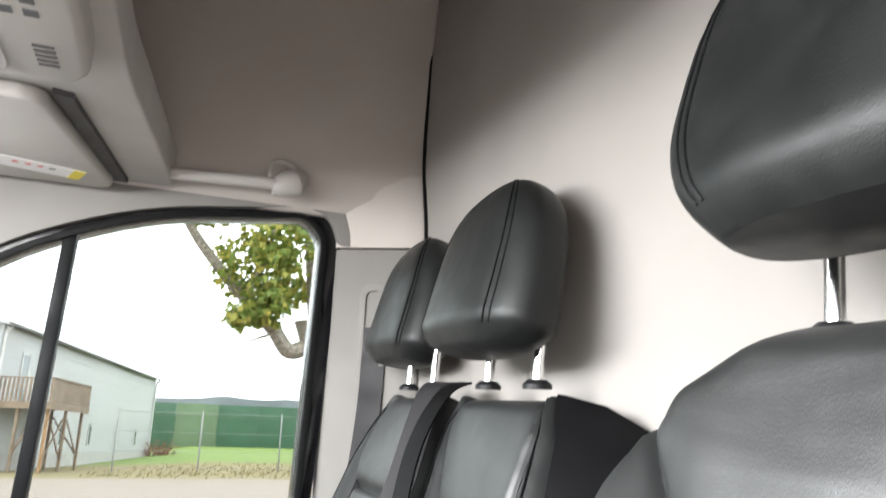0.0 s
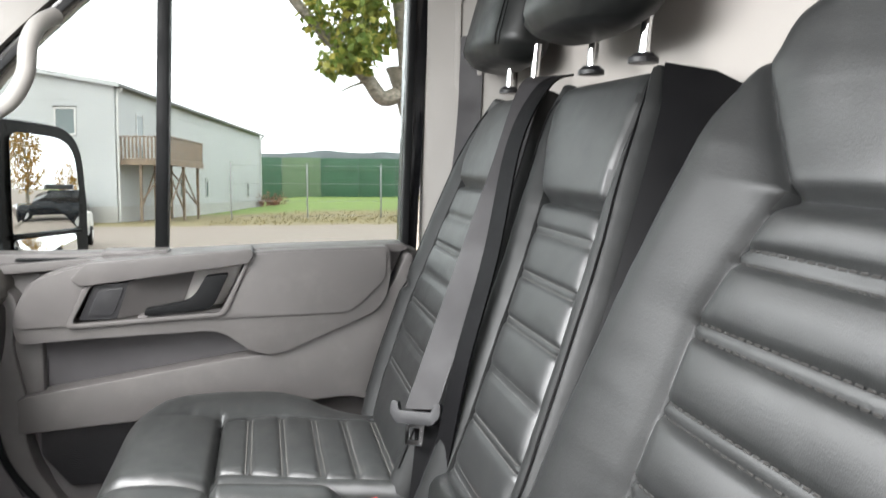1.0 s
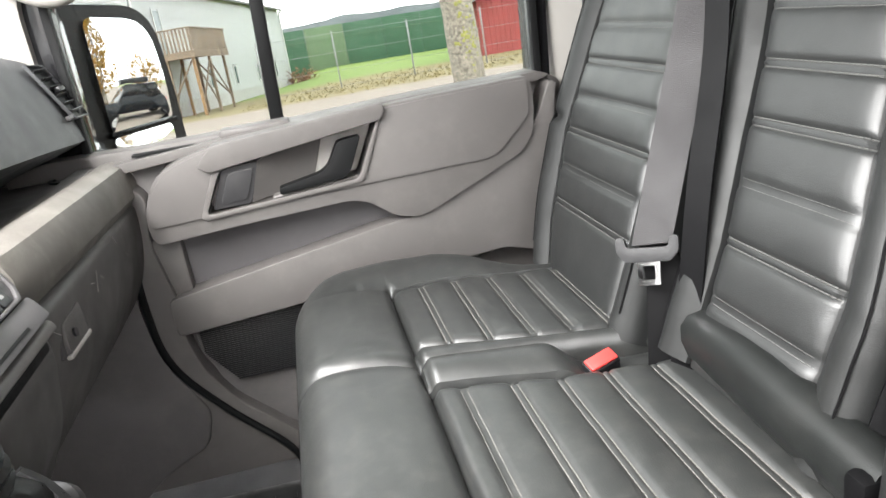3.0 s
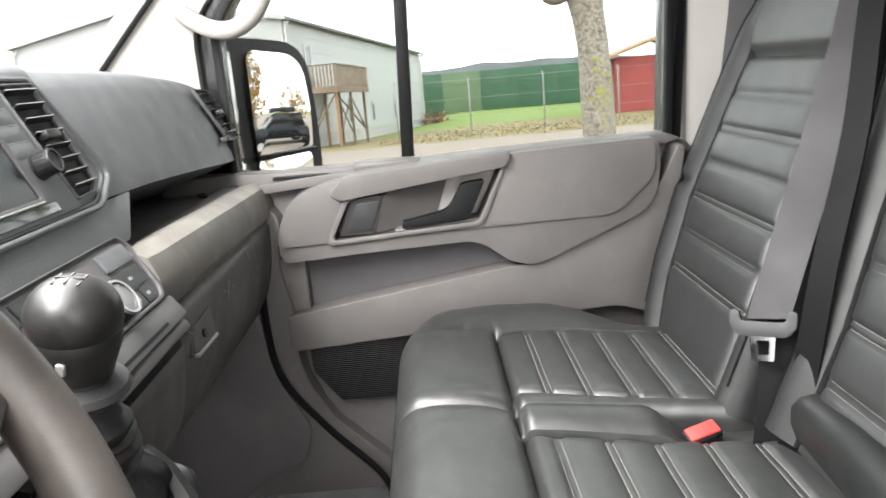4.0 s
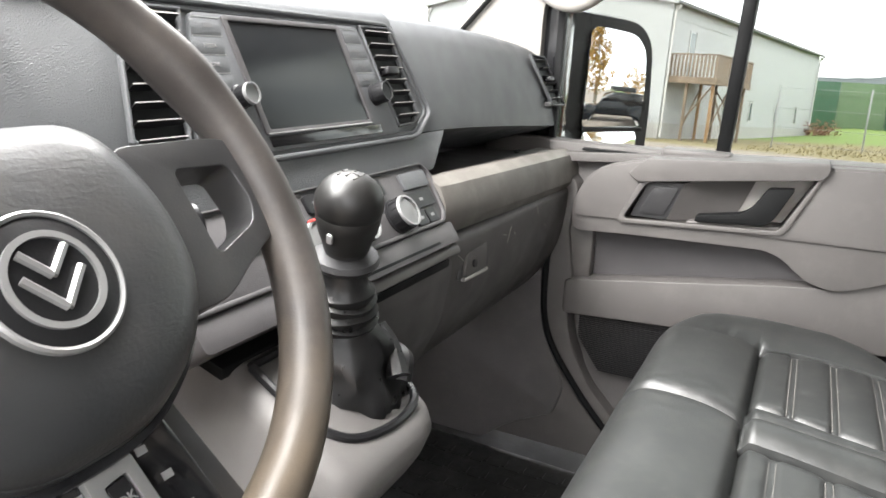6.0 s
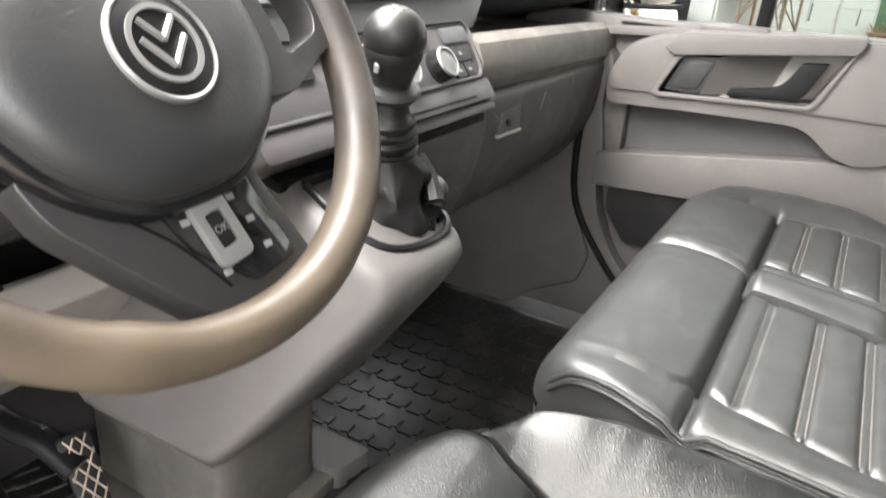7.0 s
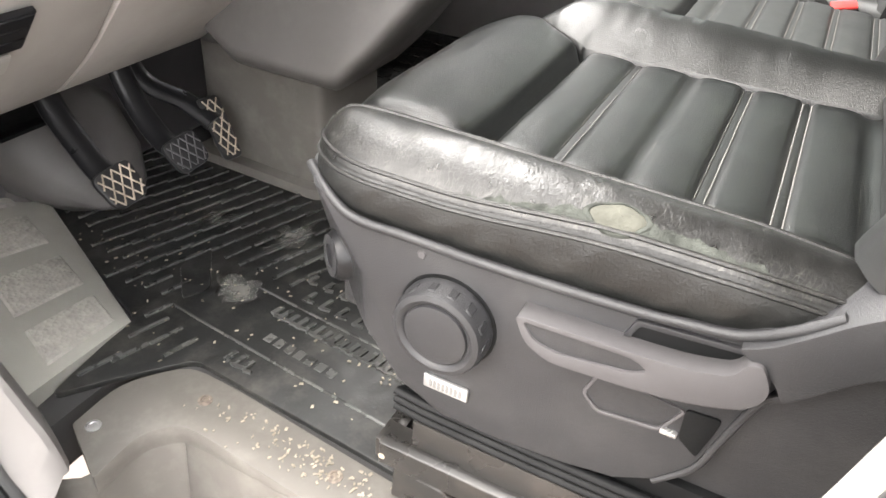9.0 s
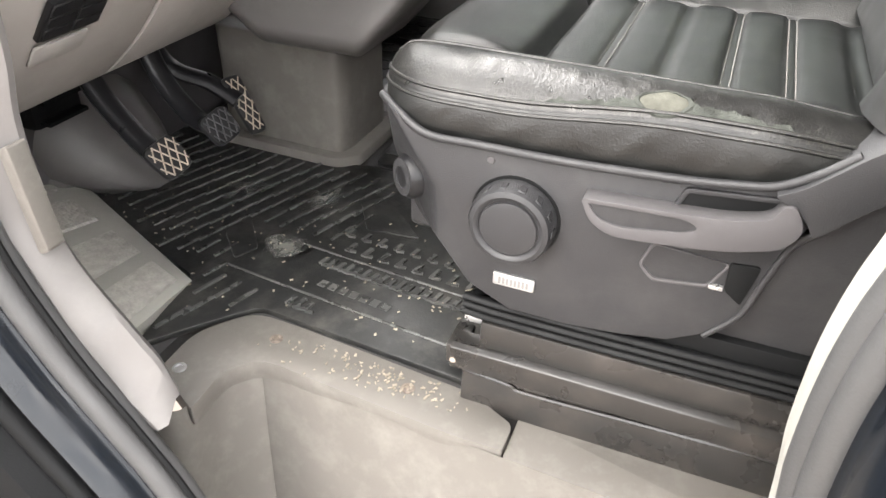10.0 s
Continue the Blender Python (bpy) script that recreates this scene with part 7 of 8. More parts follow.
# sill cover and step well
sill = thing("trim_sill", (0.0, 0.25, 0.80), "light grey door sill cover with screws over the step well", "sill cover")
sill["kind"] = "structure"
SILL = rounded([(-0.288, 0.185), (-0.292, 0.262), (-0.240, 0.334), (-0.16, 0.332), (0.111, 0.306), (0.176, 0.275), (0.176, 0.232), (0.114, 0.230), (-0.150, 0.252), (-0.178, 0.249), (-0.208, 0.216), (-0.204, 0.142)], [0.004, 0.03, 0.03, 0.03, 0.01, 0.01, 0.003, 0.05, 0.03, 0.02, 0.02, 0.003])
part("cover_plate", prism(SILL, 'z', 0.815, 0.846, 0.004, 2), SILLGREY, sill)
part("rear_cover", prism(rounded([(0.178, 0.300), (0.60, 0.300), (0.60, 0.207), (0.178, 0.229)], 0.004), 'z', 0.80, 0.838, 0.004), SILLGREY, sill)
for x, y, mm in ((-0.178, 0.296, RUST), (0.031, 0.281, RUST), (-0.264, 0.196, SILVER)):
    part("screw", lathe([(0.0005, 0.0), (0.0095, 0.0), (0.0095, 0.0015), (0.006, 0.0022), (0.0055, 0.0006), (0.0005, 0.0006)], 18, Matrix.Translation((x, y, 0.8455))), mm, sill, "rusty screw" if mm is RUST else "")
# step well: a curved wall below the cover, turning out to the tread
edge = [(-0.30, 0.10), (-0.222, 0.135), (-0.212, 0.205), (-0.180, 0.246), (-0.150, 0.250), (0.114, 0.228), (0.60, 0.205)]
es = smooth_path([(x, y, 0) for x, y in edge], 4)
rings = []
for dz, dy in ((0.838, 0.004), (0.80, 0.0), (0.70, -0.016), (0.58, -0.032), (0.45, -0.048), (0.36, -0.060), (0.325, -0.085), (0.315, -0.14), (0.313, -0.30)):
    k = (0.838 - dz) / 0.39
    rings.append([(p.x * (1 - 0.05 * k) + 0.02 * k, p.y + dy - 0.02 * k * (1 if p.x < -0.2 else 0), dz) for p in es])
part("step_well", loft(rings, cap=False, closed=False), SILLGREY, sill)

# front door pillar trim, seal and painted jamb on the driver side
jamb = thing("trim_front_jamb", (-0.28, 0.1, 0.85), "grey front door pillar trim with rubber seal and dark painted jamb", "pillar trim")
jamb["kind"] = "structure"
inner = [(-0.24, 1.60), (-0.262, 1.40), (-0.270, 1.304), (-0.286, 1.223), (-0.278, 1.095), (-0.212, 0.996), (-0.187, 0.963), (-0.172, 0.919)]
outer = [(-0.28, 1.60), (-0.31, 1.40), (-0.318, 1.28), (-0.313, 1.155), (-0.298, 1.108), (-0.241, 0.975), (-0.205, 0.930), (-0.174, 0.898)]
ii, oo = smooth_path([(x, 0, z) for x, z in inner], 6), smooth_path([(x, 0, z) for x, z in outer], 6)
rings = []
for p, q in zip(ii, oo):
    rings.append([(p.x - 0.05, 0.13, p.z - 0.02), (p.x - 0.012, 0.112, p.z), (p.x - 0.002, 0.104, p.z), (p.x - 0.002, 0.097, p.z), (q.x + 0.004, 0.074, q.z + 0.002), (q.x - 0.004, 0.066, q.z - 0.002), (q.x - 0.05, 0.07, q.z - 0.02)])
part("pillar_cover", loft(rings), TRIM, jamb)
part("end_clip", prism(rounded([(-0.298, 1.215), (-0.284, 1.222), (-0.274, 1.105), (-0.289, 1.098)], 0.005), 'y', 0.078, 0.10, 0.004), SILLGREY, jamb)
seal = smooth_path([(-0.30, 0.05, 1.60), (-0.328, 0.05, 1.40), (-0.334, 0.05, 1.27), (-0.316, 0.05, 1.12), (-0.264, 0.05, 0.998), (-0.208, 0.05, 0.912), (-0.165, 0.05, 0.845), (-0.130, 0.05, 0.77), (-0.105, 0.05, 0.66), (-0.09, 0.05, 0.50)], 6)
def beside(i, d, y):
    """A point beside the seal, d further out in its plane."""
    t = (seal[min(i + 1, len(seal) - 1)] - seal[max(i - 1, 0)]).normalized()
    return Vector((seal[i].x + t.z * d, y, seal[i].z - t.x * d))
n_s = range(len(seal))
part("door_seal", join(tube([beside(i, 0.002, 0.058) for i in n_s], 0.013, 12, 1), tube([beside(i, 0.004, 0.042) for i in n_s], 0.014, 12, 1)), SEAL, jamb, "grey rubber door seal")
part("seal_lip", tube([beside(i, -0.012, 0.050) for i in n_s], 0.004, 8, 1), RUBBER, jamb)
part("painted_jamb", loft([[beside(i, d, y) for d, y in ((0.004, 0.05), (0.018, 0.036), (0.020, 0.024), (0.022, 0.004), (0.030, -0.010), (0.060, -0.012), (0.060, 0.05))] for i in n_s]), BODY, jamb, "dark blue painted door jamb")
part("rubber_edge", tube([beside(i, 0.036, -0.018) for i in n_s], 0.011, 10, 1), RUBBER, jamb)
part("inner_wing_edge", loft([[beside(i, d, y) for d, y in ((0.046, -0.018), (0.052, -0.050), (0.075, -0.062), (0.20, -0.070), (0.20, -0.02))] for i in n_s]), RUBBER, jamb)
wing = solid("trim_front_wing", prism(rounded([(-0.44, 1.3), (-0.45, 1.15), (-0.38, 0.95), (-0.30, 0.80), (-0.25, 0.62), (-0.22, 0.40), (-1.1, 0.40), (-1.1, 1.5), (-0.5, 1.5)], 0.03), 'y', -0.14, -0.075, 0.01), BODY, "dark blue front wing beside the open driver door", "bodywork", "structure")

# rear door pillar on the driver side
bj = thing("trim_rear_jamb", (0.5, 0.1, 0.8), "pale grey rear door pillar trim with rubber seal", "pillar trim")
bj["kind"] = "structure"
inn = [(0.500, 1.60), (0.448, 1.38), (0.4315, 1.301), (0.4235, 1.256), (0.4195, 1.202), (0.4205, 1.136), (0.424, 1.10), (0.428, 1.06), (0.436, 0.95), (0.440, 0.80)]
rings = []
for p in smooth_path([(x, 0, z) for x, z in inn], 5):
    rings.append([(p.x + 0.02, 0.13, p.z), (p.x, 0.103, p.z), (p.x + 0.001, 0.097, p.z), (p.x + 0.004, 0.086, p.z), (p.x + 0.012, 0.080, p.z), (p.x + 0.40, 0.08, p.z), (p.x + 0.40, 0.16, p.z), (p.x + 0.10, 0.16, p.z)])
part("pillar_cover", loft(rings), JAMBGREY, bj)
se = [Vector((x + 0.014, 0.066, z)) for x, z in inn]
part("door_seal", join(tube(se, 0.015, 12, 5), tube([p + Vector((0.006, -0.018, 0)) for p in se], 0.013, 10, 5)), SEAL, bj, "dark grey rubber door seal")
rings = []
for p in smooth_path(se, 3):
    rings.append([(p.x + 0.006, 0.05, p.z), (p.x + 0.014, 0.022, p.z), (p.x + 0.02, 0.0, p.z), (p.x + 0.04, -0.02, p.z), (p.x + 0.3, -0.03, p.z), (p.x + 0.3, 0.05, p.z)])
part("painted_jamb", loft(rings), BODY, bj, "dark painted pillar")
part("upper_pillar", prism(rounded([(0.49, 1.59), (0.56, 2.20), (0.60, 2.30), (0.86, 2.30), (0.86, 1.59)], 0.01), 'y', 0.07, 0.14, 0.01), PILLAR, bj)

# ---- driver seat side valance and base ----
VY = 0.293
vface = [(0.008, 1.229), (0.050, 1.206), (0.108, 1.208), (0.196, 1.208), (0.302, 1.213), (0.350, 1.218), (0.385, 1.225), (0.402, 1.236), (0.425, 1.196), (0.410, 1.165), (0.396, 1.114), (0.386, 1.076), (0.360, 1.043), (0.327, 1.024), (0.280, 1.015), (0.219, 1.009), (0.153, 1.009), (0.104, 1.032), (0.064, 1.084), (0.060, 1.148)]
vback = [(-0.022, 1.232), (0.03, 1.222), (0.108, 1.214), (0.196, 1.214), (0.302, 1.219), (0.350, 1.224), (0.385, 1.231), (0.404, 1.240), (0.428, 1.196), (0.413, 1.163), (0.399, 1.112), (0.389, 1.072), (0.362, 1.036), (0.327, 1.017), (0.280, 1.008), (0.219, 1.002), (0.148, 1.000), (0.070, 1.030), (0.012, 1.100), (-0.016, 1.170)]
def vring(t, y):
    return [(a[0] + (b[0] - a[0]) * t, y, a[1] + (b[1] - a[1]) * t) for a, b in zip(vback, vface)]
vm = loft([vring(0.0, 0.42), vring(0.0, 0.350), vring(0.12, 0.332), vring(0.82, 0.300), vring(0.93, 0.2955), vring(1.0, VY)])
bevel(vm, 0.0025, 2, 28)
valance = part("side_valance", vm, SEATBASE, drv, "charcoal plastic side valance", 32)
part("valance_rim", tube([(-0.012, 0.318, 1.232), (0.018, 0.299, 1.222), (0.052, 0.291, 1.2085), (0.108, 0.290, 1.2085), (0.196, 0.290, 1.2085), (0.302, 0.290, 1.2135), (0.350, 0.290, 1.2185), (0.384, 0.289, 1.225), (0.414, 0.287, 1.244), (0.440, 0.287, 1.267)], 0.0046, 10, 6), SEATBASE, valance)
# raised rear cover: a light upper wing, and the lower part falling back
wing_o = rounded([(0.384, 1.222), (0.402, 1.231), (0.420, 1.247), (0.453, 1.280), (0.54, 1.335), (0.66, 1.36), (0.66, 1.285), (0.54, 1.275), (0.470, 1.238), (0.424, 1.186), (0.414, 1.205)], [0.004, 0.01, 0.02, 0.03, 0.03, 0.01, 0.01, 0.03, 0.03, 0.008, 0.01])
part("rear_cover", prism(wing_o, 'y', 0.276, 0.34, 0.009, 3), SEATBASE, valance, "raised charcoal plastic rear cover")
lowp = [(0.424, 1.188), (0.470, 1.240), (0.54, 1.277), (0.66, 1.288), (0.64, 1.00), (0.33, 0.998), (0.362, 1.036), (0.389, 1.074), (0.399, 1.114), (0.411, 1.165)]
part("rear_cover_lower", loft([[(x, 0.36, z) for x, z in lowp], [(x, 0.288 + 0.17 * max(0, 1.20 - z), z) for x, z in lowp]]), SEATBASE, valance, "lower part of the rear cover")
part("rear_cover_edge", tube([(0.426, 0.286, 1.188), (0.411, 0.290, 1.165), (0.397, 0.2915, 1.114), (0.387, 0.293, 1.076), (0.360, 0.294, 1.041)], 0.0032, 8, 4), SEATBASE, valance)
part("front_panel", prism(rounded([(0.33, 1.06), (0.33, 1.215), (0.72, 1.235), (0.72, 1.06)], 0.02), 'x', 0.012, 0.06, 0.012, 2), SEATBASE, drv)
KM = aim((0.151, VY, 1.132), (0, -1, 0), (1, 0, 0))
kr = 0.0445
part("knob_gap", lathe([(0.0005, 0.0), (kr * 1.09, 0.0), (kr * 1.09, 0.0014), (0.0005, 0.0014)], 40, KM), RUBBER, drv)
kn = part("height_knob", lathe([(0.0005, 0.001), (kr * 1.02, 0.001), (kr * 1.03, 0.006), (kr, 0.008), (kr, 0.020), (kr * 0.95, 0.0255), (kr * 0.84, 0.0275), (kr * 0.76, 0.0262), (kr * 0.72, 0.0232), (kr * 0.695, 0.0232), (kr * 0.68, 0.0262), (kr * 0.60, 0.0272), (0.0005, 0.0275)], 56, KM), SEATBASE, drv, "round ribbed seat adjuster knob")
for i in range(14):
    part("grip_rib", box(kr * 0.965, kr * 1.018, -0.0042, 0.0042, 0.008, 0.0215, 0.0014, 1, KM @ pose(0, 0, 0, 0, 0, i * 360 / 14)), SEATBASE, kn)
KM2 = aim((0.022, 0.318, 1.141), (-0.62, -0.78, 0.05), (0, 0, 1))
k2 = part("lumbar_knob", lathe([(0.0005, -0.012), (0.026, -0.012), (0.026, 0.006), (0.021, 0.0125), (0.0005, 0.014)], 32, KM2), SATINBLACK, drv, "small round lumbar knob")
part("cap", lathe([(0.012, 0.012), (0.021, 0.0115), (0.0215, 0.0135), (0.012, 0.0145), (0.012, 0.012)], 24, KM2), SEATBASE, k2)
# long release lever with a finger hollow
lo = rounded([(0.219, 1.184), (0.257, 1.186), (0.309, 1.188), (0.358, 1.192), (0.387, 1.200), (0.394, 1.216), (0.404, 1.217), (0.416, 1.195), (0.404, 1.174), (0.365, 1.160), (0.316, 1.153), (0.252, 1.148), (0.230, 1.160)], [0.006, 0.02, 0.02, 0.02, 0.012, 0.006, 0.006, 0.012, 0.012, 0.02, 0.02, 0.012, 0.01])
hol = rounded([(0.2265, 1.180), (0.257, 1.1815), (0.318, 1.1835), (0.331, 1.1765), (0.318, 1.169), (0.258, 1.160), (0.2375, 1.165)], [0.004, 0.01, 0.008, 0.006, 0.01, 0.01, 0.006])
lever = part("release_lever", plate(lo, [hol], 'y', 0.271, VY, 0.0032, 2), TRIM_DARK, drv, "long plastic release lever")
part("finger_hollow", loft([[(x, 0.2735, z) for x, z in hol], [(x, 0.284 - 0.25 * (1.172 - z), z) for x, z in hol], [(x, 0.291, z) for x, z in hol]]), SEATBASE, lever)
# Thin raised black sheet stands for the shade in the recess behind the lever.
part("valance_pocket_shade", prism(rounded([(0.313, 1.204), (0.400, 1.212), (0.397, 1.197), (0.386, 1.188), (0.304, 1.181)], 0.004), 'y', 0.2905, 0.296, 0.001), RUBBER, valance)
part("pocket_frame", plate(rounded([(0.311, 1.2065), (0.402, 1.2145), (0.398, 1.195), (0.386, 1.186), (0.300, 1.179)], 0.004), [rounded([(0.3145, 1.202), (0.398, 1.2095), (0.395, 1.198), (0.385, 1.190), (0.307, 1.183)], 0.003)], 'y', 0.2885, 0.295, 0.001), SEATBASE, valance)
part("lower_pocket", plate(rounded([(0.292, 1.140), (0.282, 1.112), (0.298, 1.095), (0.352, 1.102), (0.368, 1.134)], 0.006), [rounded([(0.2945, 1.138), (0.2855, 1.112), (0.2995, 1.0985), (0.350, 1.105), (0.3645, 1.134)], 0.005)], 'y', 0.2908, 0.296, 0.0006, 1), TRIM_DARK, valance)
# The notch's shade is a black sheet as well.
part("lever_notch_shade", prism(rounded([(0.366, 1.136), (0.394, 1.138), (0.391, 1.119), (0.385, 1.090), (0.367, 1.104)], 0.004), 'y', 0.2903, 0.296, 0.001), RUBBER, valance)
part("notch_tab", box(0.352, 0.366, 0.2885, 0.294, 1.103, 1.1075, 0.001), SILVER, valance)
bd = part("type_plate", box(0.132, 0.180, 0.2895, 0.294, 1.042, 1.0585, 0.002, m=None), SILVER, drv, "small silver plate")
for i in range(8):
    part("print_bar", box(0.139 + i * 0.0045, 0.1418 + i * 0.0045, 0.2888, 0.2896, 1.046, 1.0545), DULLSILVER, bd)
part("screw", lathe([(0.0005, 0), (0.0045, 0), (0.0035, 0.0015), (0.0005, 0.0015)], 14, aim((0.121, VY, 1.193), (0, -1, 0))), TRIM_DARK, drv)
# folded bellows and steel base
for i, z in enumerate((1.003, 0.992, 0.981)):
    part("bellow_fold", tube([(0.122, 0.42, z), (0.114, 0.325, z), (0.13, 0.303, z), (0.52, 0.303, z + 0.003), (0.55, 0.31, z), (0.55, 0.42, z)], 0.0062, 10, 3, 0.8), RUBBER, drv)
part("bellow_core", box(0.124, 0.56, 0.308, 0.70, 0.93, 1.03, 0.008), RUBBER, drv)
part("base_plate", box(0.118, 0.58, 0.299, 0.70, 0.93, 0.974, 0.004), STEEL_BLACK, drv, "dusty black steel seat base")
part("slide_rail", prism(rounded([(0.288, 0.900), (0.288, 0.932), (0.296, 0.936), (0.32, 0.936), (0.32, 0.90)], 0.002), 'x', 0.085, 0.58, 0.0015), STEEL_BLACK, drv, "black steel slide rail")
part("lower_box", prism([(0.292, 0.835), (0.300, 0.897), (0.75, 0.897), (0.75, 0.835)], 'x', 0.098, 0.60, 0.004), STEEL_BLACK, drv, "black steel seat box")
part("box_lip", tube([(0.100, 0.296, 0.896), (0.16, 0.296, 0.890), (0.19, 0.296, 0.884), (0.40, 0.296, 0.892), (0.58, 0.296, 0.893)], 0.003, 6, 4), STEEL_BLACK, drv)
part("rail_end", box(0.078, 0.10, 0.292, 0.34, 0.903, 0.932, 0.002), STEEL_BLACK, drv)
part("rail_bolt", lathe([(0.0005, 0), (0.004, 0), (0.004, 0.004), (0.0005, 0.004)], 12, aim((0.089, 0.2915, 0.912), (0, -1, 0))), PEDGRID, drv)
part("rail_tab", box(0.085, 0.112, 0.335, 0.36, 0.938, 0.948, 0.002), SILVER, drv)

# ---- outside: the van stands on a slight cross slope, so the yard falls away from it ----
E = pose(0, 0, 0, -3.4, 0, 0)
def out(bm):
    bm.transform(E)
    return bm
def rise(x, y):
    s = min(max((x + 3) / 6, 0), 1)
    s = s * s * (3 - 2 * s)
    return 0.0184 * max(0, min(y, 125) - 38) * s

def ground_material():
    m = bpy.data.materials.new("yard_ground")
    m.use_nodes = True
    nt = m.node_tree
    L = nt.links.new
    b = nt.nodes["Principled BSDF"]
    tc = nt.nodes.new("ShaderNodeTexCoord")
    sep = nt.nodes.new("ShaderNodeSeparateXYZ")
    L(tc.outputs["Object"], sep.inputs[0])
    nz = nt.nodes.new("ShaderNodeTexNoise")
    nz.inputs["Scale"].default_value, nz.inputs["Detail"].default_value = 0.35, 6
    L(tc.outputs["Object"], nz.inputs["Vector"])
    fine = nt.nodes.new("ShaderNodeTexNoise")
    fine.inputs["Scale"].default_value, fine.inputs["Detail"].default_value = 3.0, 8
    L(tc.outputs["Object"], fine.inputs["Vector"])
    def edge(lo, hi, wob):
        a = nt.nodes.new("ShaderNodeMath")
        a.operation = 'MULTIPLY_ADD'
        a.inputs[1].default_value = wob
        L(nz.outputs[0], a.inputs[0])
        L(sep.outputs[1], a.inputs[2])
        r = nt.nodes.new("ShaderNodeMapRange")
        r.inputs[1].default_value, r.inputs[2].default_value = lo + wob / 2, hi + wob / 2
        L(a.outputs[0], r.inputs[0])
        return r.outputs[0]
    def ramp(c0, c1):
        r = nt.nodes.new("ShaderNodeValToRGB")
        r.color_ramp.elements[0].position, r.color_ramp.elements[0].color = 0.35, (*c0, 1)
        r.color_ramp.elements[1].position, r.color_ramp.elements[1].color = 0.68, (*c1, 1)
        L(fine.outputs[0], r.inputs[0])
        return r.outputs[0]
    def blend(f, a, c):
        x = nt.nodes.new("ShaderNodeMix")
        x.data_type = 'RGBA'
        L(f, x.inputs[0])
        L(a, x.inputs[6])
        L(c, x.inputs[7])
        return x.outputs[2]
    gravel = ramp((0.165, 0.136, 0.113), (0.22, 0.184, 0.157))
    dry = ramp((0.125, 0.102, 0.046), (0.19, 0.158, 0.073))
    green = ramp((0.086, 0.139, 0.02), (0.132, 0.19, 0.03))
    col = blend(edge(40.5, 42.0, 3.0), gravel, blend(edge(58.0, 64.0, 7.0), dry, green))
    L(col, b.inputs["Base Color"])
    b.inputs["Roughness"].default_value = 0.95
    return m
xs = sorted(set([-900, -400, -200, -120] + list(range(-80, 121, 5)) + [200, 400, 900]))
ys = sorted(set([-900, -400, -200, -100, -50, -20] + list(range(-10, 141, 4)) + [170, 220, 300, 500, 1000, 1600]))
verts = [(x, y, rise(x, y) + 0.05 * noise.noise((x * 0.2, y * 0.2, 0)) * (1 if y > 20 else 0)) for y in ys for x in xs]
faces = [(j * len(xs) + i, j * len(xs) + i + 1, (j + 1) * len(xs) + i + 1, (j + 1) * len(xs) + i) for j in range(len(ys) - 1) for i in range(len(xs) - 1)]
me = bpy.data.meshes.new("ground")
me.from_pydata(verts, [], faces)
me.materials.append(ground_material())
me.shade_smooth()
gob = new("ground", me)
gob.matrix_basis = E
tagged(gob, "gravel yard with dry verge and green grass behind", "ground", "", "structure")

# tufts of the dry verge
rg = random.Random(11)
tv, tf = [], []
for i in range(2600):
    x, y = rg.uniform(-3, 24), rg.triangular(41, 62, 44)
    h, a = rg.uniform(0.05, 0.18), rg.uniform(0, 3.14)
    z = rise(x, y)
    k = len(tv)
    dx, dy = 0.05 * math.cos(a), 0.05 * math.sin(a)
    tv += [(x - dx, y - dy, z), (x + dx, y + dy, z), (x + rg.uniform(-0.1, 0.1), y + rg.uniform(-0.1, 0.1), z + h)]
    tf.append((k, k + 1, k + 2))
me = bpy.data.meshes.new("dry_grass")
me.from_pydata(tv, [], tf)
me.materials.append(material("dry_grass_blades", (0.18, 0.147, 0.067), 0.9, vary=0.45, vscale=0.8))
dg = new("dry_grass", me)
dg.matrix_basis = E
tagged(dg, "dry yellow grass tufts along the yard", "grass", "", "stuff")
# rust-brown shrub at the far corner of the hall
sv, sf = [], []
for i in range(420):
    p = Vector((1.0, 82.0, 0.7)) + Vector((rg.gauss(0, 0.8), rg.gauss(0, 0.5), rg.gauss(0, 0.45)))
    k = len(sv)
    q = Vector((rg.uniform(-1, 1), rg.uniform(-1, 1), rg.uniform(-1, 1))).normalized() * 0.16
    w = q.orthogonal().normalized() * 0.10
    sv += [p - q, p + w, p + q, p - w]
    sf.append((k, k + 1, k + 2, k + 3))
me = bpy.data.meshes.new("shrub")
me.from_pydata(sv, [], sf)
me.materials.append(material("rusty_leaves", (0.16, 0.07, 0.035), 0.8, vary=0.4, vscale=2))
sh = new("shrub", me)
sh.matrix_basis = E
tagged(sh, "low rust-brown shrub at the corner of the hall", "shrub")

# storage hall
WALLP = material("pale_metal_cladding", (0.36, 0.372, 0.376), 0.55, vary=0.05, vscale=0.4, grain=0.2, scale=20)
PLINTH = material("pale_concrete", (0.34, 0.335, 0.322), 0.85, vary=0.12, vscale=1.5)
ROOFM = material("dark_metal_roof", (0.10, 0.10, 0.10), 0.5, vary=0.1, vscale=1.0)
WINP = material("dull_window_pane", (0.10, 0.125, 0.13), 0.12, vary=0.1, vscale=0.6)
WHITEP = material("white_painted_frame", (0.46, 0.46, 0.45), 0.5, vary=0.05)
WOODP = material("weathered_deck_wood", (0.18, 0.137, 0.10), 0.85, vary=0.3, vscale=2.0, grain=0.3, scale=30)
WOODN = material("new_wood_post", (0.24, 0.147, 0.074), 0.8, vary=0.2, vscale=2.0)
NX, NY = -8.3, 47.5
U = Vector((0.219, 0.976, 0)).normalized()      # along the long wall, away from the yard
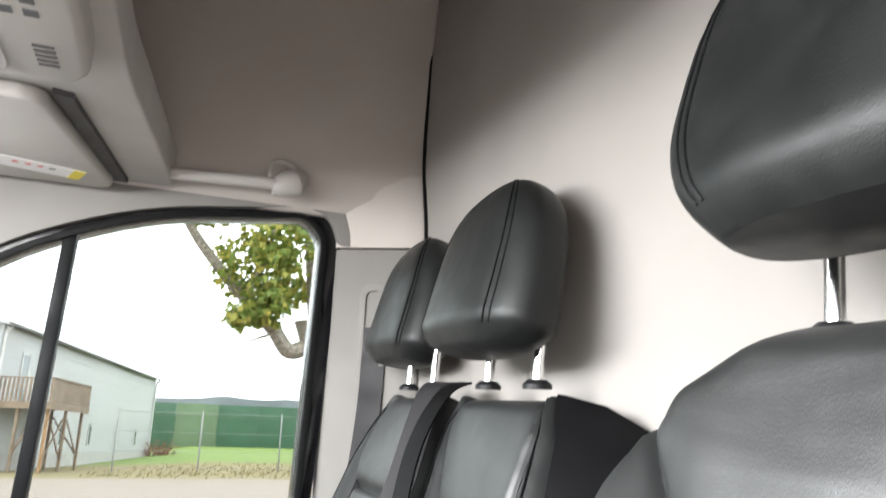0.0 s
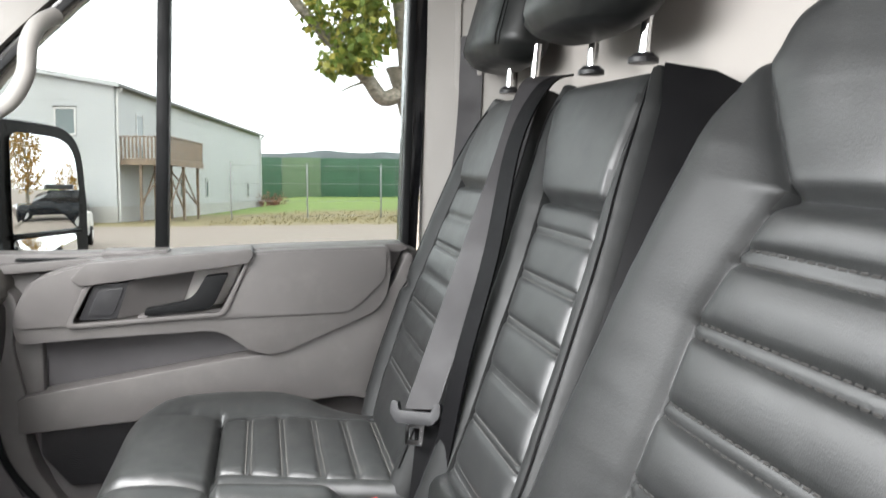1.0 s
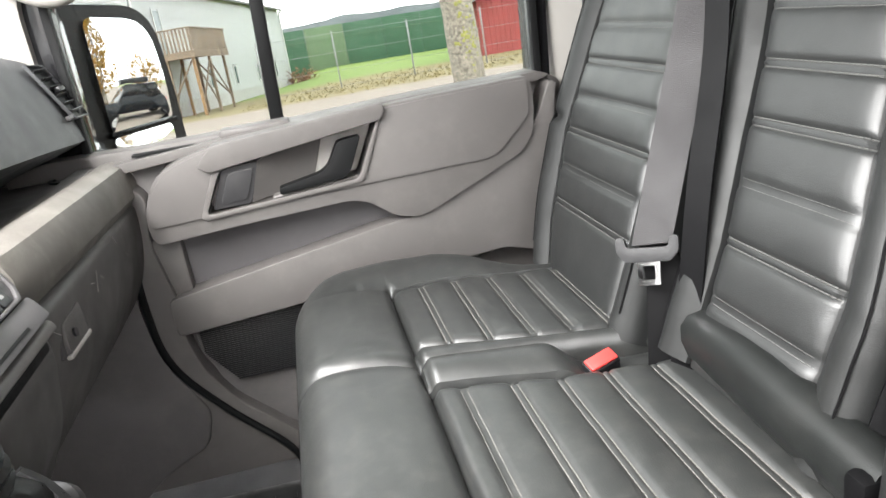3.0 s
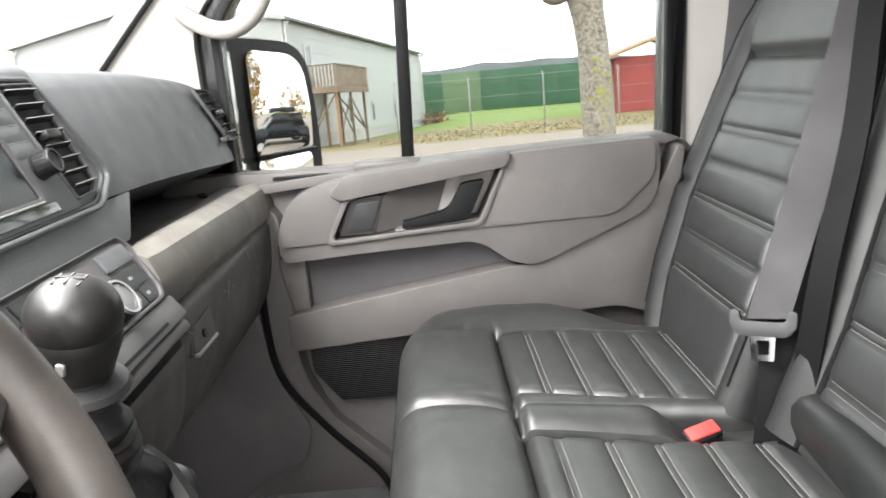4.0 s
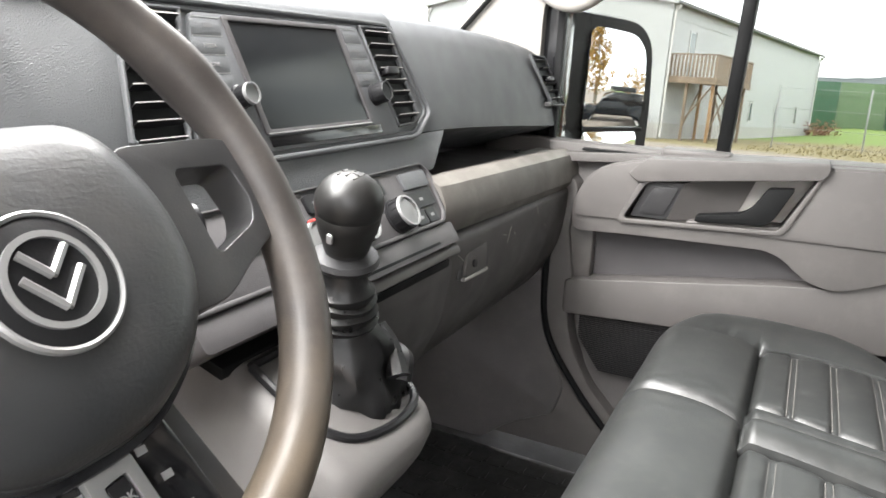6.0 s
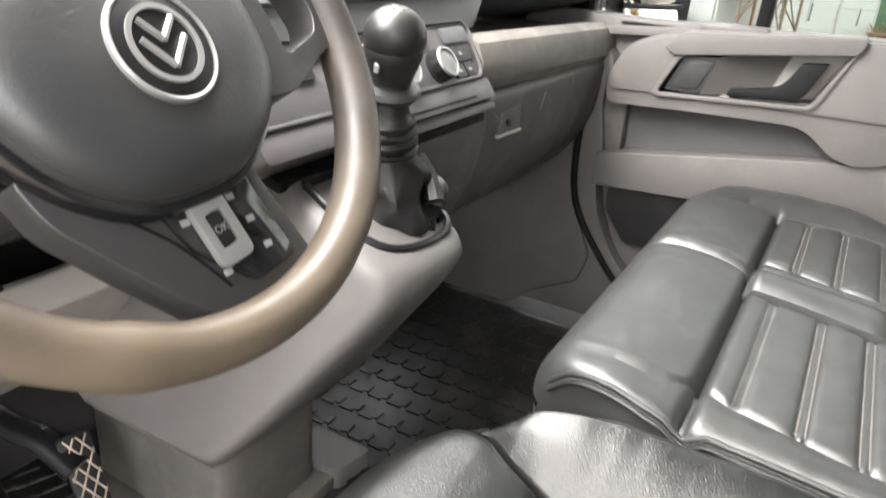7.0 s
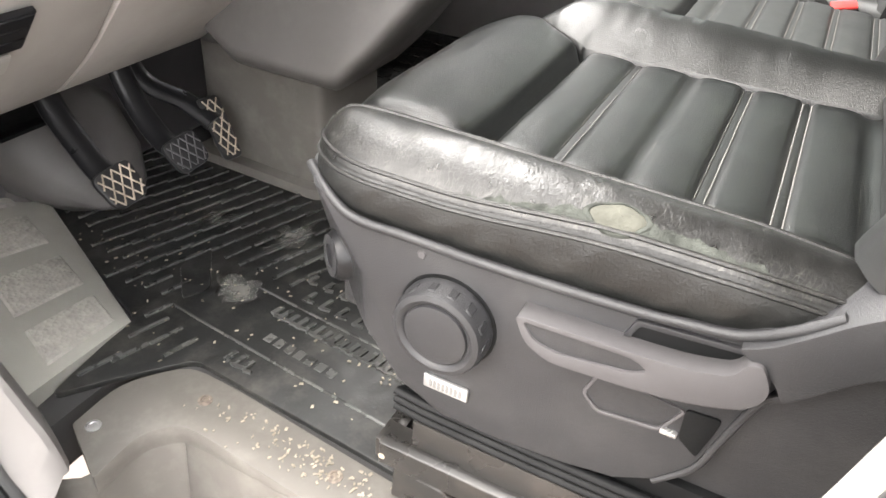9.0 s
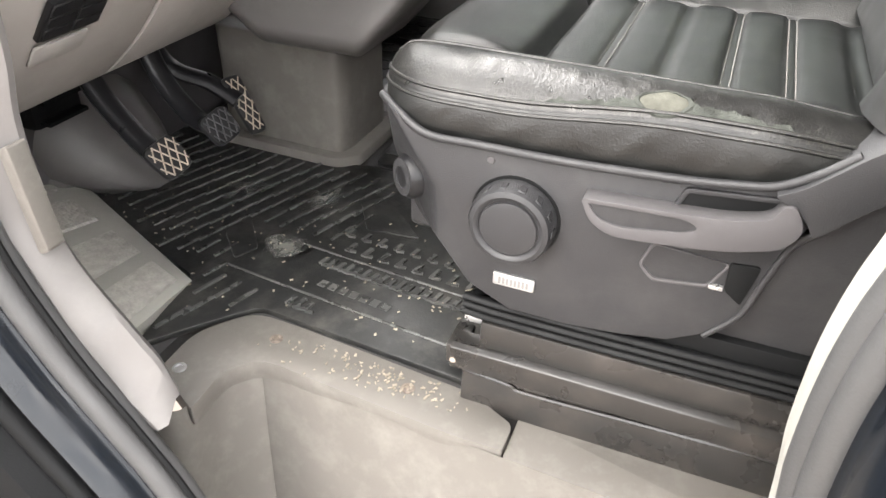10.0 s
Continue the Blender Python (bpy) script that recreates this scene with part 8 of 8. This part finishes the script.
Wd = Vector((-U.y, U.x, 0))                     # along the gable, to the far left corner
hm = Matrix((U, Wd, Vector((0, 0, 1)))).transposed().to_4x4()
hm.translation = Vector((NX, NY, 0))
HM2 = E @ hm
LEN, WID, EAVE, APEX = 37.4, 19.4, 8.15, 9.7
hall = thing("storage_hall", (HM2 @ Vector((LEN / 2, WID / 2, 0))), "large pale grey metal-clad hall with shallow gable roof", "building")
for k in range(8):
    z0, z1 = (0.95 + k * 0.9), (0.95 + (k + 1) * 0.9)
    part("wall_panel", box(0, LEN, -0.0, 0.12, z0 + 0.012, z1 - 0.012, m=HM2), WALLP, hall)
    part("wall_panel", box(-0.0, 0.12, 0.121, WID, z0 + 0.012, z1 - 0.012, m=HM2), WALLP, hall)
part("wall_core", box(0.03, LEN - 0.03, 0.03, WID - 0.03, 0, EAVE, m=HM2), WALLP, hall)
part("gable", prism([(0.0, EAVE - 0.02), (WID, EAVE - 0.02), (WID / 2, APEX)], 'x', 0.0, 0.2, m=HM2), WALLP, hall)
part("plinth", box(-0.04, LEN, -0.04, WID, -0.3, 0.95, m=HM2), PLINTH, hall, "pale concrete plinth")
for a, b in ((-0.35, WID / 2), (WID + 0.35, WID / 2)):
    za = EAVE - 0.06
    part("roof", prism([(a, za), (b, APEX + 0.05), (b, APEX + 0.20), (a, za + 0.16)], 'x', -0.3, LEN + 0.3, m=HM2), ROOFM, hall, "dark metal roof")
part("verge_trim", prism([(-0.4, EAVE - 0.15), (WID / 2, APEX - 0.05), (WID + 0.4, EAVE - 0.15), (WID + 0.4, EAVE + 0.12), (WID / 2, APEX + 0.22), (-0.4, EAVE + 0.12)], 'x', -0.34, -0.29, m=HM2), WALLP, hall)
part("gutter", box(-0.3, LEN + 0.3, -0.48, -0.34, EAVE - 0.14, EAVE + 0.02, 0.03, 2, HM2), ROOFM, hall)
for u, v in ((0.15, -0.12), (LEN - 0.15, -0.12), (-0.12, WID - 0.2)):
    part("downpipe", tube([HM2 @ Vector((u, v - 0.25, EAVE - 0.1)), HM2 @ Vector((u, v - 0.22, EAVE - 0.4)), HM2 @ Vector((u, v, EAVE - 0.8)), HM2 @ Vector((u, v, 0.1))], 0.075, 8, 3), WHITEP, hall)
def hall_window(face, s, z0, z1, w):
    """A window on the long wall (face 0) or the gable (face 1)."""
    if face == 0:
        a = lambda d0, d1, e0, e1, f0, f1: box(s + d0, s + d1, e0, e1, f0, f1, 0.01, 1, HM2)
    else:
        a = lambda d0, d1, e0, e1, f0, f1: box(e0, e1, s + d0, s + d1, f0, f1, 0.01, 1, HM2)
    wn = part("window", a(-w / 2, w / 2, -0.02, 0.1, z0, z1), WINP, hall)
    for d0, d1, f0, f1 in ((-w / 2 - 0.09, -w / 2 + 0.03, z0 - 0.09, z1 + 0.09), (w / 2 - 0.03, w / 2 + 0.09, z0 - 0.09, z1 + 0.09), (-w / 2 + 0.03, w / 2 - 0.03, z1 - 0.03, z1 + 0.09), (-w / 2 + 0.03, w / 2 - 0.03, z0 - 0.09, z0 + 0.03)):
        part("window_frame", a(d0, d1, -0.07, -0.01, f0, f1), WHITEP, wn)
    part("window_sill", a(-w / 2 - 0.12, w / 2 + 0.12, -0.12, -0.01, z1 + 0.1, z1 + 0.16), ROOFM, wn)
for s in (11.5, 17.8, 24.9, 31.6):
    hall_window(0, s, 1.45, 2.85, 0.75)
hall_window(1, 2.9, 5.25, 6.75, 1.15)
hall_window(1, 16.6, 5.25, 6.35, 1.3)
part("door", box(3.2, 4.2, -0.05, 0.05, 4.0, 6.7, 0.01, 1, HM2), WINP, hall)
part("door_frame", box(3.1, 3.2, -0.08, 0.0, 4.0, 6.8, 0.01, 1, HM2), WHITEP, hall)
part("door_frame", box(4.2, 4.3, -0.08, 0.0, 4.0, 6.8, 0.01, 1, HM2), WHITEP, hall)
# raised wooden balcony on posts
balc = thing("wooden_balcony", (HM2 @ Vector((3.5, -1.5, 0))), "weathered wooden balcony on tall braced posts", "balcony")
part("deck", box(0.4, 6.9, -3.05, -0.1, 3.62, 3.80, 0.02, 1, HM2), WOODP, balc)
part("rim_joist", box(0.38, 6.92, -3.09, -3.05, 3.45, 3.85, 0.01, 1, HM2), WOODP, balc)
part("rim_joist", box(0.36, 0.40, -3.05, -0.1, 3.45, 3.85, 0.01, 1, HM2), WOODP, balc)
for v in (-3.05,):
    part("top_rail", box(0.36, 6.92, v - 0.06, v + 0.06, 5.12, 5.20, 0.01, 1, HM2), WOODP, balc)
part("top_rail", box(0.34, 0.46, -2.99, -0.1, 5.12, 5.20, 0.01, 1, HM2), WOODP, balc)
n = 26
for i in range(n):
    u = 0.45 + 6.4 * i / (n - 1)
    part("rail_board", box(u - 0.075, u + 0.075, -3.04, -3.01, 3.86, 5.11, m=HM2), WOODP, balc)
for i in range(13):
    v = -2.92 + 2.75 * i / 12
    part("rail_board", box(0.40, 0.43, v - 0.06, v + 0.06, 3.86, 5.11, m=HM2), WOODP, balc)
for u, v, mm in ((0.7, -2.8, WOODN), (0.7, -1.2, WOODP), (3.6, -2.8, WOODP), (6.5, -2.8, WOODP), (6.5, -1.0, WOODP), (3.6, -1.0, WOODN)):
    part("post", box(u - 0.08, u + 0.08, v - 0.08, v + 0.08, -0.1, 3.61, 0.01, 1, HM2), mm, balc)
for p, q in (((0.7, -2.8, 0.6), (3.6, -2.8, 3.3)), ((3.6, -2.8, 0.6), (0.7, -2.8, 3.3)), ((3.6, -2.8, 3.2), (6.5, -2.8, 0.8)), ((0.7, -2.7, 3.3), (0.7, -1.2, 1.2)), ((6.5, -2.7, 1.0), (6.5, -1.0, 3.3)), ((0.7, -1.2, 0.8), (3.6, -1.0, 3.3))):
    part("brace", tube([HM2 @ Vector(p), HM2 @ Vector(q)], 0.055, 6, 1), WOODP, balc)

# long green wall at the edge of the field
gw = thing("green_wall", E @ Vector((40, 110, 1.3)), "long dark green corrugated wall across the field", "wall")
GREEN = material("green_sheet_metal", (0.026, 0.075, 0.041), 0.7, vary=0.12, vscale=0.3)
GREEN2 = material("faded_green_sheet", (0.082, 0.127, 0.07), 0.75, vary=0.1, vscale=0.3)
for i in range(16):
    x0 = -14 + i * 5.6
    part("wall_sheet", out(box(x0 + 0.03, x0 + 5.57, 110, 110.15, 0.8, 7.05 + 0.02 * (i % 2), 0.02)), GREEN2 if i == 3 else GREEN, gw)
part("cable", out(box(-14, 75, 109.85, 109.9, 5.3, 5.36)), GREEN2, gw)
# wire fence along the verge
fence = thing("wire_fence", E @ Vector((4, 48, 0)), "tall thin steel wire fence along the verge", "fence")
FST = material("galvanised_steel", (0.22, 0.225, 0.23), 0.4, metal=0.6, vary=0.08)
fx = [-1.75, 2.95, 7.7, 12.5, 17.4, 22.3]
for x in fx:
    part("fence_post", out(box(x - 0.045, x + 0.045, 48 - 0.045, 48 + 0.045, -0.2 + rise(x, 48), 3.70, 0.01)), FST, fence)
for z in (0.35, 1.3, 2.4, 3.55):
    part("fence_wire", out(tube([(fx[0], 48, z), (fx[-1], 48, z)], 0.012, 5, 1)), FST, fence)

# red shed with a yellow-brown eave
shed = thing("red_shed", E @ Vector((20, 60, 0)), "red wooden shed with yellow-brown roof edge", "shed")
REDP = material("red_barn_paint", (0.23, 0.048, 0.045), 0.8, vary=0.12, vscale=1.0)
for i in range(24):
    part("wall_board", out(box(15.4 + i * 0.42, 15.4 + i * 0.42 + 0.40, 60.0, 60.1, 0.2, 4.75 + (0.0 if i % 2 else 0.01))), REDP, shed)
part("wall_core", out(box(15.4, 25.5, 60.12, 68, 0.1, 4.7)), REDP, shed)
part("roof", out(prism([(14.4, 4.55), (14.4, 4.72), (20.4, 6.6), (26.4, 4.72), (26.4, 4.55), (20.4, 6.4)], 'y', 59.2, 68.5)), WOODN, shed)

# wooded hills far behind
HILL = material("far_forest", (0.06, 0.073, 0.075), 1.0, vary=0.35, vscale=0.03, grain=0.0)
rings = []
for i in range(161):
    x = -900 + i * 14
    h = 53 + 8 * noise.noise((x * 0.004, 1, 0)) + 5 * noise.noise((x * 0.02, 2, 0)) + 1.6 * noise.noise((x * 0.11, 3, 0))
    rings.append([(x, 930, -20), (x, 905, h * 0.55), (x, 960, h), (x, 1100, h * 1.03), (x, 1150, -20)])
solid("backdrop", out(loft(rings, cap=False, closed=False)), HILL, "low wooded hills on the horizon", "hills", "structure", smooth=60)

# ---- trees ----
def leaf_cloud(blobs, count, size, rng):
    verts, faces = [], []
    tot = sum(b[3] for b in blobs)
    for bx, by, bz, wgt, rx, ry, rz in blobs:
        for _ in range(int(count * wgt / tot)):
            while True:
                p = Vector((rng.uniform(-1, 1), rng.uniform(-1, 1), rng.uniform(-1, 1)))
                if p.length < 1 and noise.noise((p.x * 2.2 + bx, p.y * 2.2 + by, p.z * 2.2 + bz)) > -0.12:
                    break
            c = Vector((bx + p.x * rx, by + p.y * ry, bz + p.z * rz))
            d = Vector((rng.uniform(-1, 1), rng.uniform(-1, 1), rng.uniform(-1.2, 0.3))).normalized() * size * rng.uniform(0.6, 1.25)
            w = d.cross(Vector((rng.uniform(-1, 1), rng.uniform(-1, 1), rng.uniform(-1, 1)))).normalized() * size * rng.uniform(0.35, 0.55)
            f = d.cross(w).normalized() * size * 0.15
            k = len(verts)
            verts += [c, c + d * 0.45 + w + f, c + d, c + d * 0.45 - w + f]
            faces += [(k, k + 1, k + 2), (k, k + 2, k + 3)]
    me = bpy.data.meshes.new("leaves")
    me.from_pydata([tuple(v) for v in verts], [], faces)
    bm = bmesh.new()
    bm.from_mesh(me)
    bpy.data.meshes.remove(me)
    return bm
def leaf_material(name, c0, c1, c2):
    m = material(name, c0, 0.6, vary=0.1)
    nt = m.node_tree
    b = nt.nodes["Principled BSDF"]
    g = nt.nodes.new("ShaderNodeNewGeometry")
    r = nt.nodes.new("ShaderNodeValToRGB")
    r.color_ramp.elements[0].color, r.color_ramp.elements[1].color = (*c0, 1), (*c2, 1)
    e = r.color_ramp.elements.new(0.6)
    e.color = (*c1, 1)
    nt.links.new(g.outputs["Random Per Island"], r.inputs[0])
    nt.links.new(r.outputs[0], b.inputs["Base Color"])
    tr = nt.nodes.new("ShaderNodeBsdfTranslucent")
    mix = nt.nodes.new("ShaderNodeMixShader")
    mix.inputs[0].default_value = 0.4
    nt.links.new(r.outputs[0], tr.inputs[0])
    nt.links.new(b.outputs[0], mix.inputs[1])
    nt.links.new(tr.outputs[0], mix.inputs[2])
    nt.links.new(mix.outputs[0], nt.nodes["Material Output"].inputs[0])
    return m
BARK = material("grey_bark", (0.20, 0.177, 0.147), 0.95, grain=1.6, scale=30, vary=0.6, vscale=22, dust=(0.36, 0.35, 0.31), dustamt=0.75, dscale=24)
MOSS = material("yellow_lichen", (0.24, 0.24, 0.07), 0.95, vary=0.3, vscale=20)
tree = thing("tree", E @ Vector((2.55, 11, 0)), "tree with pale flaking bark and yellow-green leaves beside the van", "tree")
trp = [(2.60, 11, -0.1), (2.60, 11, 0.6), (2.58, 11, 1.5), (2.54, 11, 2.4), (2.45, 11, 3.1), (2.35, 11, 3.6)]
path = smooth_path(trp, 10)
rings = []
for i, p in enumerate(path):
    t = i / (len(path) - 1)
    rr = 0.27 - 0.045 * math.sin(t * 2.2) + 0.09 * max(0, t - 0.72) / 0.28 + 0.10 * max(0, 0.15 - t) / 0.15
    ringp = []
    for k in range(28):
        a = 2 * math.pi * k / 28
        d = 1 + 0.07 * noise.noise((math.cos(a) * 1.6, math.sin(a) * 1.6, p.z * 1.4)) + 0.04 * noise.noise((math.cos(a) * 5, math.sin(a) * 5, p.z * 5))
        ringp.append(p + Vector((math.cos(a) * rr * d, math.sin(a) * rr * d, 0)))
    rings.append(ringp)
trunk = part("trunk", out(loft(rings)), BARK, tree, "pale flaking bark with lichen")
for s, e, r0 in (((2.35, 11, 3.3), [(1.98, 10.9, 3.15), (1.72, 10.8, 3.42), (1.25, 10.7, 3.85), (0.75, 10.6, 4.35), (0.35, 10.6, 4.9), (0.10, 10.6, 5.6)], 0.13), ((2.4, 11, 3.5), [(2.7, 11.1, 4.2), (3.2, 11.2, 5.2), (3.6, 11.2, 6.6)], 0.15), ((2.38, 11, 3.5), [(2.3, 11.2, 4.4), (2.2, 11.5, 5.6), (2.1, 11.5, 7.0)], 0.14), ((1.25, 10.7, 3.85), [(1.5, 10.6, 4.4), (1.6, 10.4, 5.2)], 0.06), ((0.4, 10.6, 4.85), [(-0.3, 10.5, 5.1), (-0.9, 10.4, 5.05), (-1.3, 10.4, 4.85)], 0.045), ((1.72, 10.8, 3.45), [(1.65, 10.75, 3.35), (1.5, 10.7, 3.28), (1.35, 10.65, 3.2)], 0.025)):
    part("limb", out(tube([s, *e], lambda t, r0=r0: r0 * (1 - 0.65 * t), 9, 5)), BARK, tree)
blobs = [(1.35, 10.6, 4.35, 1.3, 0.60, 0.6, 0.55), (1.75, 10.6, 4.9, 1.3, 0.60, 0.7, 0.6), (1.55, 10.5, 3.75, 0.9, 0.32, 0.4, 0.30), (1.22, 10.4, 3.55, 0.30, 0.22, 0.3, 0.18), (0.5, 10.6, 5.15, 0.9, 0.65, 0.6, 0.30), (-0.35, 10.5, 5.05, 0.5, 0.55, 0.5, 0.26), (-1.3, 10.4, 4.65, 0.35, 0.36, 0.4, 0.28), (-0.8, 10.4, 5.1, 0.35, 0.45, 0.4, 0.25), (2.2, 11, 6.2, 2.2, 1.9, 1.8, 1.1), (0.3, 10.8, 6.3, 2.0, 1.6, 1.6, 0.8), (3.6, 11, 6.0, 1.6, 1.3, 1.4, 1.2), (1.9, 11.3, 4.2, 0.6, 0.4, 0.4, 0.35)]
cr = part("crown", out(leaf_cloud(blobs, 5200, 0.13, random.Random(5))), leaf_material("green_yellow_leaves", (0.12, 0.18, 0.035), (0.22, 0.26, 0.05), (0.42, 0.37, 0.08)), tree, "yellow-green autumn leaves", 0)
cr["kind"] = "stuff"
lich = []
rg = random.Random(2)
for i in range(60):
    a = rg.gauss(-1.35, 0.3)
    z = rg.gauss(1.75, 0.22)
    lich.append(lathe([(0.001, 0), (rg.uniform(0.010, 0.035), 0), (0.001, 0.012)], 7, E @ aim((2.565 + 0.238 * math.cos(a), 11 + 0.238 * math.sin(a), z), (math.cos(a), math.sin(a), 0), (0, 0, 1))))
lc = part("lichen", join(*lich), MOSS, trunk)
lc["kind"] = "stuff"
# golden tree and parked cars behind the van, seen in the wing mirror
at = thing("autumn_tree", E @ Vector((30, 3.6, 0)), "tall golden autumn tree behind the parked cars", "tree")
part("trunk", out(tube([(30, 3.6, 0), (30.1, 3.6, 2), (30, 3.7, 5), (30, 3.6, 11)], lambda t: 0.35 - 0.28 * t, 10)), BARK, at)
ab = [(30, 3.2, 3.6, 1.6, 3.2, 3.2, 2.4), (30, 3.4, 6.8, 2, 2.6, 2.6, 2.8), (30, 3.6, 10.0, 1.4, 1.9, 1.9, 2.4), (30, 3.6, 13.0, 0.8, 1.1, 1.1, 1.8), (36, 11, 2.9, 1.0, 2.4, 2.2, 2.4), (39, 14.5, 2.6, 0.9, 2.4, 2.2, 2.2)]
ac = part("crown", out(leaf_cloud(ab, 5000, 0.33, random.Random(9))), leaf_material("golden_leaves", (0.24, 0.13, 0.02), (0.34, 0.19, 0.03), (0.18, 0.13, 0.02)), at, "golden leaves", 0)
ac["kind"] = "stuff"
TYRE = RUBBER
def parked_car(x, y, rz, paint, label, van=False, scale=1.0):
    """A simple parked car: rounded body, dark glasshouse, four wheels."""
    th = thing("parked_car", E @ Vector((x, y, 0)), label, "car", "parked cars")
    m = E @ Matrix.Translation((x, y, 0)) @ pose(0, 0, 0, 0, 0, rz) @ Matrix.Diagonal((scale, scale, scale, 1))
    prof = [(-2.25, 0.35), (-2.3, 0.75), (-2.2, 1.0), (-1.1, 1.08), (-0.5, 1.12), (1.9, 1.15), (2.2, 1.05), (2.3, 0.6), (2.25, 0.35)]
    part("body", prism(rounded(prof, 0.12), 'y', -0.92, 0.92, 0.08, 3, m), paint, th)
    roof = [(-1.15, 1.05), (-0.45, 1.62), (1.55 if not van else 2.05, 1.68), (2.05 if not van else 2.15, 1.1)]
    part("glasshouse", prism(rounded(roof, 0.15), 'y', -0.78, 0.78, 0.08, 3, m), GLOSSBLACK, th)
    part("roof", prism(rounded([(-0.42, 1.60), (-0.2, 1.70), (1.6, 1.72), (1.75, 1.62)], 0.05), 'y', -0.72, 0.72, 0.05, 2, m), paint, th)
    for wx in (-1.45, 1.45):
        for wy in (-0.86, 0.86):
            wm = m @ Matrix.Translation((wx, wy, 0.34)) @ pose(0, 0, 0, 90, 0, 0)
            w = part("wheel", lathe([(0.05, -0.11), (0.30, -0.11), (0.34, -0.07), (0.34, 0.07), (0.30, 0.11), (0.05, 0.11)], 24, wm), TYRE, th)
            part("rim", lathe([(0.02, -0.115), (0.20, -0.12), (0.21, -0.1), (0.21, 0.1), (0.20, 0.12), (0.02, 0.115)], 20, wm), SILVER, w)
    for wy in (-0.6, 0.6):
        part("headlight", box(-2.31, -2.2, wy - 0.2, wy + 0.2, 0.78, 0.94, 0.03, 2, m), CHROME, th)
        part("tail_light", box(2.22, 2.31, wy - 0.15, wy + 0.15, 0.8, 1.0, 0.03, 2, m), RED, th)
    return th
parked_car(12.3, 4.2, 84, BODY, "dark blue parked estate car with roof load")
rl = thing("roof_box", E @ Vector((12.3, 4.2, 1.72)), "grey load on the roof of the parked car", "roof box")
part("box_body", out(box(11.7, 12.9, 3.7, 5.5, 1.74, 1.98, 0.06)), SEATBASE, rl)
parked_car(27, 9.6, 40, BODY_WHITE, "white parked car in the yard behind")
parked_car(-6.2, 25.5, 96, BODY_WHITE, "white parked car in the yard")
parked_car(-10.4, 45.5, 100, BODY, "dark parked car in front of the hall")

# ---- wing mirror ----
wm = thing("wing_mirror", (-0.25, 2.12, 1.50), "large black wing mirror with main and wide-angle glass", "mirror")
nrm = Vector((0.825, -0.565, 0.03)).normalized()
MM = aim((-0.262, 2.135, 1.62), nrm, (0.565, 0.825, 0))
def mo(k, extra=0.0):
    return rounded([(-0.128 - extra, -0.24 - extra), (0.118 + extra, -0.24 - extra), (0.128 + extra, -0.02), (0.118 + extra, 0.145 + extra), (-0.118 - extra, 0.165 + extra), (-0.132 - extra, 0.0)], [0.03, 0.03, 0.05, 0.085, 0.05, 0.05], 6)
def msc(k, z):
    return [MM @ Vector((x * k, y * k, z)) for x, y in mo(1, 0.018)]
part("housing", loft([msc(1.0, 0.012), msc(1.03, 0.0), msc(1.03, -0.03), msc(0.98, -0.08), msc(0.85, -0.12), msc(0.5, -0.15)]), SATINBLACK, wm)
main = rounded([(-0.072, -0.081), (0.112, -0.081), (0.118, 0.0), (0.112, 0.135), (-0.062, 0.153), (-0.072, 0.0)], [0.008, 0.008, 0.04, 0.075, 0.03, 0.04], 6)
def convex(o, cy, radius, m):
    """A mirror glass ground to a shallow dome."""
    rs_ = []
    for k in (1.0, 0.9, 0.78, 0.64, 0.5, 0.36, 0.22, 0.1, 0.01):
        rs_.append([Vector((x * k, cy + (y - cy) * k, 0.024 - ((x * k) ** 2 + ((y - cy) * k) ** 2) / (2 * radius))) for x, y in o])
    rs_.insert(0, [Vector((p.x, p.y, -0.004)) for p in rs_[0]])
    bm = loft(rs_)
    bm.transform(m)
    return bm
part("main_glass", convex(main, 0.02, 1.5, MM), MIRROR, wm, "clear main mirror glass", 60)
part("wide_glass", convex(rounded([(-0.070, -0.205), (0.106, -0.205), (0.109, -0.094), (-0.072, -0.094)], 0.015), -0.145, 0.55, MM), MIRROR, wm, "lower wide-angle glass", 60)
part("glass_bridge", box(-0.078, 0.116, -0.093, -0.082, 0.012, 0.026, 0.002, 1, MM), GLOSSBLACK, wm)
part("arm", tube([(-0.34, 2.05, 1.50), (-0.36, 1.96, 1.50), (-0.37, 1.90, 1.52)], 0.045, 12), SATINBLACK, wm)
